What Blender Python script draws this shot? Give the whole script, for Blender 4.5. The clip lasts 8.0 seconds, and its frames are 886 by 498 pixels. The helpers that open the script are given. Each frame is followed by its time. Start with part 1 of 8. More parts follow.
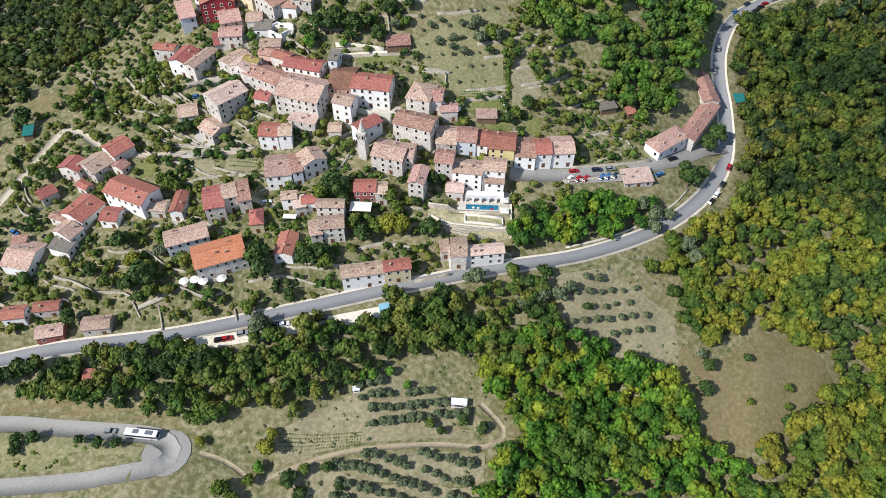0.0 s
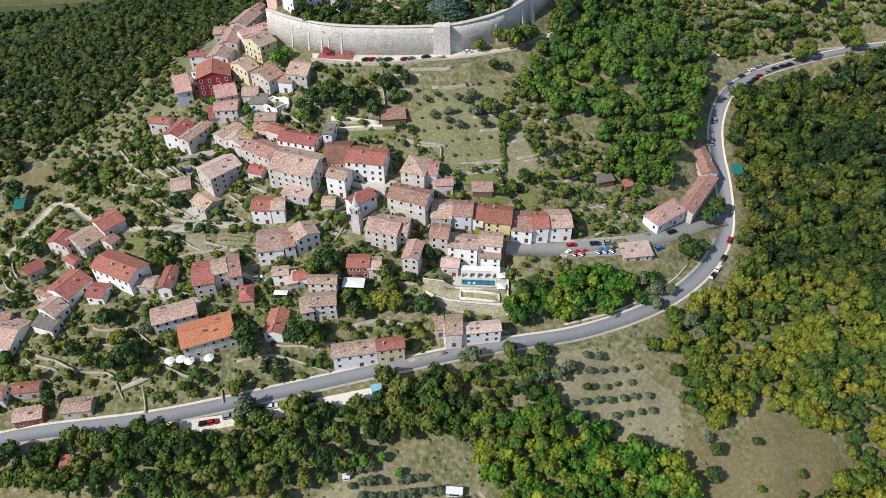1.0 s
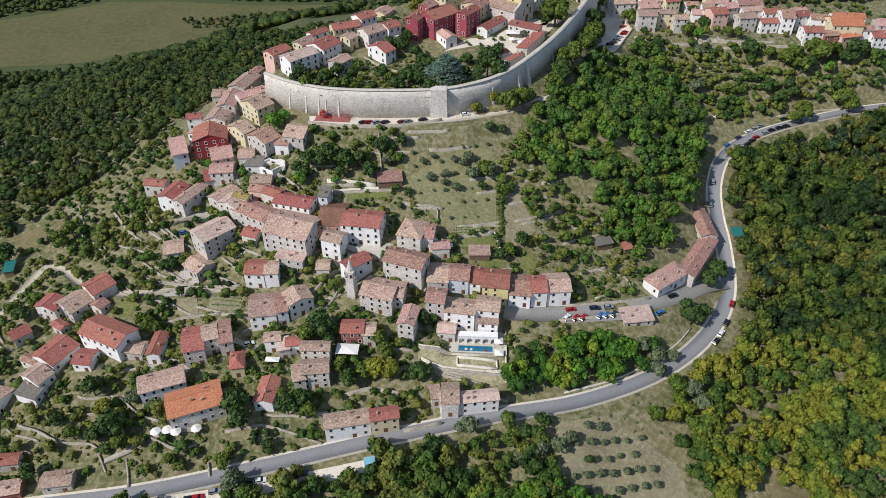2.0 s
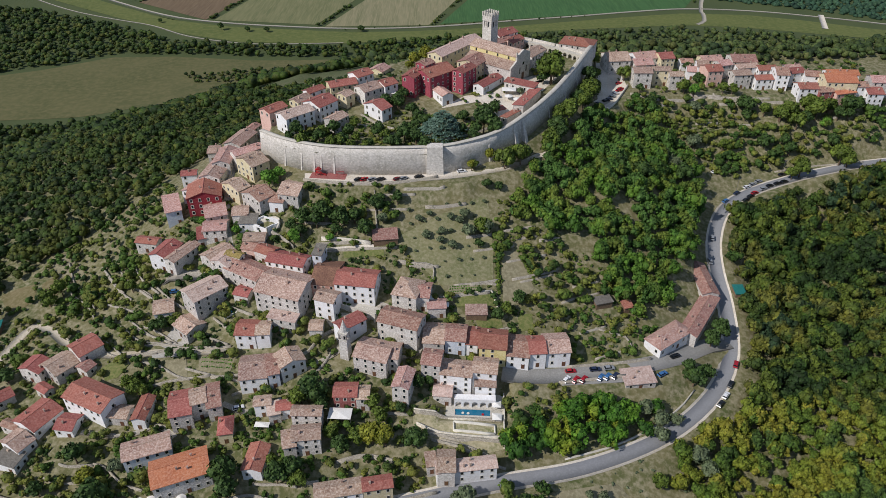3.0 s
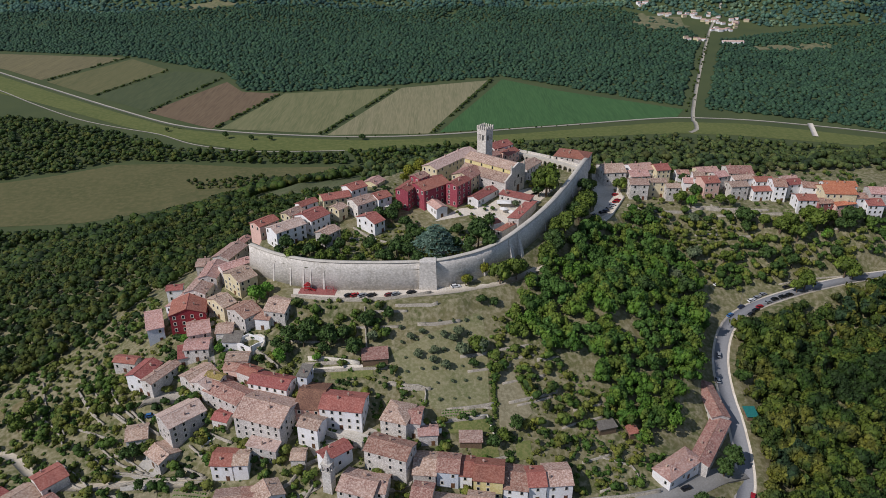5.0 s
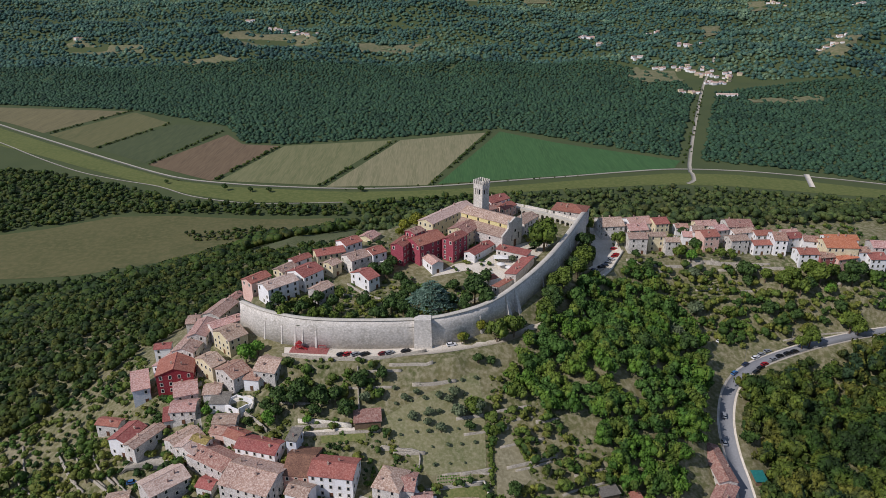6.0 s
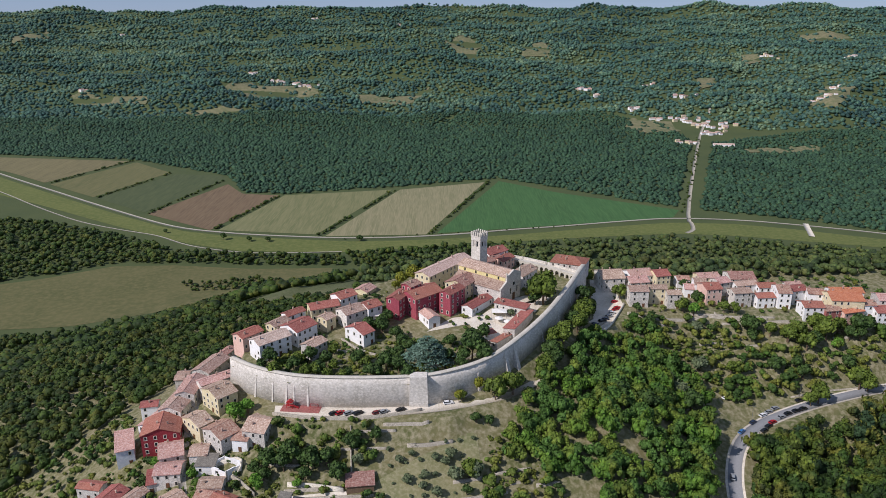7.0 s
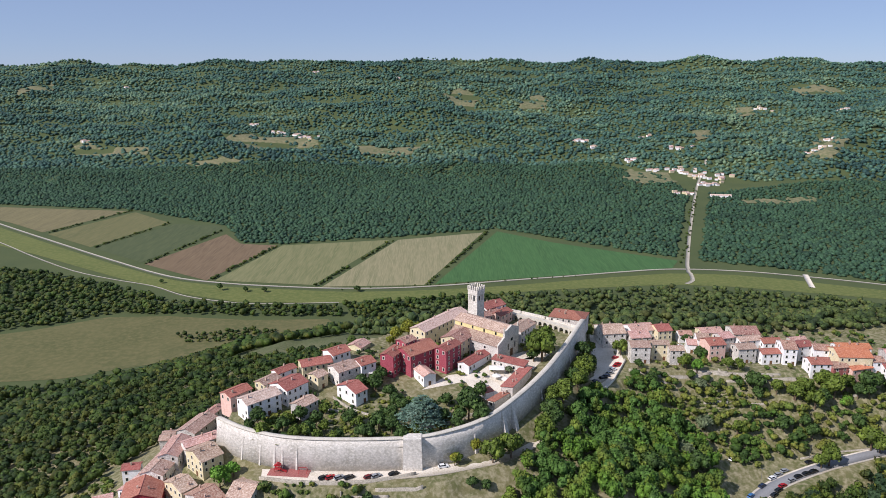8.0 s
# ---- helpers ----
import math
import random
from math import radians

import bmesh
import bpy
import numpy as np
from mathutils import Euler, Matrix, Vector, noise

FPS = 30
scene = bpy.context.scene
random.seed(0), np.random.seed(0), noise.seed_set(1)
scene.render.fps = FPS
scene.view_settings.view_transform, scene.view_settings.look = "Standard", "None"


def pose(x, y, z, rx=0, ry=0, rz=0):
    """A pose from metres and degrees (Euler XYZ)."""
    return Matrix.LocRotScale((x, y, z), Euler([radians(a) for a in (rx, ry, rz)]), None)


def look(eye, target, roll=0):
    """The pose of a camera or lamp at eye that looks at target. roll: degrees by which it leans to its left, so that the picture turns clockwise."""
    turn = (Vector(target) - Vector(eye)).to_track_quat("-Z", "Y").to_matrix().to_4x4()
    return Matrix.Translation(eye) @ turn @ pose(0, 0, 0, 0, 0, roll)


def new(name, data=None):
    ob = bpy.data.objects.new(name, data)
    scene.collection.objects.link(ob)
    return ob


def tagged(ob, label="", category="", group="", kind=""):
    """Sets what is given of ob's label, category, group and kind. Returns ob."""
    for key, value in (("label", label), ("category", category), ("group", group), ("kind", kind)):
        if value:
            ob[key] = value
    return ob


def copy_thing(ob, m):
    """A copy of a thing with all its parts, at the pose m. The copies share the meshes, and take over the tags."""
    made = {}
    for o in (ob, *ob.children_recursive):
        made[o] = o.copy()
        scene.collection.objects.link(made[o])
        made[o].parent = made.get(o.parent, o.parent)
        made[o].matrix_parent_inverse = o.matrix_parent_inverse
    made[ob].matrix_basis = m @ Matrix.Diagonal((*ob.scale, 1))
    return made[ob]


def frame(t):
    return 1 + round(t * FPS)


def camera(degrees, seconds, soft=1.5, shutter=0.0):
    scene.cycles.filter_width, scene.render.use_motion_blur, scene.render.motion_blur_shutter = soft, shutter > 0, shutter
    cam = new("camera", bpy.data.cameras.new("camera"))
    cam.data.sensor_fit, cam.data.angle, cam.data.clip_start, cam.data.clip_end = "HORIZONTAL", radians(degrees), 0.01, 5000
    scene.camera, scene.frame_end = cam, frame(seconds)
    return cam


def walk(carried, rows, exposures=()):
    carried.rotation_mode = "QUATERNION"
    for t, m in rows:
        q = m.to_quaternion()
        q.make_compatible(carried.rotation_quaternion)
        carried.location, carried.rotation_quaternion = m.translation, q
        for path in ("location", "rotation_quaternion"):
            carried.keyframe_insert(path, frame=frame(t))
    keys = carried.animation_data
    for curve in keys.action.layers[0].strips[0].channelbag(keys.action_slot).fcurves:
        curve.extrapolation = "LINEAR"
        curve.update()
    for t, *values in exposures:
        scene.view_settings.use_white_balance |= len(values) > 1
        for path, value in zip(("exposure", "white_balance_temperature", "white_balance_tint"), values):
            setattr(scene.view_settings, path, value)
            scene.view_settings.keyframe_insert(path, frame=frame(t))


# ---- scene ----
cam = camera(64.5, 8.0, 0.5)
PATH = [
    (0, (-0.489, 0.644, 401.098), (-0.485, 1.987, 399.616), 0.2),
    (0.5, (0.792, 5.756, 401.022), (0.794, 7.15, 399.588), 0.0),
    (1, (1.797, 9.951, 400.988), (1.798, 11.413, 399.623), -0.0),
    (1.5, (2.549, 13.321, 400.956), (2.55, 14.83, 399.644), -0.1),
    (1.7, (2.779, 14.651, 400.951), (2.78, 16.182, 399.664), -0.0),
    (2.8, (3.976, 21.935, 400.998), (3.98, 23.561, 399.834), 0.0),
    (3, (4.248, 23.299, 401.006), (4.253, 24.942, 399.866), -0.0),
    (3.5, (5.215, 26.556, 400.933), (5.218, 28.239, 399.853), -0.1),
    (4, (6.035, 29.947, 400.941), (6.037, 31.667, 399.921), -0.1),
    (4.5, (6.856, 33.392, 400.911), (6.859, 35.148, 399.952), -0.1),
    (4.7, (7.195, 34.749, 400.917), (7.197, 36.518, 399.984), -0.1),
    (6, (9.475, 43.886, 400.819), (9.479, 45.733, 400.053), -0.2),
    (6.5, (10.236, 47.559, 400.753), (10.24, 49.433, 400.054), -0.2),
    (7, (10.89, 51.07, 400.631), (10.895, 52.966, 399.993), -0.2),
    (7.5, (11.566, 54.718, 400.598), (11.573, 56.635, 400.027), -0.1),
    (8, (12.303, 58.918, 400.636), (12.312, 60.853, 400.133), -0.1),
]
EXPOSURE = [(0.0, 0.13, 6500, 10.0), (1.0, -0.05, 6500, 10.7), (1.5, -0.14, 6500, 11.0), (3.0, -0.49, 6475, 13.0), (3.5, -0.56, 6467, 13.7), (4.5, -0.63, 6450, 15.0), (6.0, -0.58, 6398, 16.5), (6.5, -0.49, 6380, 17.0), (7.0, -0.31, 6397, 17.3), (7.5, -0.13, 6413, 17.7), (8.0, 0.01, 6430, 18.0)]
walk(cam, [(t, look(eye, target, roll)) for t, eye, target, roll in PATH], EXPOSURE)

# ---- light ----
world = bpy.data.worlds.new("world")
scene.world = world
world.use_nodes = True
sky = world.node_tree.nodes.new("ShaderNodeTexSky")
sky.sky_type = "NISHITA"
sky.sun_disc = False
sky.sun_elevation = radians(42)
sky.sun_rotation = radians(239)
sky.altitude = 400
sky.air_density, sky.dust_density, sky.ozone_density = 0.6, 0.1, 5.0
backing = world.node_tree.nodes["Background"]
backing.inputs["Strength"].default_value = 0.084
# thin high haze over the whole sky
veil = world.node_tree.nodes.new("ShaderNodeMix")
veil.data_type = "RGBA"
veil.inputs["Factor"].default_value = 0.58
veil.inputs["B"].default_value = (4.3, 5.8, 8.4, 1)
world.node_tree.links.new(sky.outputs["Color"], veil.inputs["A"])
world.node_tree.links.new(veil.outputs["Result"], backing.inputs["Color"])
sun = new("sun", bpy.data.lights.new("sun", "SUN"))
sun.data.energy = 5.0
sun.data.angle = radians(0.5)
sun.data.color = (1.0, 0.965, 0.92)
sun.matrix_world = look((0, 0, 900), (0.855 * 900, 0.519 * 900, 900 - 900 * math.tan(radians(42))))


# ---- materials ----
def rgb(h):
    """Linear colour from a web hex value."""
    c = [int(h[i:i + 2], 16) / 255 for i in (0, 2, 4)]
    return [*[v / 12.92 if v <= 0.04045 else ((v + 0.055) / 1.055) ** 2.4 for v in c], 1]


def mottled(name, colours, scales=(0.6, 6.0), rough=0.85, bump=0.3, relief=4.0, random_by="", spread=0.25, stretch=(1, 1, 1), coords="Object", metal=0.0, spec=0.3, cells=0.0, flat=1.0, pick=0.16):
    """Two colours mixed by broad noise, a third by fine noise; brightness varied per object or per island."""
    m = bpy.data.materials.new(name)
    m.use_nodes = True
    nt = m.node_tree
    n, l = nt.nodes, nt.links
    b = n["Principled BSDF"]
    b.inputs["Roughness"].default_value = rough
    b.inputs["Metallic"].default_value = metal
    b.inputs["Specular IOR Level"].default_value = spec
    tc = n.new("ShaderNodeTexCoord")
    mp = n.new("ShaderNodeMapping")
    mp.inputs["Scale"].default_value = stretch
    l.new(tc.outputs[coords], mp.inputs["Vector"])

    def noise_at(scale, detail):
        t = n.new("ShaderNodeTexNoise")
        t.inputs["Scale"].default_value = scale
        t.inputs["Detail"].default_value = detail
        t.inputs["Roughness"].default_value = 0.62
        l.new(mp.outputs["Vector"], t.inputs["Vector"])
        return t

    def ramp(sock, lo, hi):
        r = n.new("ShaderNodeMapRange")
        r.inputs["From Min"].default_value, r.inputs["From Max"].default_value = lo, hi
        l.new(sock, r.inputs["Value"])
        return r.outputs["Result"]

    def mix(fac, a, c, mode="MIX"):
        x = n.new("ShaderNodeMix")
        x.data_type, x.blend_type = "RGBA", mode
        for sock, v in ((x.inputs["Factor"], fac), (x.inputs["A"], a), (x.inputs["B"], c)):
            if isinstance(v, bpy.types.NodeSocket):
                l.new(v, sock)
            else:
                sock.default_value = v
        return x.outputs["Result"]

    cols = [rgb(c) if isinstance(c, str) else c for c in colours]
    broad, fine = noise_at(scales[0], 4), noise_at(scales[1], 5)
    col = mix(ramp(broad.outputs["Fac"], 0.36, 0.64), cols[0], cols[1])
    if len(cols) > 2:
        col = mix(ramp(fine.outputs["Fac"], 0.42, 0.68), col, cols[2])
    if random_by:
        if random_by == "island":
            g = n.new("ShaderNodeNewGeometry").outputs["Random Per Island"]
        else:
            g = n.new("ShaderNodeObjectInfo").outputs["Random"]
        h = n.new("ShaderNodeHueSaturation")
        r = n.new("ShaderNodeMapRange")
        r.inputs["To Min"].default_value, r.inputs["To Max"].default_value = 1 - spread, 1 + spread
        l.new(g, r.inputs["Value"])
        l.new(r.outputs["Result"], h.inputs["Value"])
        k = n.new("ShaderNodeMapRange")
        k.inputs["To Min"].default_value, k.inputs["To Max"].default_value = 0.5 - 0.06 * spread, 0.5 + 0.06 * spread
        q = n.new("ShaderNodeMath")
        q.operation = "FRACT"
        mm = n.new("ShaderNodeMath")
        mm.operation = "MULTIPLY"
        mm.inputs[1].default_value = 7.31
        l.new(g, mm.inputs[0])
        l.new(mm.outputs[0], q.inputs[0])
        l.new(q.outputs[0], k.inputs["Value"])
        l.new(k.outputs["Result"], h.inputs["Hue"])
        l.new(col, h.inputs["Color"])
        col = h.outputs["Color"]
    if cells:
        # single stones or tiles, each a little lighter or darker
        vm = n.new("ShaderNodeMapping")
        vm.inputs["Scale"].default_value = (1, 1, flat)
        l.new(tc.outputs[coords], vm.inputs["Vector"])
        vo = n.new("ShaderNodeTexVoronoi")
        vo.inputs["Scale"].default_value = cells
        l.new(vm.outputs["Vector"], vo.inputs["Vector"])
        sc = n.new("ShaderNodeSeparateColor")
        l.new(vo.outputs["Color"], sc.inputs["Color"])
        mr = n.new("ShaderNodeMapRange")
        mr.inputs["To Min"].default_value, mr.inputs["To Max"].default_value = 1 - pick, 1 + pick * 0.9
        l.new(sc.outputs["Red"], mr.inputs["Value"])
        vs = n.new("ShaderNodeVectorMath")
        vs.operation = "SCALE"
        l.new(col, vs.inputs[0])
        l.new(mr.outputs["Result"], vs.inputs["Scale"])
        col = vs.outputs["Vector"]
    l.new(col, b.inputs["Base Color"])
    if bump:
        bp = n.new("ShaderNodeBump")
        bp.inputs["Strength"].default_value = bump
        bp.inputs["Distance"].default_value = 1.0 / relief
        l.new(fine.outputs["Fac"], bp.inputs["Height"])
        l.new(bp.outputs["Normal"], b.inputs["Normal"])
    return m


def glossy(name, colour, rough=0.1, metal=0.0, spec=0.5):
    m = bpy.data.materials.new(name)
    m.use_nodes = True
    b = m.node_tree.nodes["Principled BSDF"]
    b.inputs["Base Color"].default_value = rgb(colour)
    b.inputs["Roughness"].default_value = rough
    b.inputs["Metallic"].default_value = metal
    b.inputs["Specular IOR Level"].default_value = spec
    return m


ROOF = {
    "brown": mottled("roof_brown", ("a48876", "86695b", "c6b2a3"), (0.22, 1.5), 0.9, 0.5, 12, "object", 0.18, cells=3.4),
    "redbrown": mottled("roof_redbrown", ("976d5f", "7c564b", "b59b8c"), (0.22, 1.5), 0.9, 0.5, 12, "object", 0.16, cells=3.4),
    "red": mottled("roof_red", ("985a4e", "824d44", "ab776a"), (0.22, 1.5), 0.85, 0.4, 12, "object", 0.16, cells=3.4, pick=0.1),
    "orange": mottled("roof_orange", ("b8714f", "a35f44", "c68c70"), (0.22, 1.5), 0.85, 0.4, 12, "object", 0.10, cells=3.4, pick=0.1),
    "salmon": mottled("roof_salmon", ("b48a7d", "9a7168", "ccb0a6"), (0.22, 1.5), 0.9, 0.4, 12, "object", 0.14, cells=3.4),
    "pale": mottled("roof_pale", ("bfa496", "a5897c", "d4c2b6"), (0.22, 1.5), 0.9, 0.4, 12, "object", 0.12, cells=3.4),
    "mustard": mottled("roof_mustard", ("8d7c44", "77683a", "a59561"), (0.22, 1.5), 0.9, 0.4, 12, "object", 0.1, cells=3.4),
    "rust": mottled("roof_rust", ("7c5a4a", "97715b", "654a40"), (0.3, 2.0), 0.9, 0.5, 12, "object", 0.1, cells=3.4),
    "grey": mottled("roof_grey", ("6f6a62", "8a857b", "5a554f"), (0.5, 3.0), 0.9, 0.3, 12, "object", 0.1),
    "teal": mottled("roof_teal", ("1f6b66", "2b7c74", "1c5b58"), (0.5, 3.0), 0.5, 0.1, 12),
}
WALL = {
    "stone": mottled("wall_stone", ("ccc6bd", "aca59e", "dfdad4"), (0.22, 1.6), 0.92, 0.5, 8, "object", 0.16, cells=2.6, flat=1.6),
    "white": mottled("wall_white", ("ecebea", "dad7d3", "f0f0f0"), (0.25, 1.5), 0.9, 0.15, 10, "object", 0.06),
    "cream": mottled("wall_cream", ("d6c9a4", "c4b58f", "dfd5b8"), (0.25, 1.5), 0.9, 0.15, 10, "object", 0.06),
    "yellow": mottled("wall_yellow", ("d8c98e", "cbba7c", "e0d4a4"), (0.25, 1.5), 0.9, 0.15, 10),
    "blue": mottled("wall_pale_blue", ("ccd3da", "b9c2cc", "dde0e3"), (0.25, 1.5), 0.9, 0.15, 10),
    "pink": mottled("wall_pink", ("c99a8b", "b98878", "d4ada0"), (0.25, 1.5), 0.9, 0.15, 10),
    "pinkw": mottled("wall_rose", ("dcb6a6", "cba392", "e3c5b8"), (0.25, 1.5), 0.9, 0.15, 10),
    "redw": mottled("wall_dull_red", ("9a5a55", "86504c", "a97069"), (0.25, 1.5), 0.9, 0.15, 10),
    "darkred": mottled("wall_dark_red", ("8e2c34", "7d2830", "9c4147"), (0.25, 1.5), 0.9, 0.15, 10),
    "palace": mottled("wall_crimson", ("9c4652", "8c3e49", "a85862"), (0.25, 1.5), 0.9, 0.12, 10),
    "wood": mottled("wall_wood", ("77614c", "5f4d3d", "8d7861"), (0.6, 4.0), 0.85, 0.3, 10),
}
FORTSTONE = mottled("fort_stone", ("ccc6bc", "b4aea2", "dfd9d0"), (0.12, 1.1), 0.95, 0.7, 5, cells=1.5, flat=1.9, pick=0.12)
TRACKSOIL = mottled("track_soil", ("9c8f76", "897d65", "ab9f88"), (0.2, 1.5), 0.95, 0.3, 8)
PALE_STONE = mottled("pale_stone", ("cbc5ba", "b4aea3", "d8d4cb"), (0.25, 1.8), 0.92, 0.4, 8, cells=2.2, flat=1.6)
COPING = mottled("coping_stone", ("c2bcb0", "aca698", "d0cbc0"), (0.3, 2.0), 0.9, 0.3, 8)
DRYSTONE = mottled("dry_stone", ("a49c8d", "857d70", "bcb5a6"), (0.4, 2.5), 0.95, 0.7, 6, cells=1.8, flat=1.6)
ASPHALT = mottled("asphalt", ("858688", "7e7f81", "8d8e90"), (0.05, 1.6), 0.9, 0.05, 20)
DIRT = mottled("dirt_track", ("b5ab98", "a19680", "c2b9a8"), (0.2, 1.5), 0.95, 0.3, 8)
GRAVEL = mottled("gravel", ("d4cabb", "bdb29e", "dfd8cb"), (0.15, 1.5), 0.95, 0.2, 15)


def foliage(name, colours, size=0.035, spread=0.3, fine=1.6, crowns=0.15):
    """Leaves whose hue changes from tree to tree (broad noise over several species) and from spray to spray."""
    m = bpy.data.materials.new(name)
    m.use_nodes = True
    n, l = m.node_tree.nodes, m.node_tree.links
    b = n["Principled BSDF"]
    b.inputs["Roughness"].default_value = 0.65
    b.inputs["Specular IOR Level"].default_value = 0.2
    tc = n.new("ShaderNodeTexCoord")
    mp = n.new("ShaderNodeMapping")
    mp.inputs["Scale"].default_value = (1, 1, 0.35)
    l.new(tc.outputs["Object"], mp.inputs["Vector"])
    t = n.new("ShaderNodeTexNoise")
    t.inputs["Scale"].default_value, t.inputs["Detail"].default_value, t.inputs["Roughness"].default_value = size, 2.5, 0.6
    l.new(mp.outputs["Vector"], t.inputs["Vector"])
    r = n.new("ShaderNodeValToRGB")
    k = len(colours)
    while len(r.color_ramp.elements) < k:
        r.color_ramp.elements.new(0.5)
    for i, c in enumerate(colours):
        r.color_ramp.elements[i].position = 0.30 + 0.40 * i / (k - 1)
        r.color_ramp.elements[i].color = rgb(c)
    # each crown has a tint of its own, a stand of trees another
    vo = n.new("ShaderNodeTexVoronoi")
    vo.inputs["Scale"].default_value = crowns
    flat = n.new("ShaderNodeMapping")
    flat.inputs["Scale"].default_value = (1, 1, 0.12)
    l.new(tc.outputs["Object"], flat.inputs["Vector"])
    l.new(flat.outputs["Vector"], vo.inputs["Vector"])
    sc = n.new("ShaderNodeSeparateColor")
    l.new(vo.outputs["Color"], sc.inputs["Color"])
    own = n.new("ShaderNodeMapRange")
    own.inputs["To Min"].default_value, own.inputs["To Max"].default_value = -0.16, 0.16
    l.new(sc.outputs["Red"], own.inputs["Value"])
    tint = n.new("ShaderNodeMath")
    l.new(t.outputs["Fac"], tint.inputs[0])
    l.new(own.outputs["Result"], tint.inputs[1])
    l.new(tint.outputs[0], r.inputs["Fac"])
    g = n.new("ShaderNodeNewGeometry")
    v = n.new("ShaderNodeMapRange")
    v.inputs["To Min"].default_value, v.inputs["To Max"].default_value = 1 - spread, 1 + spread
    l.new(g.outputs["Random Per Island"], v.inputs["Value"])
    h = n.new("ShaderNodeHueSaturation")
    l.new(v.outputs["Result"], h.inputs["Value"])
    l.new(r.outputs["Color"], h.inputs["Color"])
    f = n.new("ShaderNodeTexNoise")
    f.inputs["Scale"].default_value, f.inputs["Detail"].default_value, f.inputs["Roughness"].default_value = fine, 3.0, 0.7
    l.new(tc.outputs["Object"], f.inputs["Vector"])
    e = n.new("ShaderNodeMapRange")
    e.inputs["From Min"].default_value, e.inputs["From Max"].default_value = 0.34, 0.66
    e.inputs["To Min"].default_value, e.inputs["To Max"].default_value = 0.5, 1.4
    l.new(f.outputs["Fac"], e.inputs["Value"])
    w = n.new("ShaderNodeVectorMath")
    w.operation = "SCALE"
    l.new(h.outputs["Color"], w.inputs[0])
    l.new(e.outputs["Result"], w.inputs["Scale"])
    l.new(w.outputs["Vector"], b.inputs["Base Color"])
    bp = n.new("ShaderNodeBump")
    bp.inputs["Strength"].default_value, bp.inputs["Distance"].default_value = 0.9, 0.55 / fine
    l.new(f.outputs["Fac"], bp.inputs["Height"])
    l.new(bp.outputs["Normal"], b.inputs["Normal"])
    return m


LEAF = {
    "oak": foliage("leaf_oak", ("40501f", "536426", "69782f"), 0.5, 0.3, 5.5, 0.5),
    "dark": foliage("leaf_dark", ("2e4220", "3a5026", "4b602e"), 0.5, 0.3, 5.5, 0.5),
    "bright": foliage("leaf_bright", ("466b26", "557d2c", "6a8f36"), 0.5, 0.3, 5.5, 0.5),
    "yellow": foliage("leaf_yellowing", ("5f6a26", "767a2a", "8d8a30"), 0.5, 0.3, 5.5, 0.5),
    "olive": foliage("leaf_olive", ("4d5a40", "5d694b", "707a5c"), 0.5, 0.3, 5.5, 0.5),
    "cedar": foliage("leaf_cedar", ("50695a", "5f7a68", "738c7c"), 0.5, 0.3, 5.5, 0.5),
}
WOODS = foliage("leaf_woodland", ("2f441e", "405b22", "516628", "60682e", "6d702e", "394f22"))
# valley forest greens shifted towards blue: haze put into the colour
HAZED_FAR_WOODS = foliage("leaf_valley_forest_hazed", ("2c4433", "324e3a", "3c573d", "304a39"), 0.006, 0.25, 0.35, 0.07)
BARK = mottled("bark", ("6b5a48", "54473a", "7d6c59"), (1.0, 8.0), 0.95, 0.4, 20)
GLASS = glossy("window_glass", "20262c", 0.15)
TRIM = mottled("stone_trim", ("d8d3c6", "c8c2b4", "e0dccf"), (0.5, 4.0), 0.85, 0.1, 20)
DOORWOOD = mottled("door_wood", ("6b4a34", "573c2b", "7c5a42"), (1.0, 6.0), 0.7, 0.1, 20, "object", 0.2)
TYRE = glossy("tyre", "1a1a1a", 0.9)
CARGLASS = glossy("car_glass", "12161a", 0.06)
WATER = glossy("pool_water", "1c6a88", 0.05)
METAL = glossy("metal", "9a9c9e", 0.4, 0.8)


# ---- lie of the land: a hill town on a spur over a flat valley ----
FORT = np.array([(-79, 320), (-66, 311), (-49, 304), (-27, 302), (0, 303), (15, 307), (31, 315), (46, 331), (60, 350), (73, 374), (86, 401), (88, 418), (60, 432), (10, 430), (-30, 395), (-66, 350)], float)
SPUR = np.array([(95, 422), (135, 430), (190, 428), (250, 428), (330, 446), (430, 476)], float)


def seg_dist(px, py, line, closed=False):
    """Distance of points to a polyline, with the place along it (index + fraction)."""
    best = np.full(np.shape(px), 1e9)
    along = np.zeros(np.shape(px))
    n = len(line)
    for i in range(n if closed else n - 1):
        a, b = line[i], line[(i + 1) % n]
        d = b[:2] - a[:2]
        u = np.clip(((px - a[0]) * d[0] + (py - a[1]) * d[1]) / (d @ d), 0, 1)
        r = np.hypot(px - a[0] - u * d[0], py - a[1] - u * d[1])
        along = np.where(r < best, i + u, along)
        best = np.minimum(best, r)
    return best, along


def inside(px, py, poly):
    c = np.zeros(np.shape(px), bool)
    n = len(poly)
    for i in range(n):
        (x0, y0), (x1, y1) = poly[i], poly[(i + 1) % n]
        if y0 != y1:
            c ^= ((y0 > py) != (y1 > py)) & (px < (x1 - x0) * (py - y0) / (y1 - y0) + x0)
    return c


def waves(px, py, size, seed, turns=5):
    """Smooth rolling noise from crossed sines, about -1 to 1."""
    r = np.random.RandomState(seed)
    s = 0
    for k in range(turns):
        a, ph, f = r.uniform(0, 6.283), r.uniform(0, 6.283), r.uniform(0.6, 1.7)
        s = s + np.sin((px * np.cos(a) + py * np.sin(a)) * 6.283 * f / size + ph)
    return s / turns ** 0.5 / 1.4


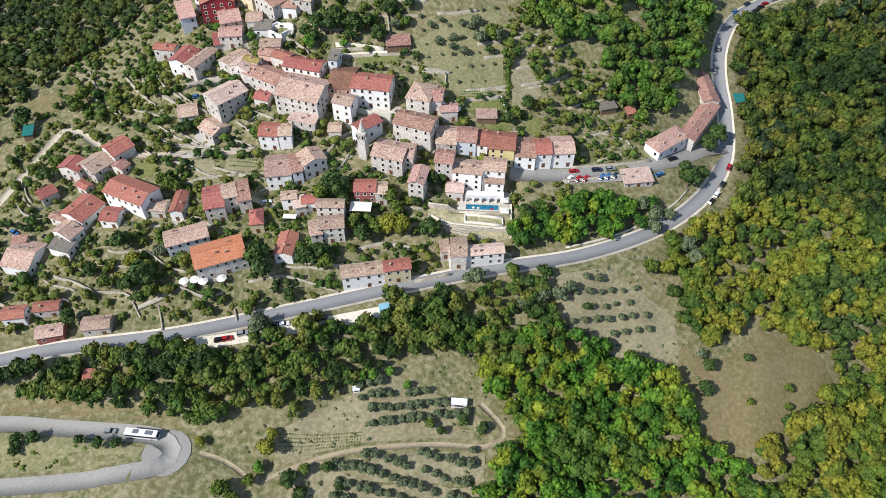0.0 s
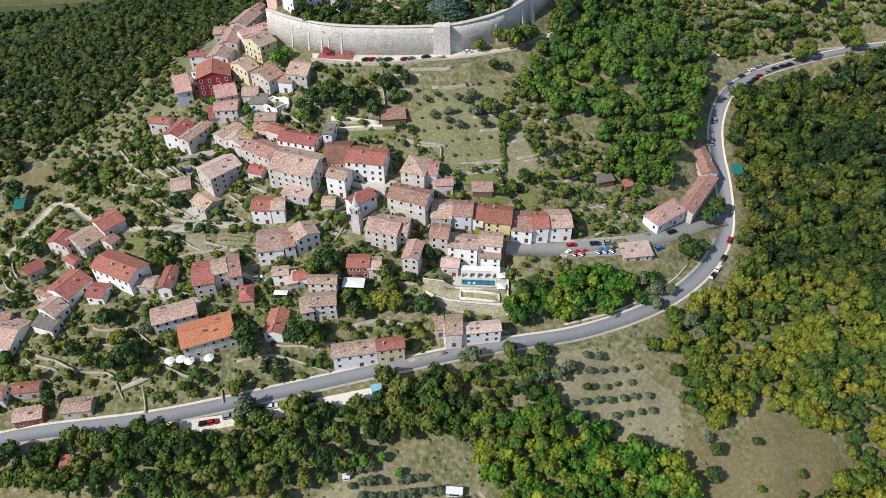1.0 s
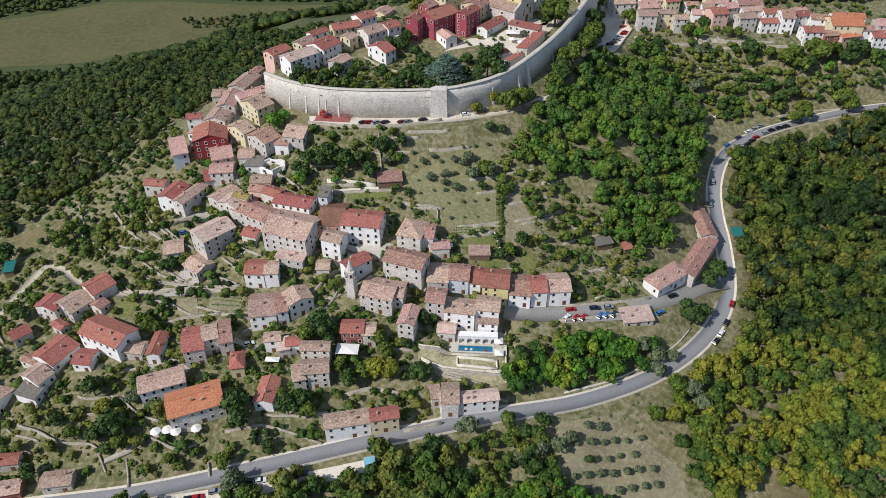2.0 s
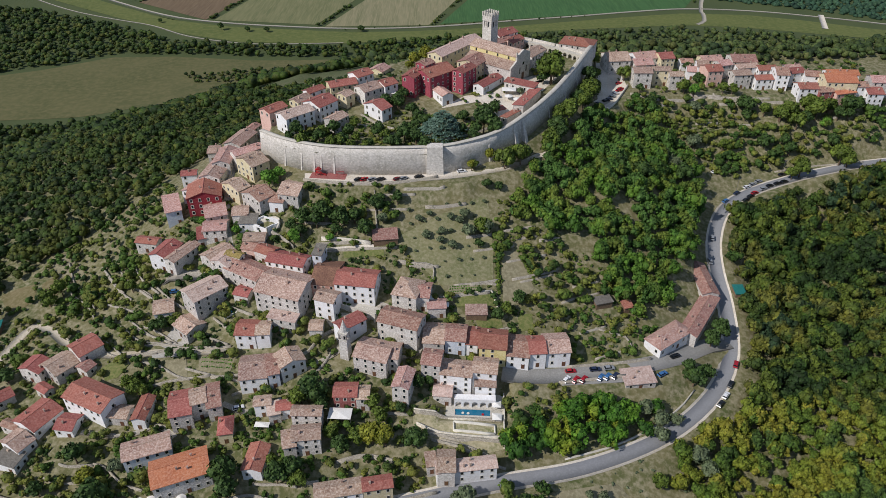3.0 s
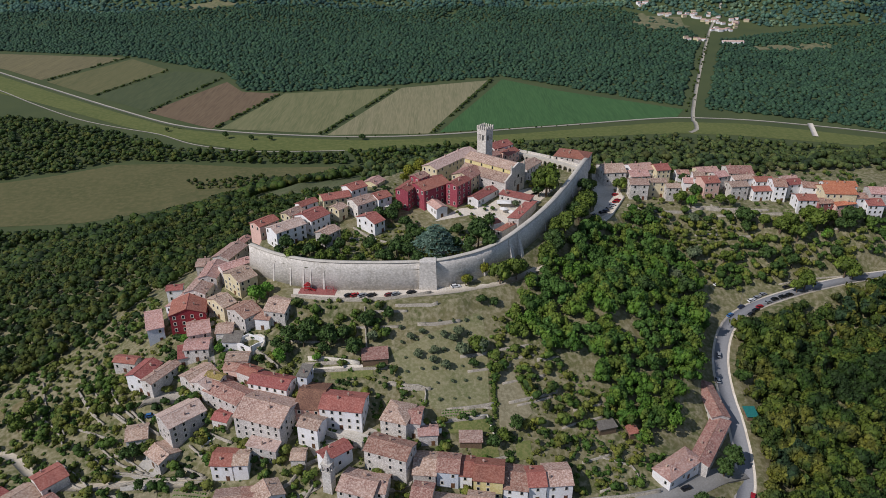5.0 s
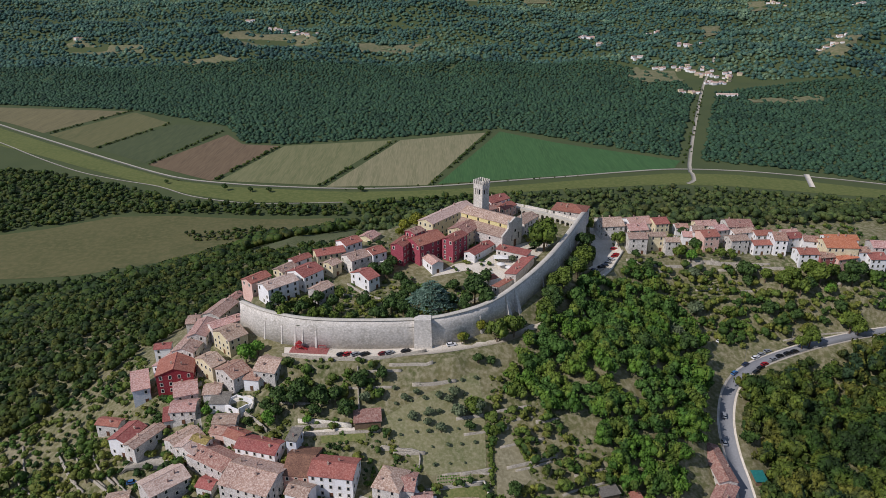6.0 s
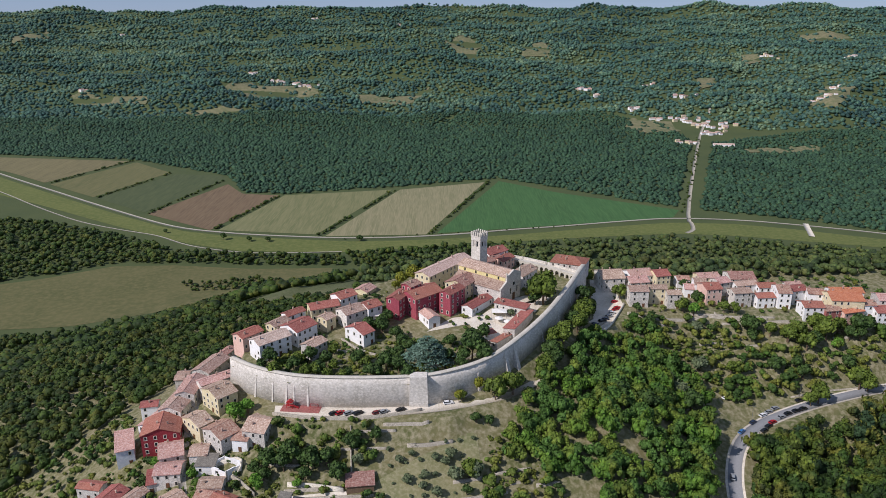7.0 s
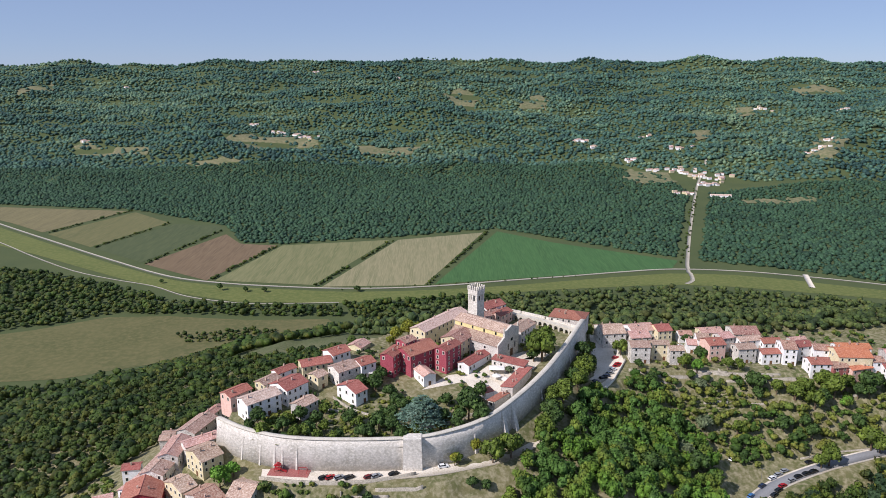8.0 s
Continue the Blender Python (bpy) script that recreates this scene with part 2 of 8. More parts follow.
def along_line(line, u):
    i = np.clip(np.floor(u).astype(int), 0, len(line) - 2)
    f = (u - i)[..., None] if np.ndim(u) else u - i
    return line[i] * (1 - f) + line[i + 1] * f


def smooth(u):
    u = np.clip(u, 0, 1)
    return u * u * (3 - 2 * u)


def hill(px, py):
    px, py = np.asarray(px, float), np.asarray(py, float)
    d, _ = seg_dist(px, py, FORT, True)
    d = np.where(inside(px, py, FORT), 0, d)
    # slope of the main hill: steep under the walls, easing towards the valley
    drop = 0.41 * np.minimum(d, 90) + 0.26 * np.clip(d - 90, 0, 110) + 0.42 * np.clip(d - 200, 0, 420) + 0.2 * np.clip(d - 620, 0, 2000)
    z1 = 250 - drop
    e, _ = seg_dist(px, py, SPUR)
    e = np.maximum(e - 38, 0)
    z2 = 249 - 0.72 * np.minimum(e, 34) - 0.40 * np.clip(e - 34, 0, 2000)
    k = 6.0
    z = k * np.logaddexp(z1 / k, z2 / k)
    # shoulder under the south-east corner of the walls
    z = z + 12 * np.exp(-((px - 88) / 38) ** 2 - ((py - 300) / 32) ** 2)
    rough = smooth((d - 20) / 150)
    z = z + rough * (1.5 * waves(px, py, 110, 3) + 1.0 * waves(px, py, 37, 4))
    return z


# crest lines of the hills beyond the valley, each with the steepness of its flanks
CRESTS = [
    (0.15, [(-5600, 8300, 440), (-2200, 8200, 425), (1000, 8000, 470), (3000, 8000, 490), (5800, 8000, 530)]),
    (0.17, [(-3800, 5300, 400), (-2500, 5200, 428), (-2000, 5150, 402), (-1500, 5200, 434), (-700, 5200, 447), (0, 5200, 437), (700, 5300, 430), (1200, 4900, 424), (1700, 4700, 436), (2300, 4600, 440), (2900, 4600, 408), (3800, 4800, 440)]),
    (0.26, [(-1900, 4150, 170), (-1250, 3950, 232), (-900, 3900, 262), (-450, 3900, 290), (250, 3900, 300), (700, 4050, 284), (1000, 4300, 330), (1200, 4900, 420)]),
    (0.46, [(-450, 3900, 290), (-520, 3500, 185), (-560, 3150, 55)]),
    (0.46, [(100, 3900, 296), (0, 3450, 180), (-60, 3000, 35)]),
    (0.46, [(250, 3900, 300), (420, 3500, 180), (560, 2950, 40)]),
    (0.46, [(-1250, 3950, 232), (-1350, 3600, 125), (-1400, 3350, 25)]),
    (0.26, [(-2500, 5200, 428), (-2300, 4500, 250), (-2200, 4000, 120), (-2150, 3600, 30)]),
    (0.46, [(1700, 4700, 436), (1500, 4100, 300), (1250, 3500, 150), (1150, 3100, 50)]),
    (0.46, [(1000, 4300, 330), (900, 3700, 170), (800, 3150, 45)]),
    (0.46, [(2900, 4600, 408), (2300, 3500, 292), (1800, 3000, 228), (1500, 2650, 130), (1250, 2350, 25)]),
    (0.46, [(2300, 3500, 292), (2600, 2700, 200), (2400, 2000, 110), (2000, 1600, 20)]),
]


def far_hills(px, py):
    """The far side of the valley climbs in wooded spurs to a nearly level crest."""
    px, py = np.asarray(px, float), np.asarray(py, float)
    total = np.ones(px.shape)
    wx, wy = px + 55 * waves(px, py, 640, 18), py + 55 * waves(px, py, 640, 19)
    for steep, line in CRESTS:
        line = np.array(line, float)
        d, u = seg_dist(wx, wy, line[:, :2])
        z = along_line(line, u)[..., 2] - steep * np.maximum(d - 25, 0)
        total += np.exp(np.clip(z, -300, 600) / 16)
    z = 16 * np.log(total)
    rough = np.clip(z / 90, 0, 1)
    z = z + rough * (16 * waves(px, py, 420, 16) + 11 * waves(px, py, 210, 15))
    return np.where(py > 1500, np.maximum(z - 3, 0), 0)


def land(px, py):
    """Height of the ground before roads and terraces are cut into it."""
    px, py = np.asarray(px, float), np.asarray(py, float)
    k = 7.0
    z = k * np.logaddexp(hill(px, py) / k, 0)
    return z + np.maximum(far_hills(px, py), 0)


def fort_floor(px, py):
    """Height of the walled plateau: a garden slope in the south, the square and the church above it."""
    px, py = np.asarray(px, float), np.asarray(py, float)
    return 258.5 + 5.0 * smooth((py - 318) / 55) + 0.0 * px

# ---- mesh helpers ----
def mesh_np(name, verts, faces, material, shade=False):
    """A mesh from arrays: verts n x 3, faces a list of index arrays with 3 or 4 columns."""
    me = bpy.data.meshes.new(name)
    verts = np.asarray(verts, np.float32)
    me.vertices.add(len(verts))
    me.vertices.foreach_set("co", verts.ravel())
    loops = np.concatenate([np.asarray(f, np.int32).ravel() for f in faces])
    sizes = np.concatenate([np.full(len(f), np.shape(f)[1], np.int32) for f in faces])
    starts = np.concatenate([[0], np.cumsum(sizes)[:-1]]).astype(np.int32)
    me.loops.add(len(loops))
    me.loops.foreach_set("vertex_index", loops)
    me.polygons.add(len(sizes))
    me.polygons.foreach_set("loop_start", starts)
    me.update(calc_edges=True)
    me.validate()
    if shade == "lumps":
        me.polygons.foreach_set("use_smooth", sizes == 3)
    elif shade:
        me.polygons.foreach_set("use_smooth", np.ones(len(sizes), bool))
    me.materials.append(material)
    return me


def part(name, bm, material, parent, label=""):
    """Link a bmesh as one mesh object under a thing or part."""
    me = bpy.data.meshes.new(name)
    bm.to_mesh(me)
    bm.free()
    me.materials.append(material)
    return part_of(name, me, parent, label)


def part_of(name, me, parent, label="", m=None):
    ob = new(name, me)
    ob.parent = parent
    if m is not None:
        ob.matrix_basis = m
    return tagged(ob, label)


def box(bm, x0, x1, y0, y1, z0, z1):
    v = [bm.verts.new(p) for p in ((x0, y0, z0), (x1, y0, z0), (x1, y1, z0), (x0, y1, z0), (x0, y0, z1), (x1, y0, z1), (x1, y1, z1), (x0, y1, z1))]
    for f in ((3, 2, 1, 0), (4, 5, 6, 7), (0, 1, 5, 4), (1, 2, 6, 5), (2, 3, 7, 6), (3, 0, 4, 7)):
        bm.faces.new([v[i] for i in f])
    return v


def solid(bm, low, high):
    """Closed body between two equal rings of points."""
    a, b = [bm.verts.new(p) for p in low], [bm.verts.new(p) for p in high]
    n = len(a)
    bm.faces.new(a[::-1])
    bm.faces.new(b)
    for i in range(n):
        bm.faces.new((a[i], a[(i + 1) % n], b[(i + 1) % n], b[i]))


def resample(line, step):
    """A polyline rounded through its points (Catmull-Rom), with points about step apart."""
    line = np.asarray(line, float)
    p = np.vstack([2 * line[0] - line[1], line, 2 * line[-1] - line[-2]])
    out = []
    for i in range(1, len(p) - 2):
        n = max(2, int(np.linalg.norm(p[i + 1] - p[i]) / step))
        u = (np.arange(n) / n)[:, None]
        a, b, c, d = p[i - 1:i + 3]
        out.append(0.5 * (2 * b + (c - a) * u + (2 * a - 5 * b + 4 * c - d) * u ** 2 + (3 * b - a - 3 * c + d) * u ** 3))
    return np.vstack([*out, line[-1:]])


# ---- roads and the ground ----
MAIN = resample([(-230, 134, 181), (-171, 138.5, 186), (-139, 143.5, 189.5), (-97.5, 147, 193.5), (-58, 154.4, 197), (-17.4, 163.5, 200), (20, 171.6, 201.8), (53, 178.2, 202), (84, 191.5, 202), (107, 210, 203), (121, 231.9, 204.6), (127, 258.7, 208.4), (128.5, 277, 212), (132, 295, 215.5), (141, 315, 217.6), (153, 328.7, 219), (172, 339.5, 220.5), (203, 350, 223), (243, 358.7, 225), (330, 372, 226)], 5)
UPPER = resample([(122, 238, 205.2), (112, 234.5, 206.4), (99, 226.5, 208.4), (86, 221.3, 209.4), (61, 215, 210.4), (45, 213, 211), (34, 212.5, 211.8), (27, 213.5, 212.4)], 4)
LOW = resample([(-215, 122, 172), (-154, 119.2, 179.5), (-132, 116.5, 182), (-111, 114, 184), (-96, 112, 184.6), (-89.5, 107, 184.4), (-92, 101.7, 184.3), (-100, 99.9, 184.2), (-110, 99, 182.4), (-128, 98.3, 178.4), (-215, 98, 166)], 4)
CARPARK = resample([(-56, 298, 249), (-40, 297.5, 249.1), (-12, 297.5, 249.1), (8, 300, 249.2), (22, 304, 249.2), (37, 309.5, 249.4), (52, 322, 249.6), (65, 341, 249.8), (76, 362, 250), (86, 375, 249.8), (95, 386, 249.4), (100, 396, 249.2)], 4)
LANE = resample([(-188, 203, 195.5), (-178.8, 220.2, 200.5), (-174.5, 228.3, 203), (-170.5, 237.3, 205.4), (-166.3, 246, 207.2), (-157, 242.2, 208.4), (-150.3, 237, 208.6), (-143, 231.5, 208.9), (-132, 227, 209.6), (-119.8, 225.4, 210.5), (-106, 225.9, 211.4), (-84.4, 224, 213.6)], 4)
TRACK = resample([(-88, 108, 184), (-72, 104, 183), (-60, 96, 180), (-50, 86, 176)], 4)
PADS = [(-92, 106, 0, 8.6, 8.2, 184.2), (-20, 297.3, -1, 36, 5.0, 249.1), (16.5, 202, -3, 11, 6.3, 206.6), (98, 405, 78, 32, 7, 249.3), (61.5, 213.6, 8.5, 13, 3.6, 210.3), (-100, 259, -20, 8, 4, 224.5)]
FARM = resample([(-58, 98.5, 181), (-41.6, 104.3, 183.4), (-26.7, 106.9, 185.4), (-4.4, 108.3, 186.2), (14, 107.3, 186.6), (20, 111, 187.6), (18.2, 115.6, 188.6), (12.7, 121.8, 189)], 3)
ROADS = [(FARM, 1.5, 1.0), (MAIN, 3.6, 1.2), (UPPER, 4.2, 1.0), (LOW, 4.0, 1.0), (CARPARK, 3.5, 1.0), (LANE, 1.6, 1.0), (TRACK, 1.5, 1.0)]

BANK = np.array([(18, 307, 249.5), (31, 315, 252), (46, 331, 255.2), (60, 350, 258.2), (73, 374, 260.2), (86, 401, 261.2)], float)


def terrain(px, py):
    """Height of the ground with the roads cut and banked into the slope."""
    px, py = np.asarray(px, float), np.asarray(py, float)
    z = land(px, py)
    total, share = np.zeros(z.shape), np.zeros(z.shape)
    keep = np.ones(z.shape)
    for line, half, bank in ROADS:
        lo, hi = line[:, :2].min(0) - half - 12, line[:, :2].max(0) + half + 12
        at = (px > lo[0]) & (px < hi[0]) & (py > lo[1]) & (py < hi[1])
        if not at.any():
            continue
        d, u = np.full(z.shape, 99.0), np.zeros(z.shape)
        d[at], u[at] = seg_dist(px[at], py[at], line[:, :2])
        w = 1 - smooth((d - half - bank) / 9)
        near = w ** 2 / (1 + (d / 2.5) ** 4)
        total += near * along_line(line, u)[..., 2]
        share += near
        keep = np.minimum(keep, 1 - w)
    z = np.where(share > 1e-9, total / np.maximum(share, 1e-9) * (1 - keep) + z * keep, z)
    lo, hi = BANK[:, :2].min(0) - 30, BANK[:, :2].max(0) + 30
    at = (px > lo[0]) & (px < hi[0]) & (py > lo[1]) & (py < hi[1])
    if at.any():
        d, u = np.full(z.shape, 9e9), np.zeros(z.shape)
        d[at], u[at] = seg_dist(px[at], py[at], BANK[:, :2])
        z = np.maximum(z, along_line(BANK, u)[..., 2] - 0.75 * np.maximum(d - 3.5, 0))
    for x, y, yaw, hl, hw, level in PADS:
        c, s = math.cos(radians(yaw)), math.sin(radians(yaw))
        u, v = abs((px - x) * c + (py - y) * s) - hl, abs(-(px - x) * s + (py - y) * c) - hw
        w = smooth(np.maximum(u, v) / 3.5)
        z = level * (1 - w) + z * w
    return z


def strip(line, lefts, rights, up):
    """Rows of verts across a line at given offsets, as a drawn-out ribbon."""
    t = np.gradient(line[:, :2], axis=0)
    t /= np.linalg.norm(t, axis=1)[:, None]
    nrm = np.stack([-t[:, 1], t[:, 0]], 1)
    offs = [*lefts, *rights]
    v = np.stack([np.column_stack([line[:, :2] + nrm * o, line[:, 2] + up]) for o in offs], 1)
    n, k = v.shape[:2]
    i = np.arange(n * k).reshape(n, k)
    f = np.stack([i[:-1, :-1], i[:-1, 1:], i[1:, 1:], i[1:, :-1]], -1).reshape(-1, 4)
    return v.reshape(-1, 3), f[:, ::-1]


def ribbon(name, line, half, material, up, label, category="road"):
    v, f = strip(line, (half,), (-half,), up)
    n = len(line)
    skirt = v.copy()
    skirt[:, 2] -= up + 0.6
    rim = [[2 * i, 2 * i + 2, 2 * n + 2 * i + 2, 2 * n + 2 * i] for i in range(n - 1)] + [[2 * i + 3, 2 * i + 1, 2 * n + 2 * i + 1, 2 * n + 2 * i + 3] for i in range(n - 1)]
    ob = new(name, mesh_np(name, np.vstack([v, skirt]), [f, np.array(rim)], material))
    return tagged(ob, label, category, kind="structure")


def graded(lo, hi, a, b, step, grow):
    mid = np.arange(a, b + step, step)
    up, dn, s, x = [], [], step, mid[-1]
    while x < hi:
        s *= grow
        x += s
        up.append(x)
    s, x = step, mid[0]
    while x > lo:
        s *= grow
        x -= s
        dn.append(x)
    return np.concatenate([dn[::-1], mid, up])


def build_ground():
    gx = graded(-6000, 6000, -200, 250, 3.0, 1.05)
    gy = graded(-500, 8600, 80, 420, 3.0, 1.022)
    X, Y = np.meshgrid(gx, gy)
    Z = terrain(X, Y)
    k, n = X.shape
    i = np.arange(k * n).reshape(k, n)
    f = np.stack([i[:-1, :-1], i[:-1, 1:], i[1:, 1:], i[1:, :-1]], -1).reshape(-1, 4)
    me = mesh_np("ground", np.stack([X, Y, Z], -1).reshape(-1, 3), [f], GROUND, True)
    tagged(new("ground", me), "dry grass, earth and scrub on a steep hillside above a valley", "ground", kind="structure")


GROUND = mottled("ground", ("716b4a", "525932", "958d72"), (0.07, 0.5), 0.95, 0.5, 2.0)


def land_cover():
    """Beyond the hill the ground under the trees is dark green; the change follows the plan's y."""
    nt = GROUND.node_tree
    n, l = nt.nodes, nt.links
    b = n["Principled BSDF"]
    near = b.inputs["Base Color"].links[0].from_socket
    tc = [k for k in n if k.type == "TEX_COORD"][0]
    xyz = n.new("ShaderNodeSeparateXYZ")
    l.new(tc.outputs["Object"], xyz.inputs["Vector"])
    r = n.new("ShaderNodeMapRange")
    r.inputs["From Min"].default_value, r.inputs["From Max"].default_value = 440, 620
    l.new(xyz.outputs["Y"], r.inputs["Value"])
    t = n.new("ShaderNodeTexNoise")
    t.inputs["Scale"].default_value = 0.012
    t.inputs["Detail"].default_value = 6
    l.new(tc.outputs["Object"], t.inputs["Vector"])
    c = n.new("ShaderNodeMix")
    c.data_type = "RGBA"
    c.inputs["A"].default_value, c.inputs["B"].default_value = rgb("3c4a2c"), rgb("545c36")
    l.new(t.outputs["Fac"], c.inputs["Factor"])
    m = n.new("ShaderNodeMix")
    m.data_type = "RGBA"
    l.new(r.outputs["Result"], m.inputs["Factor"])
    l.new(near, m.inputs["A"])
    l.new(c.outputs["Result"], m.inputs["B"])
    l.new(m.outputs["Result"], b.inputs["Base Color"])


STREET = mottled("worn_street", ("908e8a", "85837e", "999893"), (0.05, 1.6), 0.9, 0.05, 20)
land_cover()
build_ground()
ribbon("road", MAIN, 2.7, ASPHALT, 0.12, "grey asphalt road winding round the hill below the town")
ribbon("verge", MAIN, 3.7, GRAVEL, 0.06, "pale gravel verge along the asphalt road", "verge")
ribbon("road", UPPER, 3.9, STREET, 0.12, "grey asphalt street with a row of parking places")
ribbon("road", LOW, 3.1, STREET, 0.12, "pale asphalt road looping below the town")
ribbon("pavement", CARPARK, 3.4, GRAVEL, 0.12, "pale gravel car park under the town wall", "pavement")
ribbon("road", LANE, 1.9, DIRT, 0.10, "pale gravel lane along the slope")
ribbon("road", TRACK, 0.9, TRACKSOIL, 0.07, "dusty farm track through the fields")

ribbon("road", FARM, 1.0, TRACKSOIL, 0.07, "dusty farm track between olive rows")


def lane(points, half, label="narrow stone-paved village lane"):
    line = resample(points, 3)
    ribbon("lane", np.column_stack([line, terrain(line[:, 0], line[:, 1])]), half, PAVING, 0.16, label, "lane")


PAVING = mottled("stone_paving", ("a8a092", "928b7e", "bab4a8"), (0.3, 2.0), 0.9, 0.3, 8)
lane([(-59.5, 210), (-49.6, 214.2), (-41.5, 217.3), (-35.5, 220.2), (-33.9, 225.6), (-38.8, 232.4), (-42.6, 240)], 1.4)
lane([(-75.6, 202.8), (-65.8, 199.4), (-57.9, 201.3), (-52.2, 203.9)], 1.8)
lane([(-92.5, 330), (-91.7, 302.6), (-90, 288.1), (-86.6, 275.5), (-82.4, 266.6), (-74, 262), (-64, 250), (-50, 232)], 2.3)
lane([(-38.8, 232.4), (-34.8, 235.7), (-24.8, 234.3), (-19.7, 240.2), (-14, 236)], 2.0)
lane([(-14.3, 218.3), (-4.9, 220.5), (-2.9, 229.1), (-5.3, 236)], 1.4)
lane([(-125, 193.2), (-106.7, 191.5), (-98.3, 194.8), (-90, 190)], 1.3)
lane([(-112, 158), (-104.6, 160.2), (-92.9, 166.2), (-80.6, 167)], 1.2)
lane([(-112, 259), (-100, 259), (-92, 257)], 3.5, "pale paved yard between houses")

# ---- the walled plateau ----
WALLTOP = [(-79, 320, 262), (-66, 311, 262), (-49, 304.3, 262), (-27, 302, 262), (0, 303, 262), (15, 306.7, 262.6), (31, 315, 264), (46, 331, 266.3), (60, 350, 269), (73, 374, 271), (86, 401, 273), (88.5, 410, 270), (84, 417, 266.5)]


def fort_wall():
    line = resample(WALLTOP, 3)
    t = np.gradient(line[:, :2], axis=0)
    t /= np.linalg.norm(t, axis=1)[:, None]
    out = np.stack([t[:, 1], -t[:, 0]], 1)
    base = np.minimum(terrain(*(line[:, :2] + out * 1.5).T), terrain(*(line[:, :2] + out * 4).T)) - 2
    thing = new("town_wall")
    thing.location = (0, 302, 248)
    off = np.array([0, 302, 248])

    def rows(profile):
        v = np.stack([np.column_stack([line[:, :2] + out * o, z]) for o, z in profile], 1) - off
        n, k = v.shape[:2]
        i = np.arange(n * k).reshape(n, k)
        f = np.stack([i[:-1, :-1], i[1:, :-1], i[1:, 1:], i[:-1, 1:]], -1).reshape(-1, 4)
        close = np.stack([i[:-1, -1], i[1:, -1], i[1:, 0], i[:-1, 0]], -1)
        return v.reshape(-1, 3), np.vstack([f, close])
    top = line[:, 2]
    v, f = rows([(2.2, base), (0.5, top - 4), (0.4, top - 0.35), (-1.6, top - 0.35), (-1.6, top - 6), (-1.6, base)])
    part_of("wall", mesh_np("wall", v, [f[:, ::-1]], FORTSTONE), thing)
    v, f = rows([(0.62, top - 0.35), (0.62, top), (-1.0, top + 0.05), (-1.75, top - 0.1), (-1.75, top - 0.35)])
    part_of("coping", mesh_np("coping", v, [f[:, ::-1]], COPING), thing, "pale worn stone coping")
    # square bastion and sloping buttresses
    bm = bmesh.new()
    solid(bm, [(-2.5, -2.2, -4), (5.5, -2.2, -4), (5.5, 4, -4), (-2.5, 4, -4)], [(-2, -1.2, 14.4), (5, -1.2, 14.4), (5, 3.5, 14.4), (-2, 3.5, 14.4)])
    part("bastion", bm, FORTSTONE, thing)
    for u in (5, 8, 10, 11, 13, 36, 41, 43, 50, 56, 62):
        s = min(int(u), len(line) - 1)
        if s >= len(line) - 1:
            continue
        bm = bmesh.new()
        p, o, d = line[s, :2] - off[:2], out[s], t[s]
        big = s in (41, 43)
        zt, zb = top[s] - off[2] - (1.2 if big else 4.5), base[s] - off[2]
        deep, half = (4.6, 1.1) if big else (2.7, 0.4)
        low = [p + o * a + d * b for a, b in ((0, -half), (deep, -half), (deep, half), (0, half))]
        high = [p + o * a + d * b for a, b in ((0, -half * 0.7), (0.7, -half * 0.7), (0.7, half * 0.7), (0, half * 0.7))]
        solid(bm, [(*q, zb) for q in low], [(*q, zt) for q in high])
        part("buttress", bm, FORTSTONE, thing)
    tagged(thing, "tall grey stone town wall with bastion, buttresses and pale coping", "town wall")


def fort_ground():
    xs, ys = np.arange(-84, 96, 2.0), np.arange(296, 440, 2.0)
    X, Y = np.meshgrid(xs, ys)
    Z = fort_floor(X, Y)
    k, n = X.shape
    i = np.arange(k * n).reshape(k, n)
    f = np.stack([i[:-1, :-1], i[:-1, 1:], i[1:, 1:], i[1:, :-1]], -1).reshape(-1, 4)
    cx, cy = X[:-1, :-1] + 1, Y[:-1, :-1] + 1
    f = f[inside(cx, cy, FORT).ravel()]
    ob = new("ground", mesh_np("plateau", np.stack([X, Y, Z], -1).reshape(-1, 3), [f], GROUND, True))
    tagged(ob, "grassy garden ground inside the town wall", "ground", kind="structure")


fort_wall()
fort_ground()


# ---- houses ----
FOOTPRINTS = []
WORDS = {"brown": "weathered brown tile roof", "redbrown": "mottled red-brown tile roof", "red": "red tile roof", "orange": "orange tile roof", "salmon": "salmon tile roof", "pale": "pale terracotta roof", "rust": "rusty brown tile roof", "grey": "flat grey roof", "teal": "teal sheet roof", "mustard": "lichen-yellow tile roof"}
WALLWORDS = {"stone": "grey stone", "white": "white plastered", "cream": "cream plastered", "yellow": "yellow plastered", "blue": "pale blue plastered", "pink": "dusty pink", "pinkw": "rose plastered", "redw": "dull red", "darkred": "dark red", "palace": "crimson", "wood": "wooden"}
SHARED = {}


CHIMNEY = mottled("chimney_render", ("b39a8a", "94705f", "c8bcae"), (0.4, 3.0), 0.9, 0.2, 12, "object", 0.3)


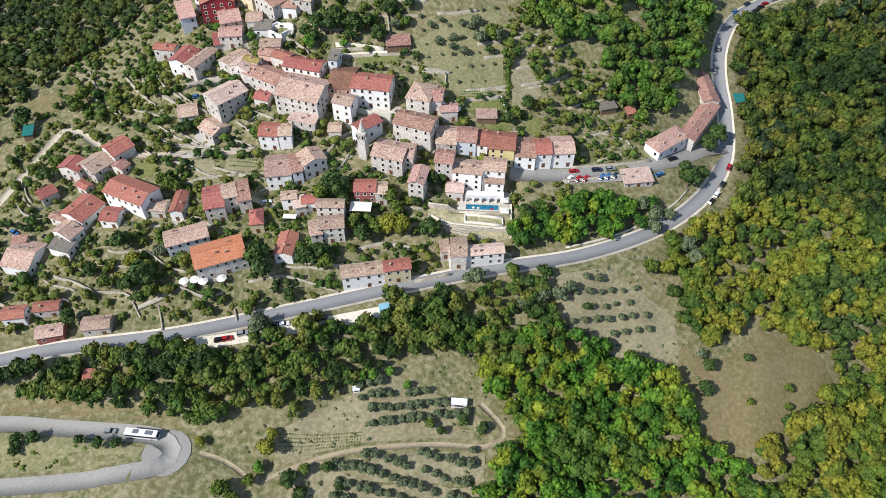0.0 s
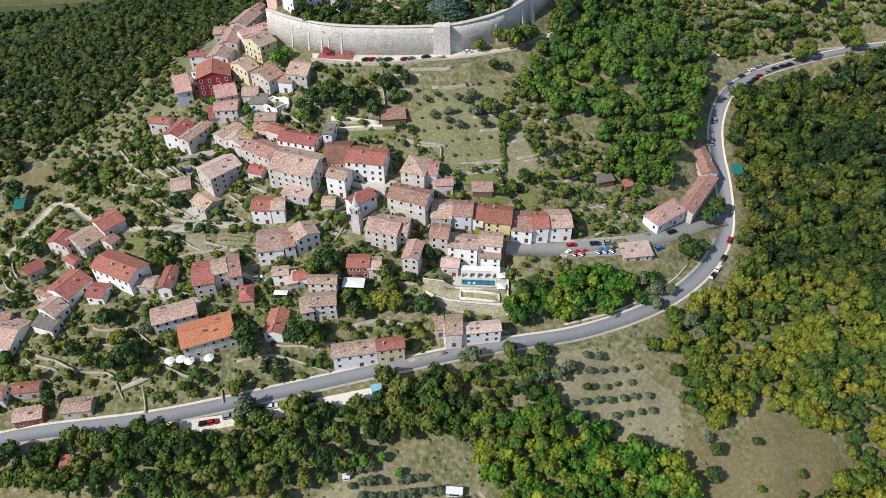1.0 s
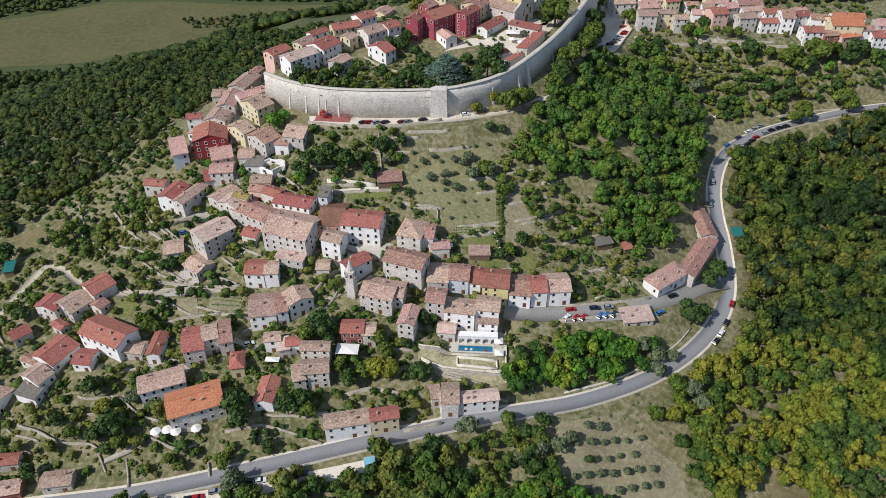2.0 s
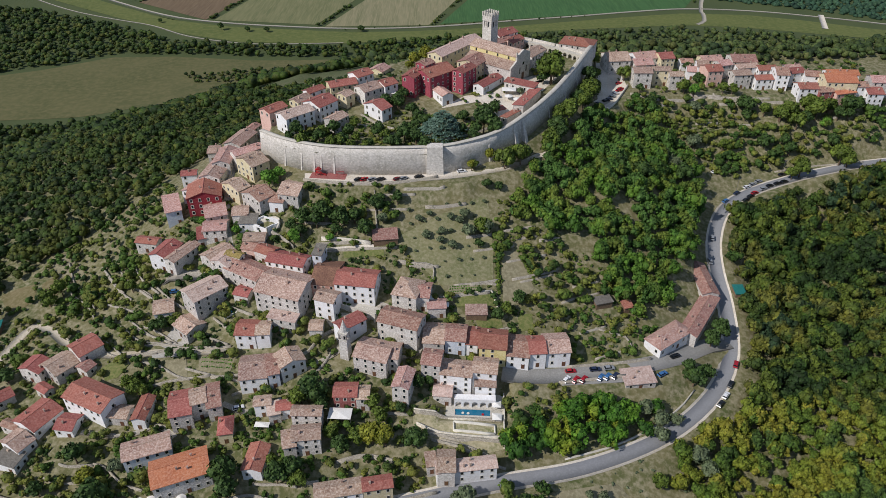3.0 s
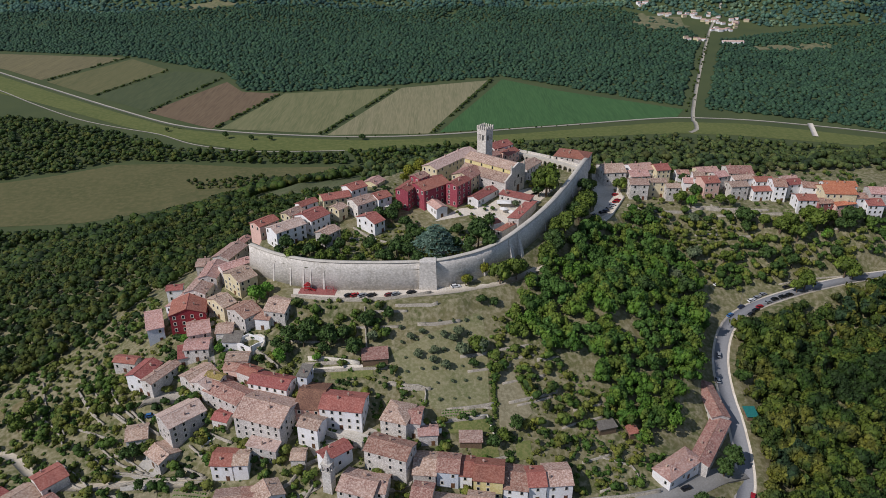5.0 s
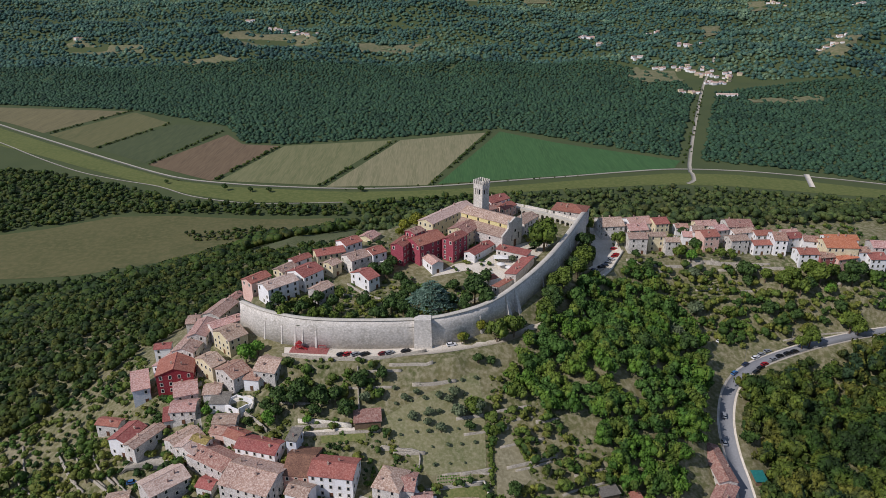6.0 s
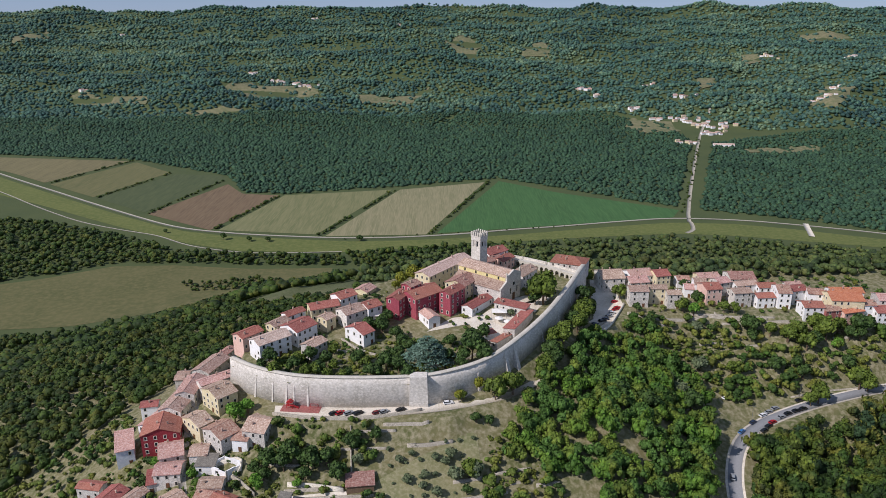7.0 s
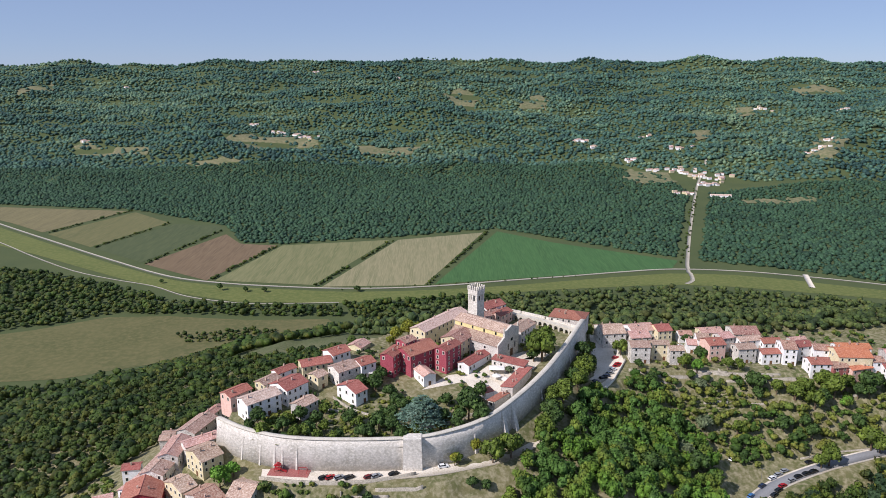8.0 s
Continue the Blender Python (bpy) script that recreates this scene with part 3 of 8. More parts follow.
def window_meshes():
    bm = bmesh.new()
    for x0, x1, z0, z1 in ((-0.62, -0.45, -0.85, 0.85), (0.45, 0.62, -0.85, 0.85), (-0.45, 0.45, 0.68, 0.85), (-0.7, 0.7, -0.88, -0.7)):
        box(bm, x0, x1, -0.07, 0.05, z0, z1)
    me = bpy.data.meshes.new("window")
    bm.to_mesh(me)
    bm.free()
    me.materials.append(TRIM)
    bm = bmesh.new()
    box(bm, -0.45, 0.45, -0.02, 0.04, -0.7, 0.68)
    pane = bpy.data.meshes.new("pane")
    bm.to_mesh(pane)
    bm.free()
    pane.materials.append(GLASS)
    bm = bmesh.new()
    box(bm, -0.5, 0.5, -0.05, 0.05, 0, 2.1)
    box(bm, -0.65, -0.5, -0.08, 0.05, 0, 2.25)
    box(bm, 0.5, 0.65, -0.08, 0.05, 0, 2.25)
    door = bpy.data.meshes.new("door")
    bm.to_mesh(door)
    bm.free()
    door.materials.append(DOORWOOD)
    bm = bmesh.new()
    box(bm, -0.28, 0.28, -0.25, 0.25, -1.2, 0.75)
    box(bm, -0.37, 0.37, -0.33, 0.33, 0.75, 0.86)
    box(bm, -0.2, 0.2, -0.16, 0.16, 0.86, 1.05)
    ch = bpy.data.meshes.new("chimney")
    bm.to_mesh(ch)
    bm.free()
    ch.materials.append(CHIMNEY)
    SHARED.update(window=me, pane=pane, door=door, chimney=ch)


window_meshes()


def gable_points(L, W, h, kind, over, lift=0.0):
    """Corner rings of a roof plane set; returns list of quads or triangles (top side)."""
    x, y = L / 2 + over, W / 2 + over
    run = (W if kind in ("gx", "h") else L) / 2
    rise = run * 0.36
    e = h - over * 0.36 + lift
    r = h + rise + lift
    if kind == "gx":
        return [[(-x, -y, e), (x, -y, e), (x, 0, r), (-x, 0, r)], [(x, y, e), (-x, y, e), (-x, 0, r), (x, 0, r)]]
    if kind == "gy":
        return [[(-x, y, e), (-x, -y, e), (0, -y, r), (0, y, r)], [(x, -y, e), (x, y, e), (0, y, r), (0, -y, r)]]
    if kind == "h":
        k = max(x - y, 0.05)
        if x >= y:
            return [[(-x, -y, e), (x, -y, e), (k, 0, r), (-k, 0, r)], [(x, y, e), (-x, y, e), (-k, 0, r), (k, 0, r)], [(x, -y, e), (x, y, e), (k, 0, r)], [(-x, y, e), (-x, -y, e), (-k, 0, r)]]
        k = y - x
        return [[(-x, y, e), (-x, -y, e), (0, -k, r), (0, k, r)], [(x, -y, e), (x, y, e), (0, k, r), (0, -k, r)], [(-x, -y, e), (x, -y, e), (0, -k, r)], [(x, y, e), (-x, y, e), (0, k, r)]]
    rise = W * 0.16
    return [[(-x, -y, h + lift), (x, -y, h + lift), (x, y, h + rise + lift), (-x, y, h + rise + lift)]]


def house(x, y, z, yaw, L, W, h, kind, roof, wall, windows=True, doors=True, plain=False):
    """A town house: walls sunk into the slope, tiled roof with eaves, chimney, windows with stone surrounds."""
    FOOTPRINTS.append((x, y, radians(yaw), L / 2 + 1.2, W / 2 + 1.2))
    rnd = random.Random(int(x * 31 + y * 17))
    if not inside(np.array(x), np.array(y), FORT):
        c, s = math.cos(radians(yaw)), math.sin(radians(yaw))
        cx = np.array([x + a * L / 2 * c - e * W / 2 * s for a in (-1, 1) for e in (-1, 1)])
        cy = np.array([y + a * L / 2 * s + e * W / 2 * c for a in (-1, 1) for e in (-1, 1)])
        z = max(z, float(terrain(cx, cy).min()))
    thing = new("shed" if wall == "wood" else "house")
    thing.matrix_basis = pose(x, y, z, 0, 0, yaw)
    run = (W if kind in ("gx", "h") else L) / 2
    rise = {"gx": run * 0.36, "gy": run * 0.36, "h": 0, "s": 0}[kind]
    bm = bmesh.new()
    v = box(bm, -L / 2, L / 2, -W / 2, W / 2, -4.0, h)
    bm.faces.ensure_lookup_table()
    if rise:
        a = [(-L / 2, 0), (L / 2, 0)] if kind == "gx" else [(0, -W / 2), (0, W / 2)]
        top = [bm.verts.new((*p, h + rise - 0.05)) for p in a]
        c = {(-1, -1): v[4], (1, -1): v[5], (1, 1): v[6], (-1, 1): v[7]}
        if kind == "gx":
            bm.faces.new((c[-1, 1], c[-1, -1], top[0]))
            bm.faces.new((c[1, -1], c[1, 1], top[1]))
        else:
            bm.faces.new((c[-1, -1], c[1, -1], top[0]))
            bm.faces.new((c[1, 1], c[-1, 1], top[1]))
    elif kind == "s":
        for q in (v[6], v[7]):
            q.co.z += W * 0.16 - 0.1
    part("wall", bm, WALL[wall], thing)
    # roof slab with thickness
    bm = bmesh.new()
    for face in gable_points(L, W, h, kind, 0.4, 0.18):
        up = [bm.verts.new(p) for p in face]
        dn = [bm.verts.new((p[0], p[1], p[2] - 0.22)) for p in face]
        bm.faces.new(up)
        bm.faces.new(dn[::-1])
        n = len(face)
        for i in range(n):
            bm.faces.new((dn[i], dn[(i + 1) % n], up[(i + 1) % n], up[i]))
    part("roof", bm, ROOF[roof], thing)
    if kind in ("gx", "gy") and not plain:
        bm = bmesh.new()
        r = h + rise + 0.2
        half = (L if kind == "gx" else W) / 2 + 0.4
        q = 0.17
        if kind == "gx":
            solid(bm, [(-half, -q, r - 0.12), (half, -q, r - 0.12), (half, q, r - 0.12), (-half, q, r - 0.12)], [(-half, -q * 0.5, r + 0.08), (half, -q * 0.5, r + 0.08), (half, q * 0.5, r + 0.08), (-half, q * 0.5, r + 0.08)])
        else:
            solid(bm, [(-q, -half, r - 0.12), (q, -half, r - 0.12), (q, half, r - 0.12), (-q, half, r - 0.12)], [(-q * 0.5, -half, r + 0.08), (q * 0.5, -half, r + 0.08), (q * 0.5, half, r + 0.08), (-q * 0.5, half, r + 0.08)])
        part("ridge", bm, ROOF[roof], thing)
    if wall != "wood" and L * W > 25 and not plain:
        for _ in range(1 + (L > 11) + (L > 16)):
            a, b = rnd.uniform(-0.38, 0.38) * L, rnd.choice((-1, 1)) * rnd.uniform(0.1, 0.3) * W
            zz = h + (rise * (1 - abs(b) / (W / 2)) if kind == "gx" else rise * (1 - abs(a) / (L / 2)) if kind == "gy" else run * 0.2 if kind == "h" else 0.5)
            part_of("chimney", SHARED["chimney"], thing, "", Matrix.Translation((a, b, zz + 0.35)))
    if windows and wall != "wood":
        floors = max(1, int((h + 0.4) / 2.8))
        for ux, uy, dist, width in ((0, -1, W / 2, L), (-1, 0, L / 2, W), (1, 0, L / 2, W)):
            count = max(1, int(width / rnd.uniform(2.6, 3.4)))
            for k in range(floors):
                for i in range(count):
                    if rnd.random() < (0.12 if uy < 0 else 0.35):
                        continue
                    o = (i + 0.5) / count * width - width / 2
                    zz = (k + 0.56) * h / floors
                    turn = math.degrees(math.atan2(uy, ux)) + 90
                    px, py = ux * dist - uy * o, uy * dist + ux * o
                    if k == 0 and i == count // 2 and uy < 0 and doors:
                        part_of("door", SHARED["door"], thing, "", pose(px, py, 0, 0, 0, turn))
                        continue
                    w = part_of("window", SHARED["window"], thing, "", pose(px, py, zz, 0, 0, turn))
                    part_of("pane", SHARED["pane"], w)
    storeys = {1: "single-storey", 2: "two-storey", 3: "three-storey"}.get(max(1, int((h + 0.4) / 2.8)), "tall")
    if wall == "wood":
        tagged(thing, "small wooden garden shed with a %s" % WORDS[roof], "shed")
    else:
        tagged(thing, "%s %s house with a %s" % (storeys, WALLWORDS[wall], WORDS[roof]), "house", "town houses")
    return thing



house(-58.7, 178.7, 202.5, -5, 6.6, 11.0, 5.0, "gy", "red", "white")
house(-29.4, 167.1, 199.4, 10, 15.4, 6.0, 7.0, "gx", "brown", "white")
house(-16.8, 168.3, 200.6, 10, 9.5, 5.0, 7.0, "gx", "red", "cream")
house(12.4, 174.9, 202.3, 7, 20.2, 4.9, 6.0, "gx", "pale", "white")
house(-162.4, 182.0, 192.5, -11, 11.5, 13.7, 5.0, "gx", "brown", "white")
house(-156.9, 155.9, 190.0, 8, 7.8, 5.7, 5.0, "gx", "red", "white")
house(-146.0, 158.9, 191.0, 7, 8.8, 4.4, 4.0, "gx", "red", "stone")
house(-142.1, 149.3, 188.9, 12, 9.2, 5.5, 4.0, "gx", "brown", "redw")
house(-125.4, 151.6, 190.7, 8, 9.6, 5.8, 4.0, "gx", "brown", "stone")
house(-122.8, 132.1, 187.8, 7, 3.6, 3.5, 3.0, "s", "red", "stone")
house(-90.8, 245.7, 219.9, 45, 14.7, 10.9, 8.0, "gx", "pale", "stone")
house(-101.5, 296.3, 234.9, 12, 14.6, 13.1, 9.0, "gy", "red", "darkred")
house(-45.5, 258.2, 230.3, -12, 3.9, 6.5, 7.0, "s", "grey", "blue")
house(-182.1, 246.4, 203.8, 11, 3.8, 5.9, 3.0, "s", "teal", "wood")
house(-108.1, 244.3, 215.8, 15, 7.6, 8.9, 4.0, "gx", "brown", "white")
house(-95.7, 235.3, 214.1, -39, 9.2, 8.8, 4.0, "gx", "brown", "stone")
house(-75.1, 245.8, 222.3, -17, 6.3, 6.0, 4.0, "gx", "red", "stone")
house(24.0, 222.5, 213.3, -7, 10.1, 11.0, 8.0, "gx", "red", "yellow")
house(33.7, 221.9, 212.4, -8, 8.3, 12.1, 6.0, "gx", "redbrown", "white")
house(40.3, 221.5, 212.2, 3, 6.1, 9.7, 7.0, "gx", "red", "white")
house(48.1, 223.2, 211.5, 4, 9.1, 10.8, 7.0, "gx", "brown", "white")
house(18.0, 236.4, 220.7, -0, 8.0, 5.1, 3.0, "s", "brown", "wood")
house(-19.3, 268.7, 234.9, 7, 10.0, 6.6, 3.0, "s", "redbrown", "wood")
house(94.6, 232.9, 208.9, 36, 18.8, 8.0, 5.0, "h", "salmon", "white")
house(111.4, 246.8, 208.0, 55, 30.0, 7.1, 5.0, "gx", "redbrown", "stone")
house(119.0, 268.4, 210.0, 0, 7.0, 21.8, 5.0, "gy", "redbrown", "stone")
house(70.1, 246.6, 217.5, 16, 7.1, 3.8, 3.0, "s", "grey", "wood")
house(80.2, 246.0, 215.6, 13, 3.6, 3.8, 3.0, "s", "red", "wood")
house(134.3, 264.7, 207.5, 0, 4.1, 5.1, 3.0, "s", "teal", "wood")
house(78.3, 213.1, 206.1, 8, 11.8, 7.1, 3.0, "s", "pale", "stone")
house(-94.3, 358.1, 239.0, 72, 11.2, 4.8, 6.0, "gx", "redbrown", "stone")
house(-111.4, 343.8, 234.5, 7, 4.1, 5.4, 5.0, "gx", "brown", "stone")
house(5.8, 175.6, 202.3, -0, 5.7, 9.1, 7.0, "gx", "brown", "stone")
house(0.6, 177.7, 203.1, 9, 3.2, 5.2, 4.0, "s", "brown", "stone")
house(-42.1, 184.8, 204.9, 6, 9.6, 6.6, 8.0, "gx", "brown", "stone")
house(-48.0, 183.6, 204.2, 14, 4.2, 7.7, 7.0, "gx", "brown", "stone")
house(-55.4, 195.9, 207.3, 16, 4.1, 5.5, 5.0, "s", "pale", "stone")
house(-43.7, 228.3, 218.4, -0, 4.9, 5.8, 5.0, "gx", "brown", "stone")
house(-166.4, 188.9, 195.7, 7, 5.3, 3.2, 3.0, "s", "redbrown", "stone")
house(-57.0, 242.8, 221.2, -19, 19.0, 16.0, 11.0, "gx", "brown", "stone")
house(-56.8, 231.4, 219.1, -16, 11.5, 4.2, 6.0, "s", "pale", "stone")
house(-39.9, 236.9, 221.9, -19, 8.1, 7.2, 9.0, "gx", "brown", "white")
house(-41.3, 249.9, 225.3, -7, 9.8, 15.8, 7.0, "gx", "rust", "pink")
house(-28.9, 245.1, 224.7, -9, 15.9, 11.1, 9.0, "gx", "red", "white")
house(-8.7, 241.9, 223.0, -17, 9.9, 11.5, 8.0, "h", "brown", "stone")
house(-2.3, 241.5, 223.1, -8, 4.7, 9.5, 7.0, "gx", "redbrown", "stone")
house(-10.9, 227.6, 217.5, -20, 16.0, 9.6, 10.0, "gx", "redbrown", "stone")
house(-30.6, 227.2, 218.4, -51, 6.1, 10.8, 8.0, "gy", "red", "white")
house(-20.6, 216.6, 213.4, -17, 12.9, 11.0, 8.0, "gx", "brown", "stone")
house(-13.2, 216.3, 213.2, -9, 4.0, 8.7, 8.0, "gx", "brown", "stone")
house(-70.2, 227.9, 215.6, -3, 7.6, 8.8, 7.0, "gx", "red", "white")
house(-63.8, 227.2, 216.0, 3, 5.1, 7.7, 7.0, "gx", "brown", "white")
house(-65.3, 212.7, 209.6, 8, 9.8, 12.5, 7.0, "gx", "brown", "white")
house(-58.5, 212.9, 210.8, 16, 4.0, 11.0, 7.0, "gx", "redbrown", "blue")
house(-52.2, 214.7, 212.5, 30, 9.4, 8.1, 7.0, "gy", "brown", "white")
house(1.7, 225.4, 215.8, -5, 7.9, 11.6, 6.0, "gx", "brown", "stone")
house(9.9, 224.7, 215.6, -7, 7.6, 9.5, 7.0, "gx", "redbrown", "blue")
house(16.1, 224.7, 215.1, -7, 4.7, 10.0, 6.0, "gx", "red", "white")
house(0.9, 212.9, 212.1, -10, 6.9, 8.2, 9.0, "gx", "redbrown", "stone")
house(10.0, 210.9, 206.6, -9, 11.5, 8.2, 11.0, "gx", "brown", "white")
house(4.8, 205.1, 207.1, -6, 6.6, 6.0, 5.0, "gx", "pale", "stone")
house(-9.4, 204.4, 209.9, -13, 6.0, 9.9, 9.0, "gy", "salmon", "stone")
house(-30.1, 201.6, 210.0, 0, 8.2, 6.9, 6.0, "gx", "red", "redw")
house(-23.9, 201.0, 209.3, 0, 4.5, 6.5, 6.0, "gx", "brown", "stone")
house(-59.7, 198.8, 207.5, 7, 5.8, 4.5, 6.0, "gx", "brown", "white")
house(-51.5, 197.2, 208.0, 7, 5.7, 4.5, 5.0, "gx", "red", "white")
house(-42.7, 192.4, 207.3, -1, 10.3, 4.4, 8.0, "gx", "brown", "stone")
house(2.3, 236.8, 221.8, 4, 7.0, 5.4, 5.0, "gx", "salmon", "stone")
house(20.5, 211.1, 206.6, -8, 8.7, 8.0, 12.0, "gx", "brown", "white")
house(20.4, 207.1, 206.6, -5, 7.4, 5.7, 8.0, "s", "brown", "white")
house(-123.8, 278.1, 224.3, -10, 9.6, 5.1, 5.0, "gx", "red", "stone")
house(-113.4, 270.0, 223.1, -19, 8.3, 11.6, 7.0, "gy", "red", "white")
house(-105.0, 266.3, 224.4, -28, 5.6, 15.0, 7.0, "gy", "brown", "stone")
house(-116.7, 294.2, 230.4, 23, 6.7, 12.4, 7.0, "s", "salmon", "blue")
house(-95.1, 287.1, 233.4, 19, 8.9, 11.7, 6.0, "gx", "salmon", "stone")
house(-92.8, 277.5, 231.3, 6, 9.6, 8.1, 6.0, "gx", "salmon", "stone")
house(-99.3, 276.3, 229.5, 17, 3.2, 7.9, 4.0, "s", "red", "stone")
house(-89.4, 265.0, 224.5, -40, 9.8, 11.4, 6.0, "gy", "brown", "stone")
house(-84.4, 259.1, 225.7, -30, 9.8, 8.0, 7.0, "gy", "pale", "stone")
house(-80.9, 260.1, 227.5, -23, 7.1, 3.6, 7.0, "gx", "mustard", "stone")
house(-74.3, 253.8, 224.8, -31, 17.5, 9.8, 7.0, "gx", "redbrown", "stone")
house(-58.1, 256.6, 228.7, -16, 16.2, 8.3, 6.0, "gx", "red", "white")
house(-68.1, 262.5, 230.1, -27, 8.4, 6.1, 5.0, "gx", "red", "stone")
house(-74.9, 265.4, 230.1, -15, 6.6, 6.3, 5.0, "gx", "redbrown", "pinkw")
house(-74.1, 269.4, 231.8, 0, 8.7, 6.3, 5.0, "gx", "brown", "stone")
house(-83.2, 285.2, 236.0, 5, 6.7, 7.9, 4.0, "gx", "brown", "stone")
house(-78.7, 279.4, 234.9, -1, 7.1, 6.5, 4.0, "s", "grey", "white")
house(-87.4, 297.4, 239.1, -39, 11.9, 6.5, 7.0, "gy", "brown", "cream")
house(-75.9, 290.3, 238.8, -39, 12.3, 8.8, 7.0, "gy", "redbrown", "stone")
house(-66.9, 286.7, 239.7, -9, 6.2, 5.2, 5.0, "s", "redbrown", "white")
house(-60.5, 291.2, 240.9, -14, 9.3, 12.5, 7.0, "gx", "brown", "stone")
house(-81.9, 310.0, 244.1, -43, 13.0, 9.0, 8.0, "gy", "brown", "cream")
house(-86.5, 319.9, 246.2, 39, 14.4, 6.2, 6.0, "gx", "salmon", "stone")
house(-94.8, 339.6, 241.6, -18, 9.0, 16.0, 7.0, "gy", "brown", "stone")
house(-96.9, 318.4, 241.7, -1, 8.1, 15.2, 8.0, "gy", "salmon", "stone")
house(-99.7, 309.6, 238.8, -8, 9.7, 14.3, 8.0, "gy", "brown", "stone")
house(-108.5, 306.2, 234.9, -20, 6.3, 13.3, 6.0, "gy", "salmon", "white")
house(-115.2, 317.8, 235.0, 10, 6.9, 5.3, 6.0, "gx", "red", "white")
house(-112.5, 351.3, 233.0, 6, 5.6, 6.6, 4.0, "gx", "brown", "stone")
house(-161.1, 209.4, 201.1, -46, 5.8, 6.7, 4.0, "gy", "red", "stone")
house(-152.4, 221.0, 203.7, -18, 9.3, 7.3, 6.0, "gy", "red", "stone")
house(-142.5, 220.8, 204.9, -36, 10.6, 9.5, 6.0, "gy", "brown", "stone")
house(-134.7, 227.4, 209.1, -41, 9.6, 9.5, 5.0, "gy", "red", "stone")
house(-131.9, 219.2, 207.1, -28, 5.6, 4.4, 4.0, "gy", "redbrown", "stone")
house(-145.7, 211.5, 203.1, -31, 5.8, 3.6, 4.0, "gx", "red", "stone")
house(-122.8, 203.6, 204.6, -25, 18.8, 10.9, 7.0, "gx", "red", "white")
house(-112.5, 198.8, 204.0, -6, 8.4, 6.1, 4.0, "gx", "brown", "stone")
house(-103.4, 199.1, 204.6, -1, 4.8, 11.3, 5.0, "gy", "red", "white")
house(-142.8, 199.5, 200.6, -27, 11.3, 12.0, 5.0, "gy", "red", "white")
house(-129.6, 195.2, 202.6, -7, 6.8, 7.4, 4.0, "gx", "red", "white")
house(-152.3, 197.2, 199.2, -20, 6.8, 3.3, 4.0, "gx", "redbrown", "stone")
house(-145.8, 189.3, 198.8, -29, 9.8, 6.6, 5.0, "gy", "brown", "white")
house(-146.5, 183.5, 197.4, -18, 8.9, 5.8, 4.0, "s", "grey", "white")
house(-88.8, 198.2, 205.1, 14, 7.4, 12.4, 8.0, "gx", "red", "stone")
house(-83.1, 200.3, 206.4, 19, 5.2, 7.8, 8.0, "gx", "brown", "stone")
house(-78.2, 201.8, 206.3, 17, 4.7, 12.2, 7.0, "gx", "redbrown", "stone")
house(-97.0, 182.8, 202.3, 21, 15.5, 8.1, 6.0, "gx", "brown", "blue")
house(-83.1, 174.4, 200.9, 22, 18.3, 11.5, 7.0, "gx", "orange", "stone")
house(-71.8, 191.3, 204.1, 10, 4.8, 7.9, 5.0, "h", "red", "cream")
# inside the walls
house(-63.9, 329.4, 258.8, 43, 15.5, 9.1, 8.0, "gx", "pale", "white")
house(-75.7, 336.9, 259.6, 51, 10.9, 7.5, 6.0, "gx", "red", "pinkw")
house(-53.9, 341.7, 260.0, 52, 11.8, 11.6, 7.0, "gx", "red", "white")
house(-44.7, 328.1, 258.8, 55, 9.2, 6.8, 6.0, "gx", "brown", "stone")
house(-26.1, 339.8, 259.7, 48, 6.5, 12.5, 6.0, "gx", "red", "white")
house(-31.6, 355.0, 261.8, 40, 11.2, 9.5, 7.0, "gx", "brown", "stone")
house(-23.1, 359.5, 262.4, 40, 7.8, 8.7, 7.0, "gx", "red", "white")
house(-45.7, 361.3, 262.5, 24, 13.9, 8.6, 6.0, "gx", "red", "cream")
house(-36.9, 369.7, 263.3, 43, 9.7, 8.8, 7.0, "gx", "red", "white")
house(-63.9, 345.5, 260.8, 55, 9.8, 6.3, 6.0, "gx", "brown", "cream")
house(-58.6, 354.2, 261.9, 47, 9.8, 5.6, 6.0, "gx", "red", "white")
house(-42.6, 350.0, 261.3, 53, 5.9, 6.5, 6.0, "gx", "brown", "cream")
house(-28.7, 389.3, 261.5, 62, 8.6, 8.3, 4.0, "gx", "salmon", "cream")
house(-9.4, 362.7, 262.9, 64, 12.5, 6.9, 10.0, "gx", "red", "palace")
house(0.9, 366.5, 262.9, 42, 16.9, 13.0, 10.0, "gx", "red", "palace")
house(16.0, 365.7, 263.1, 53, 11.8, 6.7, 11.0, "gx", "red", "palace")
house(-3.7, 368.3, 263.3, 49, 7.3, 6.4, 13.0, "gx", "redbrown", "palace")
house(3.9, 356.3, 261.6, 29, 6.0, 15.4, 5.0, "gy", "salmon", "white")
house(21.2, 382.5, 263.5, 57, 13.1, 11.8, 9.0, "gx", "redbrown", "cream")
house(12.2, 405.1, 263.5, 53, 37.4, 9.7, 9.0, "gx", "pale", "cream")
house(40.5, 431.9, 263.5, 40, 14.5, 9.8, 8.0, "gx", "red", "white")
house(38.8, 423.4, 263.5, 46, 12.5, 7.4, 6.0, "gx", "redbrown", "pinkw")
house(46.1, 424.9, 263.5, 52, 11.5, 7.3, 6.0, "gx", "red", "pinkw")
house(54.4, 400.9, 263.5, 55, 15.8, 8.5, 7.0, "gx", "brown", "stone")
house(29.0, 368.5, 263.1, 53, 20.0, 6.4, 4.0, "gx", "red", "white")
house(45.0, 364.2, 263.0, -31, 16.5, 5.0, 4.0, "s", "red", "stone")
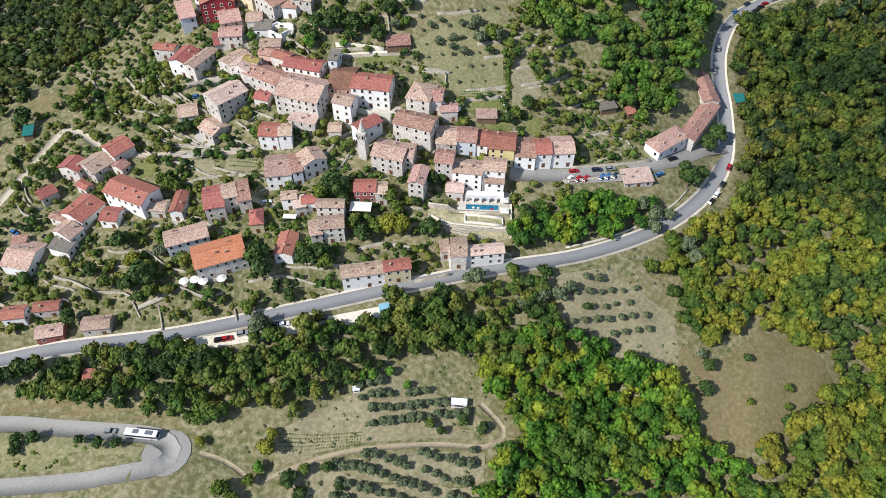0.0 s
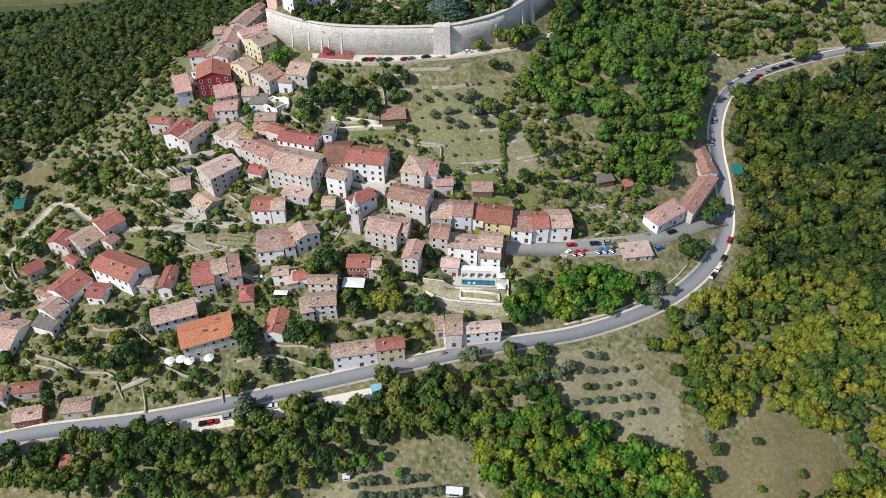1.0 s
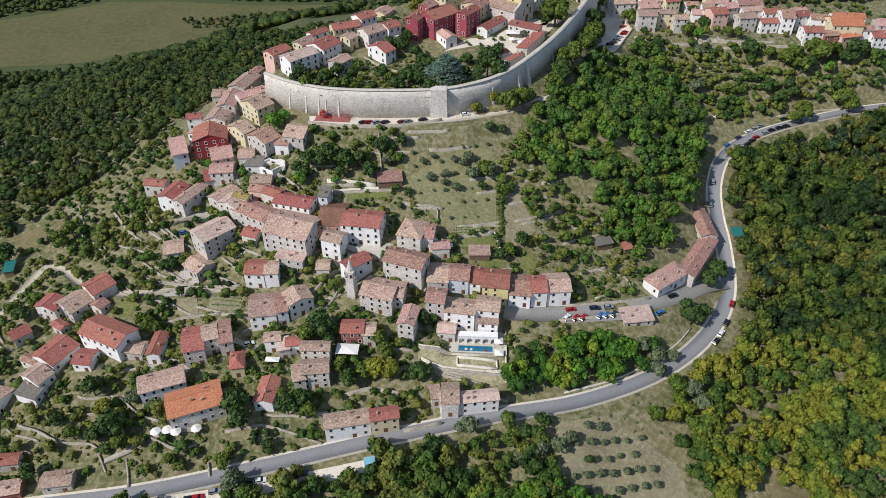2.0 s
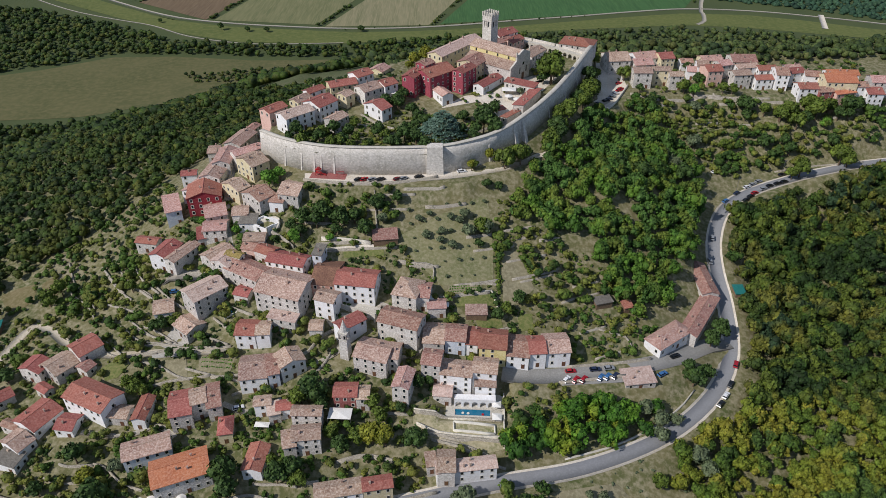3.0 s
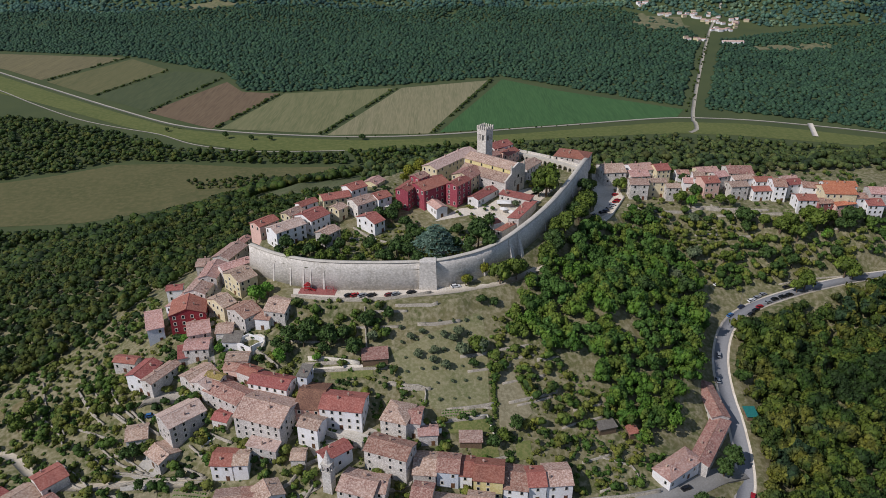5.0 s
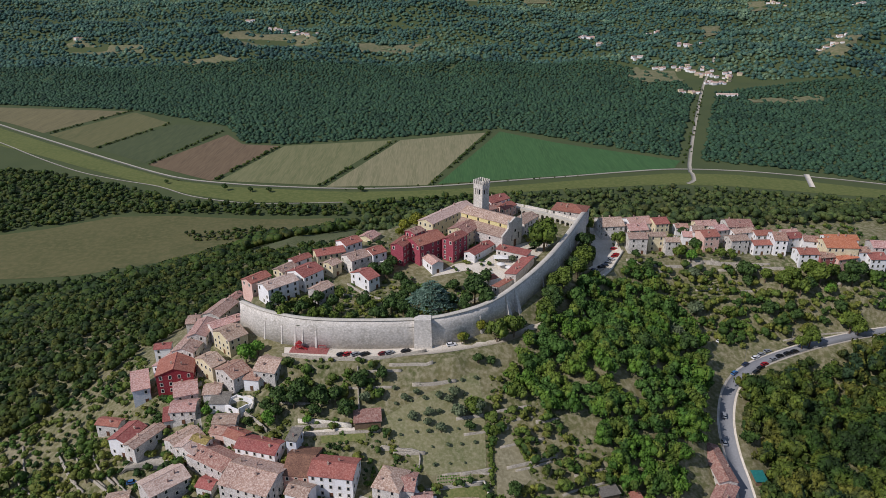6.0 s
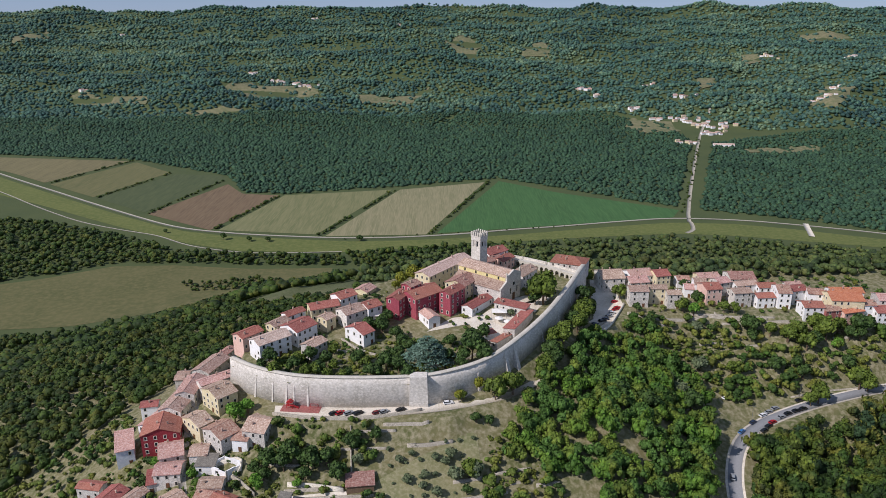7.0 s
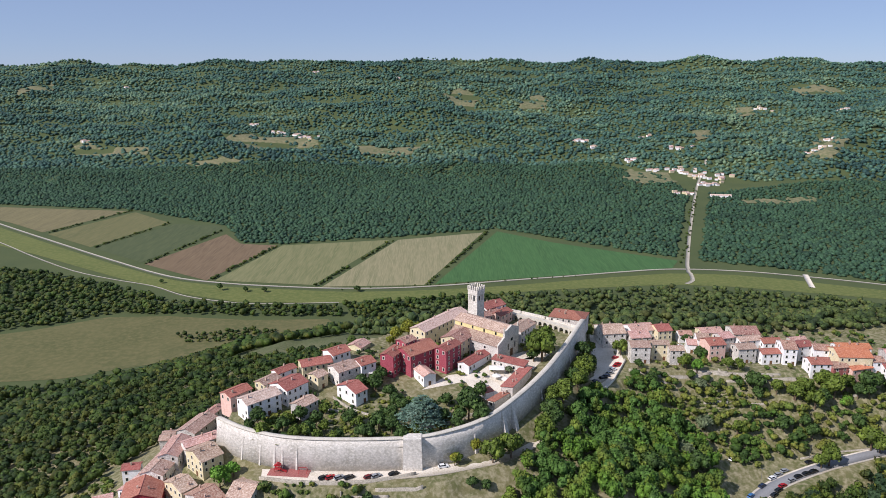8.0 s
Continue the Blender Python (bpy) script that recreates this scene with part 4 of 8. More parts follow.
house(46.6, 348.6, 261.6, 242, 23.0, 5.4, 4.2, "s", "red", "stone")
house(38.2, 336.0, 260.0, 229, 13.0, 3.6, 3.0, "s", "red", "stone")
house(33.0, 340.5, 260.4, 30, 4.0, 3.2, 3.0, "s", "red", "white")
house(82.8, 420.7, 263.5, -23, 18.7, 13.9, 6.0, "h", "red", "stone")
# on the spur
house(108.0, 430.0, 250.5, 7, 13.0, 15.4, 7.0, "gx", "brown", "stone")
house(125.7, 435.1, 249.4, 14, 14.1, 12.2, 7.0, "gx", "salmon", "white")
house(137.4, 432.5, 249.2, 11, 8.6, 11.0, 8.0, "gx", "red", "cream")
house(122.6, 426.4, 249.6, 8, 11.2, 10.8, 6.0, "gx", "salmon", "stone")
house(117.2, 404.3, 249.8, -1, 10.0, 9.4, 9.0, "gx", "brown", "stone")
house(128.8, 407.5, 249.4, -1, 9.2, 6.3, 9.0, "gx", "brown", "cream")
house(136.0, 402.1, 249.3, -1, 7.3, 6.9, 8.0, "gx", "brown", "stone")
house(150.6, 431.6, 249.4, -1, 7.0, 7.0, 5.0, "gx", "redbrown", "white")
house(149.7, 417.8, 249.4, -10, 4.7, 8.5, 5.0, "gx", "salmon", "white")
house(163.3, 428.3, 249.2, 7, 12.3, 8.5, 8.0, "gx", "salmon", "cream")
house(155.7, 418.5, 249.3, -8, 6.2, 10.1, 8.0, "gx", "brown", "white")
house(158.0, 408.8, 249.3, 9, 9.0, 10.6, 9.0, "gx", "red", "pinkw")
house(183.7, 431.6, 247.8, -1, 14.2, 13.2, 8.0, "gx", "redbrown", "stone")
house(168.6, 421.2, 248.9, 19, 7.5, 8.8, 8.0, "gx", "salmon", "stone")
house(181.6, 419.4, 247.7, 13, 13.5, 6.9, 8.0, "gx", "brown", "white")
house(173.6, 406.1, 248.6, 8, 10.2, 8.2, 8.0, "gx", "brown", "stone")
house(192.6, 417.5, 248.2, 4, 10.5, 7.9, 7.0, "gx", "red", "white")
house(186.0, 404.3, 248.5, 4, 9.8, 7.4, 6.0, "gx", "red", "white")
house(195.9, 405.2, 248.8, -7, 6.7, 13.0, 9.0, "gx", "redbrown", "white")
house(206.0, 410.1, 248.3, 14, 9.2, 8.2, 8.0, "gx", "red", "white")
house(209.6, 421.7, 248.8, 10, 9.3, 3.9, 6.0, "gx", "salmon", "stone")
house(214.0, 405.6, 248.2, -12, 7.7, 8.9, 8.0, "gx", "redbrown", "white")
house(205.5, 391.6, 246.5, -1, 10.3, 9.3, 8.0, "gx", "red", "white")
house(214.3, 389.6, 245.2, 9, 8.5, 7.7, 8.0, "gx", "redbrown", "redw")
house(224.0, 395.5, 246.8, -5, 16.4, 13.7, 10.0, "gx", "orange", "cream")
house(230.3, 405.4, 247.9, -3, 17.3, 7.9, 9.0, "gx", "orange", "white")
house(225.3, 388.2, 245.4, 15, 12.4, 4.9, 7.0, "gx", "orange", "pinkw")
house(235.5, 392.4, 248.0, -1, 6.0, 7.9, 7.0, "gx", "redbrown", "white")
house(241.3, 389.3, 244.6, -1, 8.5, 10.5, 8.0, "gx", "red", "white")
house(247.7, 396.6, 248.3, -9, 10.2, 11.0, 8.0, "gx", "salmon", "stone")

# ---- trees and woods ----
def ico():
    g = (1 + 5 ** 0.5) / 2
    v = np.array([(-1, g, 0), (1, g, 0), (-1, -g, 0), (1, -g, 0), (0, -1, g), (0, 1, g), (0, -1, -g), (0, 1, -g), (g, 0, -1), (g, 0, 1), (-g, 0, -1), (-g, 0, 1)])
    f = np.array([(0, 11, 5), (0, 5, 1), (0, 1, 7), (0, 7, 10), (0, 10, 11), (1, 5, 9), (5, 11, 4), (11, 10, 2), (10, 7, 6), (7, 1, 8), (3, 9, 4), (3, 4, 2), (3, 2, 6), (3, 6, 8), (3, 8, 9), (4, 9, 5), (2, 4, 11), (6, 2, 10), (8, 6, 7), (9, 8, 1)])
    return v / np.linalg.norm(v[0]), f


ICO_V, ICO_F = ico()
OCT_V = np.array([(1, 0, 0), (0, 1, 0), (-1, 0, 0), (0, -1, 0), (0, 0, 1), (0, 0, -1)], float)
OCT_F = np.array([(0, 1, 4), (1, 2, 4), (2, 3, 4), (3, 0, 4), (1, 0, 5), (2, 1, 5), (3, 2, 5), (0, 3, 5)])


def crown(seed, blobs, leaves, leaf, tall=1.0, spread=1.0, core=0.9):
    """A crown of unit radius 1, base near z = 0.5: rounded uneven masses fringed with small leaf sprays."""
    r = np.random.RandomState(seed)
    cen = r.normal(size=(blobs, 3))
    cen /= np.linalg.norm(cen, axis=1)[:, None]
    cen[:, 2] = np.abs(cen[:, 2]) * 1.1 - 0.35
    cen *= r.uniform(0.38, 0.72, (blobs, 1)) * np.array([spread, spread, 0.85 * tall])
    cen[:, 2] += 1.2 * tall
    cen[0] = (0, 0, 1.3 * tall)
    rad = r.uniform(0.26, 0.46, blobs)
    rad[0] = 0.62
    verts, tris = [], []
    for c, q in zip(cen, rad):
        turn = np.linalg.qr(r.normal(size=(3, 3)))[0]
        v = (ICO_V @ turn) * r.uniform(0.8, 1.18, (12, 1)) * q * core + c
        tris.append((ICO_F if np.linalg.det(turn) > 0 else ICO_F[:, ::-1]) + 12 * len(verts))
        verts.append(v)
    nv = 12 * blobs
    b = r.choice(blobs, leaves * 3, p=rad ** 2 / (rad ** 2).sum())
    d = r.normal(size=(leaves * 3, 3))
    d[:, 2] += 0.35
    d /= np.linalg.norm(d, axis=1)[:, None]
    p = cen[b] + d * (rad[b] * r.uniform(0.86, 1.12, leaves * 3))[:, None]
    keep = np.ones(len(p), bool)
    for c, q in zip(cen, rad):
        keep &= np.linalg.norm(p - c, axis=1) > q * 0.82
    p, d = p[keep][:leaves], d[keep][:leaves]
    n = len(p)
    nor = d + r.normal(size=(n, 3)) * 0.5
    nor /= np.linalg.norm(nor, axis=1)[:, None]
    tan = np.cross(nor, r.normal(size=(n, 3)))
    tan /= np.linalg.norm(tan, axis=1)[:, None]
    bit = np.cross(nor, tan)
    s = leaf * r.uniform(0.6, 1.4, (n, 1))
    quad = np.stack([p - tan * s - bit * s * 0.5, p + tan * s * 0.7 - bit * s * 0.8, p + tan * s + bit * s * 0.6, p - tan * s * 0.6 + bit * s * 0.9], 1)
    quad += r.normal(size=quad.shape) * leaf * 0.18
    verts.append(quad.reshape(-1, 3))
    quads = nv + np.arange(4 * n).reshape(n, 4)
    return np.vstack(verts), np.vstack(tris), quads


def trunk_mesh(seed, high=1.3):
    r = random.Random(seed)
    bm = bmesh.new()

    def limb(a, b, r0, r1):
        d = (Vector(b) - Vector(a)).normalized()
        u = d.orthogonal().normalized()
        w = d.cross(u)
        ring = [[Vector(c) + (u * math.cos(k * math.pi / 3) + w * math.sin(k * math.pi / 3)) * q for k in range(6)] for c, q in ((a, r0), (b, r1))]
        solid(bm, *ring)
    limb((0, 0, -0.4), (0.03, 0, high * 0.6), 0.085, 0.06)
    for k in range(4):
        a = k * 1.57 + r.uniform(0, 1)
        limb((0.03, 0, high * r.uniform(0.4, 0.6)), (0.45 * math.cos(a), 0.45 * math.sin(a), high * r.uniform(0.85, 1.1)), 0.045, 0.015)
    me = bpy.data.meshes.new("trunk")
    bm.to_mesh(me)
    bm.free()
    me.materials.append(BARK)
    return me


TREES = {}
SPECIES = {
    "dark": ("broadleaf_tree", "dark green leafy broadleaf tree", 11, 260, 0.1, 1.0, 1.0),
    "oak": ("broadleaf_tree", "olive-green leafy oak tree", 11, 260, 0.1, 1.0, 1.05),
    "bright": ("broadleaf_tree", "bright green leafy garden tree", 10, 250, 0.1, 0.95, 1.0),
    "yellow": ("broadleaf_tree", "yellowing leafy tree turning in late summer", 11, 260, 0.1, 1.05, 1.0),
    "olive": ("olive_tree", "grey-green bushy olive tree on dry ground", 8, 170, 0.12, 0.8, 1.0),
}


def tree_kinds():
    for key, (name, label, blobs, leaves, leaf, tall, spread) in SPECIES.items():
        for k in range(3):
            thing = new(name)
            v, t, q = crown(11 * k + len(key) * 7 + ord(key[0]), blobs + k, leaves, leaf, tall, spread)
            part_of("crown", mesh_np("crown", v, [t, q], LEAF[key], "lumps"), thing)
            part_of("trunk", trunk_mesh(k), thing, "grey-brown bark")
            tagged(thing, label, "tree")
            TREES[key, k] = [thing, False]


tree_kinds()
TREE_AT = []


def ground_at(x, y):
    if inside(np.array(x), np.array(y), FORT):
        return float(fort_floor(x, y))
    return float(terrain(np.array([x]), np.array([y]))[0])


def tree(x, y, r, kind):
    k = int(abs(x * 7.3 + y * 3.1)) % 3
    entry = TREES[kind, k]
    turn = (x * 37 + y * 91) % 360
    stretch = 0.92 + ((x * 13 + y * 29) % 10) / 50
    r *= 1.12
    m = pose(x, y, ground_at(x, y) - 0.1, 0, 0, turn)
    ob = entry[0] if not entry[1] else copy_thing(entry[0], m)
    entry[1] = True
    ob.matrix_basis = m @ Matrix.Diagonal((r, r, r * stretch, 1))
    TREE_AT.append((x, y, r))
    return ob


def clear_of(px, py, gap=1.0, roads=True):
    ok = np.ones(len(px), bool)
    for x, y, a, hl, hw in FOOTPRINTS:
        c, s = math.cos(a), math.sin(a)
        u, v = (px - x) * c + (py - y) * s, -(px - x) * s + (py - y) * c
        ok &= ~((abs(u) < hl + gap) & (abs(v) < hw + gap))
    if roads:
        for line, half, _ in ROADS:
            ok &= seg_dist(px, py, line[:, :2])[0] > half + 0.8 + gap
    return ok


def scatter(poly, spacing, seed, jitter=0.95):
    """Jittered points in a polygon of the plan."""
    poly = np.asarray(poly, float)
    r = np.random.RandomState(seed)
    lo, hi = poly.min(0), poly.max(0)
    X, Y = np.meshgrid(np.arange(lo[0], hi[0], spacing), np.arange(lo[1], hi[1], spacing * 0.87))
    X = X + (np.arange(X.shape[0]) % 2)[:, None] * spacing / 2
    px = X.ravel() + r.uniform(-0.5, 0.5, X.size) * spacing * jitter
    py = Y.ravel() + r.uniform(-0.5, 0.5, X.size) * spacing * jitter
    k = inside(px, py, poly)
    return px[k], py[k]


def mass(px, py, pz, radius, shapes, seed, tall=(0.62, 0.95)):
    """Arrays of many crowns set at points: verts, tris, quads."""
    r = np.random.RandomState(seed)
    pick = r.randint(0, len(shapes), len(px))
    V, T, Q, base = [], [], [], 0
    for k, (v, t, q) in enumerate(shapes):
        m = np.where(pick == k)[0]
        if not len(m):
            continue
        a = r.uniform(0, 6.283, len(m))
        c, s = np.cos(a)[:, None], np.sin(a)[:, None]
        R = radius[m][:, None]
        x = (v[None, :, 0] * c - v[None, :, 1] * s) * R + px[m][:, None]
        y = (v[None, :, 0] * s + v[None, :, 1] * c) * R + py[m][:, None]
        z = v[None, :, 2] * R * r.uniform(*tall, (len(m), 1)) + pz[m][:, None]
        V.append(np.stack([x, y, z], -1).reshape(-1, 3))
        step = base + np.arange(len(m))[:, None, None] * len(v)
        T.append((t[None] + step).reshape(-1, 3))
        if len(q):
            Q.append((q[None] + step).reshape(-1, 4))
        base += len(m) * len(v)
    return np.vstack(V), np.vstack(T), np.vstack(Q) if Q else None


AVOID, VILLAGES = [], []
KEEP_OUT = [[(-100, 144), (-68, 147), (-40, 151.5), (-22, 155), (-20, 151.5), (-42, 147), (-68, 142.5), (-84, 140), (-100, 142)]]


def woods(name, poly, spacing, rmin, rmax, material, label, seed, shapes, gap=1.0, thin=0.0, category="woodland", clump=45):
    px, py = scatter(poly, spacing, seed)
    keep = clear_of(px, py, gap)
    if thin:
        keep &= waves(px, py, clump, seed + 5) > thin - 1
    for poly_out in KEEP_OUT:
        keep &= ~inside(px, py, np.asarray(poly_out, float))
    for poly_out in AVOID:
        keep &= ~(inside(px, py, np.asarray(poly_out, float)) & (waves(px, py, 70, 3) > -0.45))
    for x, y, q in VILLAGES:
        keep &= np.hypot(px - x, (py - y) * 1.3) > q
    for x, y, q in TREE_AT:
        keep &= np.hypot(px - x, py - y) > q * 0.8
    px, py = px[keep], py[keep]
    r = np.random.RandomState(seed)
    rad = (rmin + (rmax - rmin) * r.beta(1.6, 1.9, len(px))) * (1 + 0.2 * waves(px, py, 60, seed))
    z = np.where(inside(px, py, FORT), fort_floor(px, py), terrain(px, py)) - 0.28 * rad
    v, t, q = mass(px, py, z, rad, shapes, seed, (0.85, 1.25) if shapes is NEAR else (0.68, 1.0))
    ob = new(name, mesh_np(name, v, [t] if q is None else [t, q], material, False if shapes is FAR else "lumps"))
    return tagged(ob, label, category, kind="stuff")


NEAR = [crown(100 + k, 8, 110, 0.115, 0.98, 1.15) for k in range(8)]
WEST = [crown(150 + k, 5, 24, 0.14, 0.95, 1.15, 0.98) for k in range(8)]
MIDDLE = [crown(200 + k, 3, 6, 0.2, 0.95, 1.25, 1.1) for k in range(8)]
BUSH = [crown(300 + k, 4, 18, 0.16, 0.5, 1.5, 0.95) for k in range(6)]
FAR = []
for k in range(6):
    r = np.random.RandomState(400 + k)
    v = OCT_V * r.uniform(0.75, 1.25, (6, 1)) * np.array([1.1, 1.1, 1.0]) + np.array([0, 0, 0.7])
    FAR.append((v, OCT_F, np.zeros((0, 4), int)))
WOODS_Y = foliage("leaf_yellowing_woodland", ("3d5422", "516624", "6a7326", "7c792b", "536826", "425828"), 0.03)
WOODS_D = foliage("leaf_dense_woodland", ("233515", "2e4218", "40521d", "34441a", "515620", "283a18"), 0.03, 0.38)
WOODS_R = foliage("leaf_shady_woodland", ("263819", "354c1d", "566324", "31441d", "666728", "2b3e26"), 0.03, 0.4)
WOODS_N = foliage("leaf_north_woodland", ("314025", "3e4e27", "4e5a2e", "43542b", "585d31", "364729"), 0.03, 0.35)
WOODS_S = foliage("leaf_slope_woodland", ("304e1e", "436424", "547428", "63712c", "3c5824", "4c6b30"), 0.03)
WOODS_B = foliage("leaf_lush_woodland", ("30501c", "406720", "557a24", "778026", "38591d", "4d6728"), 0.03)

# ---- gardens, yards and terraces ----
KEEP_OUT += [
    [(-6.3, 198.7), (8.6, 196.5), (23.1, 198.2), (27.1, 203.3), (26.2, 183.9), (16.2, 181.8), (5.9, 184.7), (-5.6, 190.4)],
    [(-127.5, 218.3), (-122.5, 222.4), (-115.7, 220.3), (-118.9, 215.2), (-123.2, 214.2)],
    [(-89.2, 222.0), (-74.5, 220.3), (-75.5, 214.6), (-87.0, 215.1)],
    [(-102.1, 221.2), (-93.7, 221.3), (-91.7, 213.9), (-99.7, 214.0)],
    [(-108.0, 230.4), (-101.3, 238.2), (-93.5, 238.5), (-92.5, 232.6), (-98.2, 228.2), (-104.1, 228.0)],
    [(-109.3, 226.1), (-96.6, 226.0), (-95.3, 222.5), (-107.6, 222.8)],
    [(-193.7, 271.0), (-186.8, 274.5), (-178.6, 274.4), (-172.9, 263.5), (-178.4, 256.9), (-185.3, 259.8)],
    [(-174.5, 273.0), (-170.8, 276.5), (-163.6, 270.2), (-162.8, 255.8), (-168.8, 261.9)],
    [(9.1, 242.6), (24.5, 245.6), (26.0, 240.3), (10.2, 239.0)],
    [(17.8, 233.9), (27.6, 236.6), (28.6, 230.9), (18.9, 229.6)],
    [(6.9, 247.7), (20.5, 249.6), (20.8, 245.8), (7.3, 244.2)],
    [(-36.5, 262.5), (-19.8, 263.4), (-19.2, 260.3), (-35.9, 259.6)],
    [(-44.4, 264.4), (-24.2, 265.8), (-23.6, 264.2), (-43.7, 262.5)],
    [(-109.1, 255.7), (-102.4, 260.8), (-91.8, 257.9), (-94.4, 255.8), (-101.7, 254.4), (-105.3, 253.2)],
    [(34.5, 237.6), (40.2, 238.5), (40.7, 231.7), (34.7, 230.8)],
]
KEEP_OUT += [[(4, 206), (28, 206), (28, 193), (4, 193)]]
KEEP_OUT += [[(89, 364), (100, 370), (113, 398), (113, 441), (96, 441), (92, 402), (88, 386)]]
KEEP_OUT += [[(-13, 268), (-14, 289), (10, 293), (27, 299), (26, 269.4), (25.5, 249.2), (4.7, 247.6), (-10.4, 262.3)], [(29.4, 265.6), (36.4, 265.1), (42.3, 249.5), (36, 242.9), (29.1, 239.9)]]

tree(-83.4, 275.1, 2.2, "bright")
tree(-54.3, 275.2, 3.9, "dark")
tree(-47.0, 276.9, 4.4, "dark")
tree(-39.1, 273.7, 4.1, "dark")
tree(-32.5, 275.8, 3.4, "dark")
tree(-27.9, 270.3, 3.4, "dark")
tree(-20.4, 275.8, 2.7, "olive")
tree(-57.6, 267.5, 2.9, "bright")
tree(-106.9, 235.5, 3.1, "dark")
tree(-110.2, 235.9, 2.4, "dark")
tree(-125.4, 256.1, 2.7, "oak")
tree(-108.4, 206.9, 3.8, "oak")
tree(-112.6, 209.7, 3.2, "oak")
tree(-42.2, 201.6, 5.3, "dark")
tree(-46.3, 200.1, 4.0, "oak")
tree(-39.0, 198.1, 3.1, "dark")
tree(-20.5, 198.7, 3.1, "oak")
tree(-18.2, 194.1, 3.1, "oak")
tree(-20.0, 186.1, 4.3, "yellow")
tree(-15.3, 185.1, 3.9, "yellow")
tree(-25.4, 186.1, 3.5, "oak")
tree(-5.1, 184.9, 3.9, "dark")
tree(-34.0, 187.0, 3.2, "oak")
tree(-30.6, 182.6, 3.4, "dark")
tree(-67.7, 172.7, 5.1, "dark")
tree(-66.3, 166.9, 4.2, "dark")
tree(-50.6, 171.6, 4.2, "dark")
tree(-45.7, 174.2, 3.8, "dark")
tree(-43.4, 170.8, 3.1, "oak")
tree(-53.7, 178.0, 2.3, "oak")
tree(-116.1, 174.5, 3.6, "yellow")
tree(-122.3, 181.7, 3.9, "dark")
tree(-110.3, 166.3, 5.1, "dark")
tree(-116.5, 165.5, 3.4, "dark")
tree(-125.4, 166.6, 3.2, "oak")
tree(-131.8, 171.1, 3.0, "dark")
tree(-106.5, 161.2, 3.3, "oak")
tree(-107.1, 178.2, 2.8, "olive")
tree(-89.1, 156.5, 2.4, "oak")
tree(-136.2, 154.1, 3.1, "dark")
tree(-65.2, 146.8, 4.0, "olive")
tree(-62.8, 148.7, 2.8, "olive")
tree(-70.3, 155.0, 2.9, "oak")
tree(35.4, 242.1, 3.1, "dark")
tree(26.5, 235.1, 2.6, "dark")
tree(29.9, 237.2, 2.6, "oak")
tree(118.4, 240.2, 4.2, "dark")
tree(113.1, 234.3, 3.6, "dark")
tree(100.9, 214.9, 4.4, "dark")
tree(106.4, 218.6, 3.5, "dark")
tree(98.8, 218.2, 2.8, "dark")
tree(16.0, 270.3, 3.2, "olive")
tree(20.8, 272.3, 3.4, "oak")
tree(-4.4, 232.3, 2.3, "dark")
tree(29.2, 263.6, 2.4, "oak")
tree(-4.2, 206.2, 2.9, "dark")
tree(-10.7, 197.0, 2.2, "dark")
tree(-100.2, 222.4, 2.1, "dark")
tree(-169.3, 220.3, 3.1, "oak")
tree(-163.3, 217.7, 3.3, "dark")
tree(-186.1, 253.2, 4.6, "dark")
tree(-163.1, 257.0, 4.1, "oak")
tree(-159.5, 262.1, 3.6, "oak")
tree(12.6, 165.0, 3.3, "olive")
tree(9.5, 165.1, 2.5, "olive")
tree(57.8, 167.7, 1.9, "olive")
tree(82.3, 189.8, 3.1, "olive")
tree(94.2, 182.5, 3.9, "olive")
tree(96.8, 178.2, 3.5, "olive")
tree(77.4, 172.5, 3.0, "oak")
tree(31.0, 163.1, 2.9, "dark")
tree(35.8, 158.1, 3.3, "olive")
tree(42.0, 159.5, 3.1, "olive")
tree(28.6, 156.2, 2.6, "olive")
tree(46.9, 162.3, 2.7, "olive")
tree(52.3, 156.0, 1.6, "dark")
tree(92.1, 140.0, 2.0, "olive")
tree(93.2, 135.8, 2.4, "dark")
tree(90.6, 127.7, 2.7, "dark")
tree(108.5, 139.4, 1.8, "dark")
tree(121.1, 130.0, 1.8, "oak")
tree(119.9, 123.7, 1.6, "oak")
tree(106.5, 124.4, 1.4, "oak")
tree(-4.4, 114.5, 1.9, "oak")
tree(-0.7, 112.0, 1.7, "dark")
tree(6.8, 115.6, 2.3, "dark")
tree(13.2, 112.3, 2.2, "dark")
tree(-23.9, 130.3, 2.1, "bright")
tree(-18.2, 131.7, 1.9, "bright")
tree(-27.7, 129.6, 1.9, "bright")
tree(-12.3, 127.1, 1.7, "bright")
tree(-55.3, 271.0, 2.8, "dark")
tree(-59.3, 273.8, 2.4, "dark")
tree(-39.9, 270.3, 2.8, "dark")
tree(-48.5, 274.1, 3.3, "dark")
tree(-38.0, 276.3, 3.3, "dark")
tree(-32.3, 278.3, 2.6, "olive")
tree(-24.0, 281.4, 3.4, "dark")
tree(-14.6, 284.8, 2.9, "dark")
tree(-28.2, 270.5, 2.4, "olive")
tree(-42.1, 267.6, 1.9, "bright")
tree(-101.1, 284.3, 2.2, "bright")
tree(-102.8, 275.6, 2.4, "dark")
tree(-72.6, 297.9, 4.0, "bright")
tree(-68.2, 301.5, 3.0, "bright")
tree(14.3, 279.7, 2.4, "olive")
tree(4.7, 271.4, 1.9, "olive")
tree(-2.3, 268.7, 1.9, "olive")
tree(23.6, 272.5, 3.3, "olive")
tree(-62.2, 318.8, 3.5, "dark")
tree(-64.8, 315.0, 2.5, "dark")
tree(-45.2, 308.1, 2.7, "oak")
tree(-40.1, 310.6, 2.9, "dark")
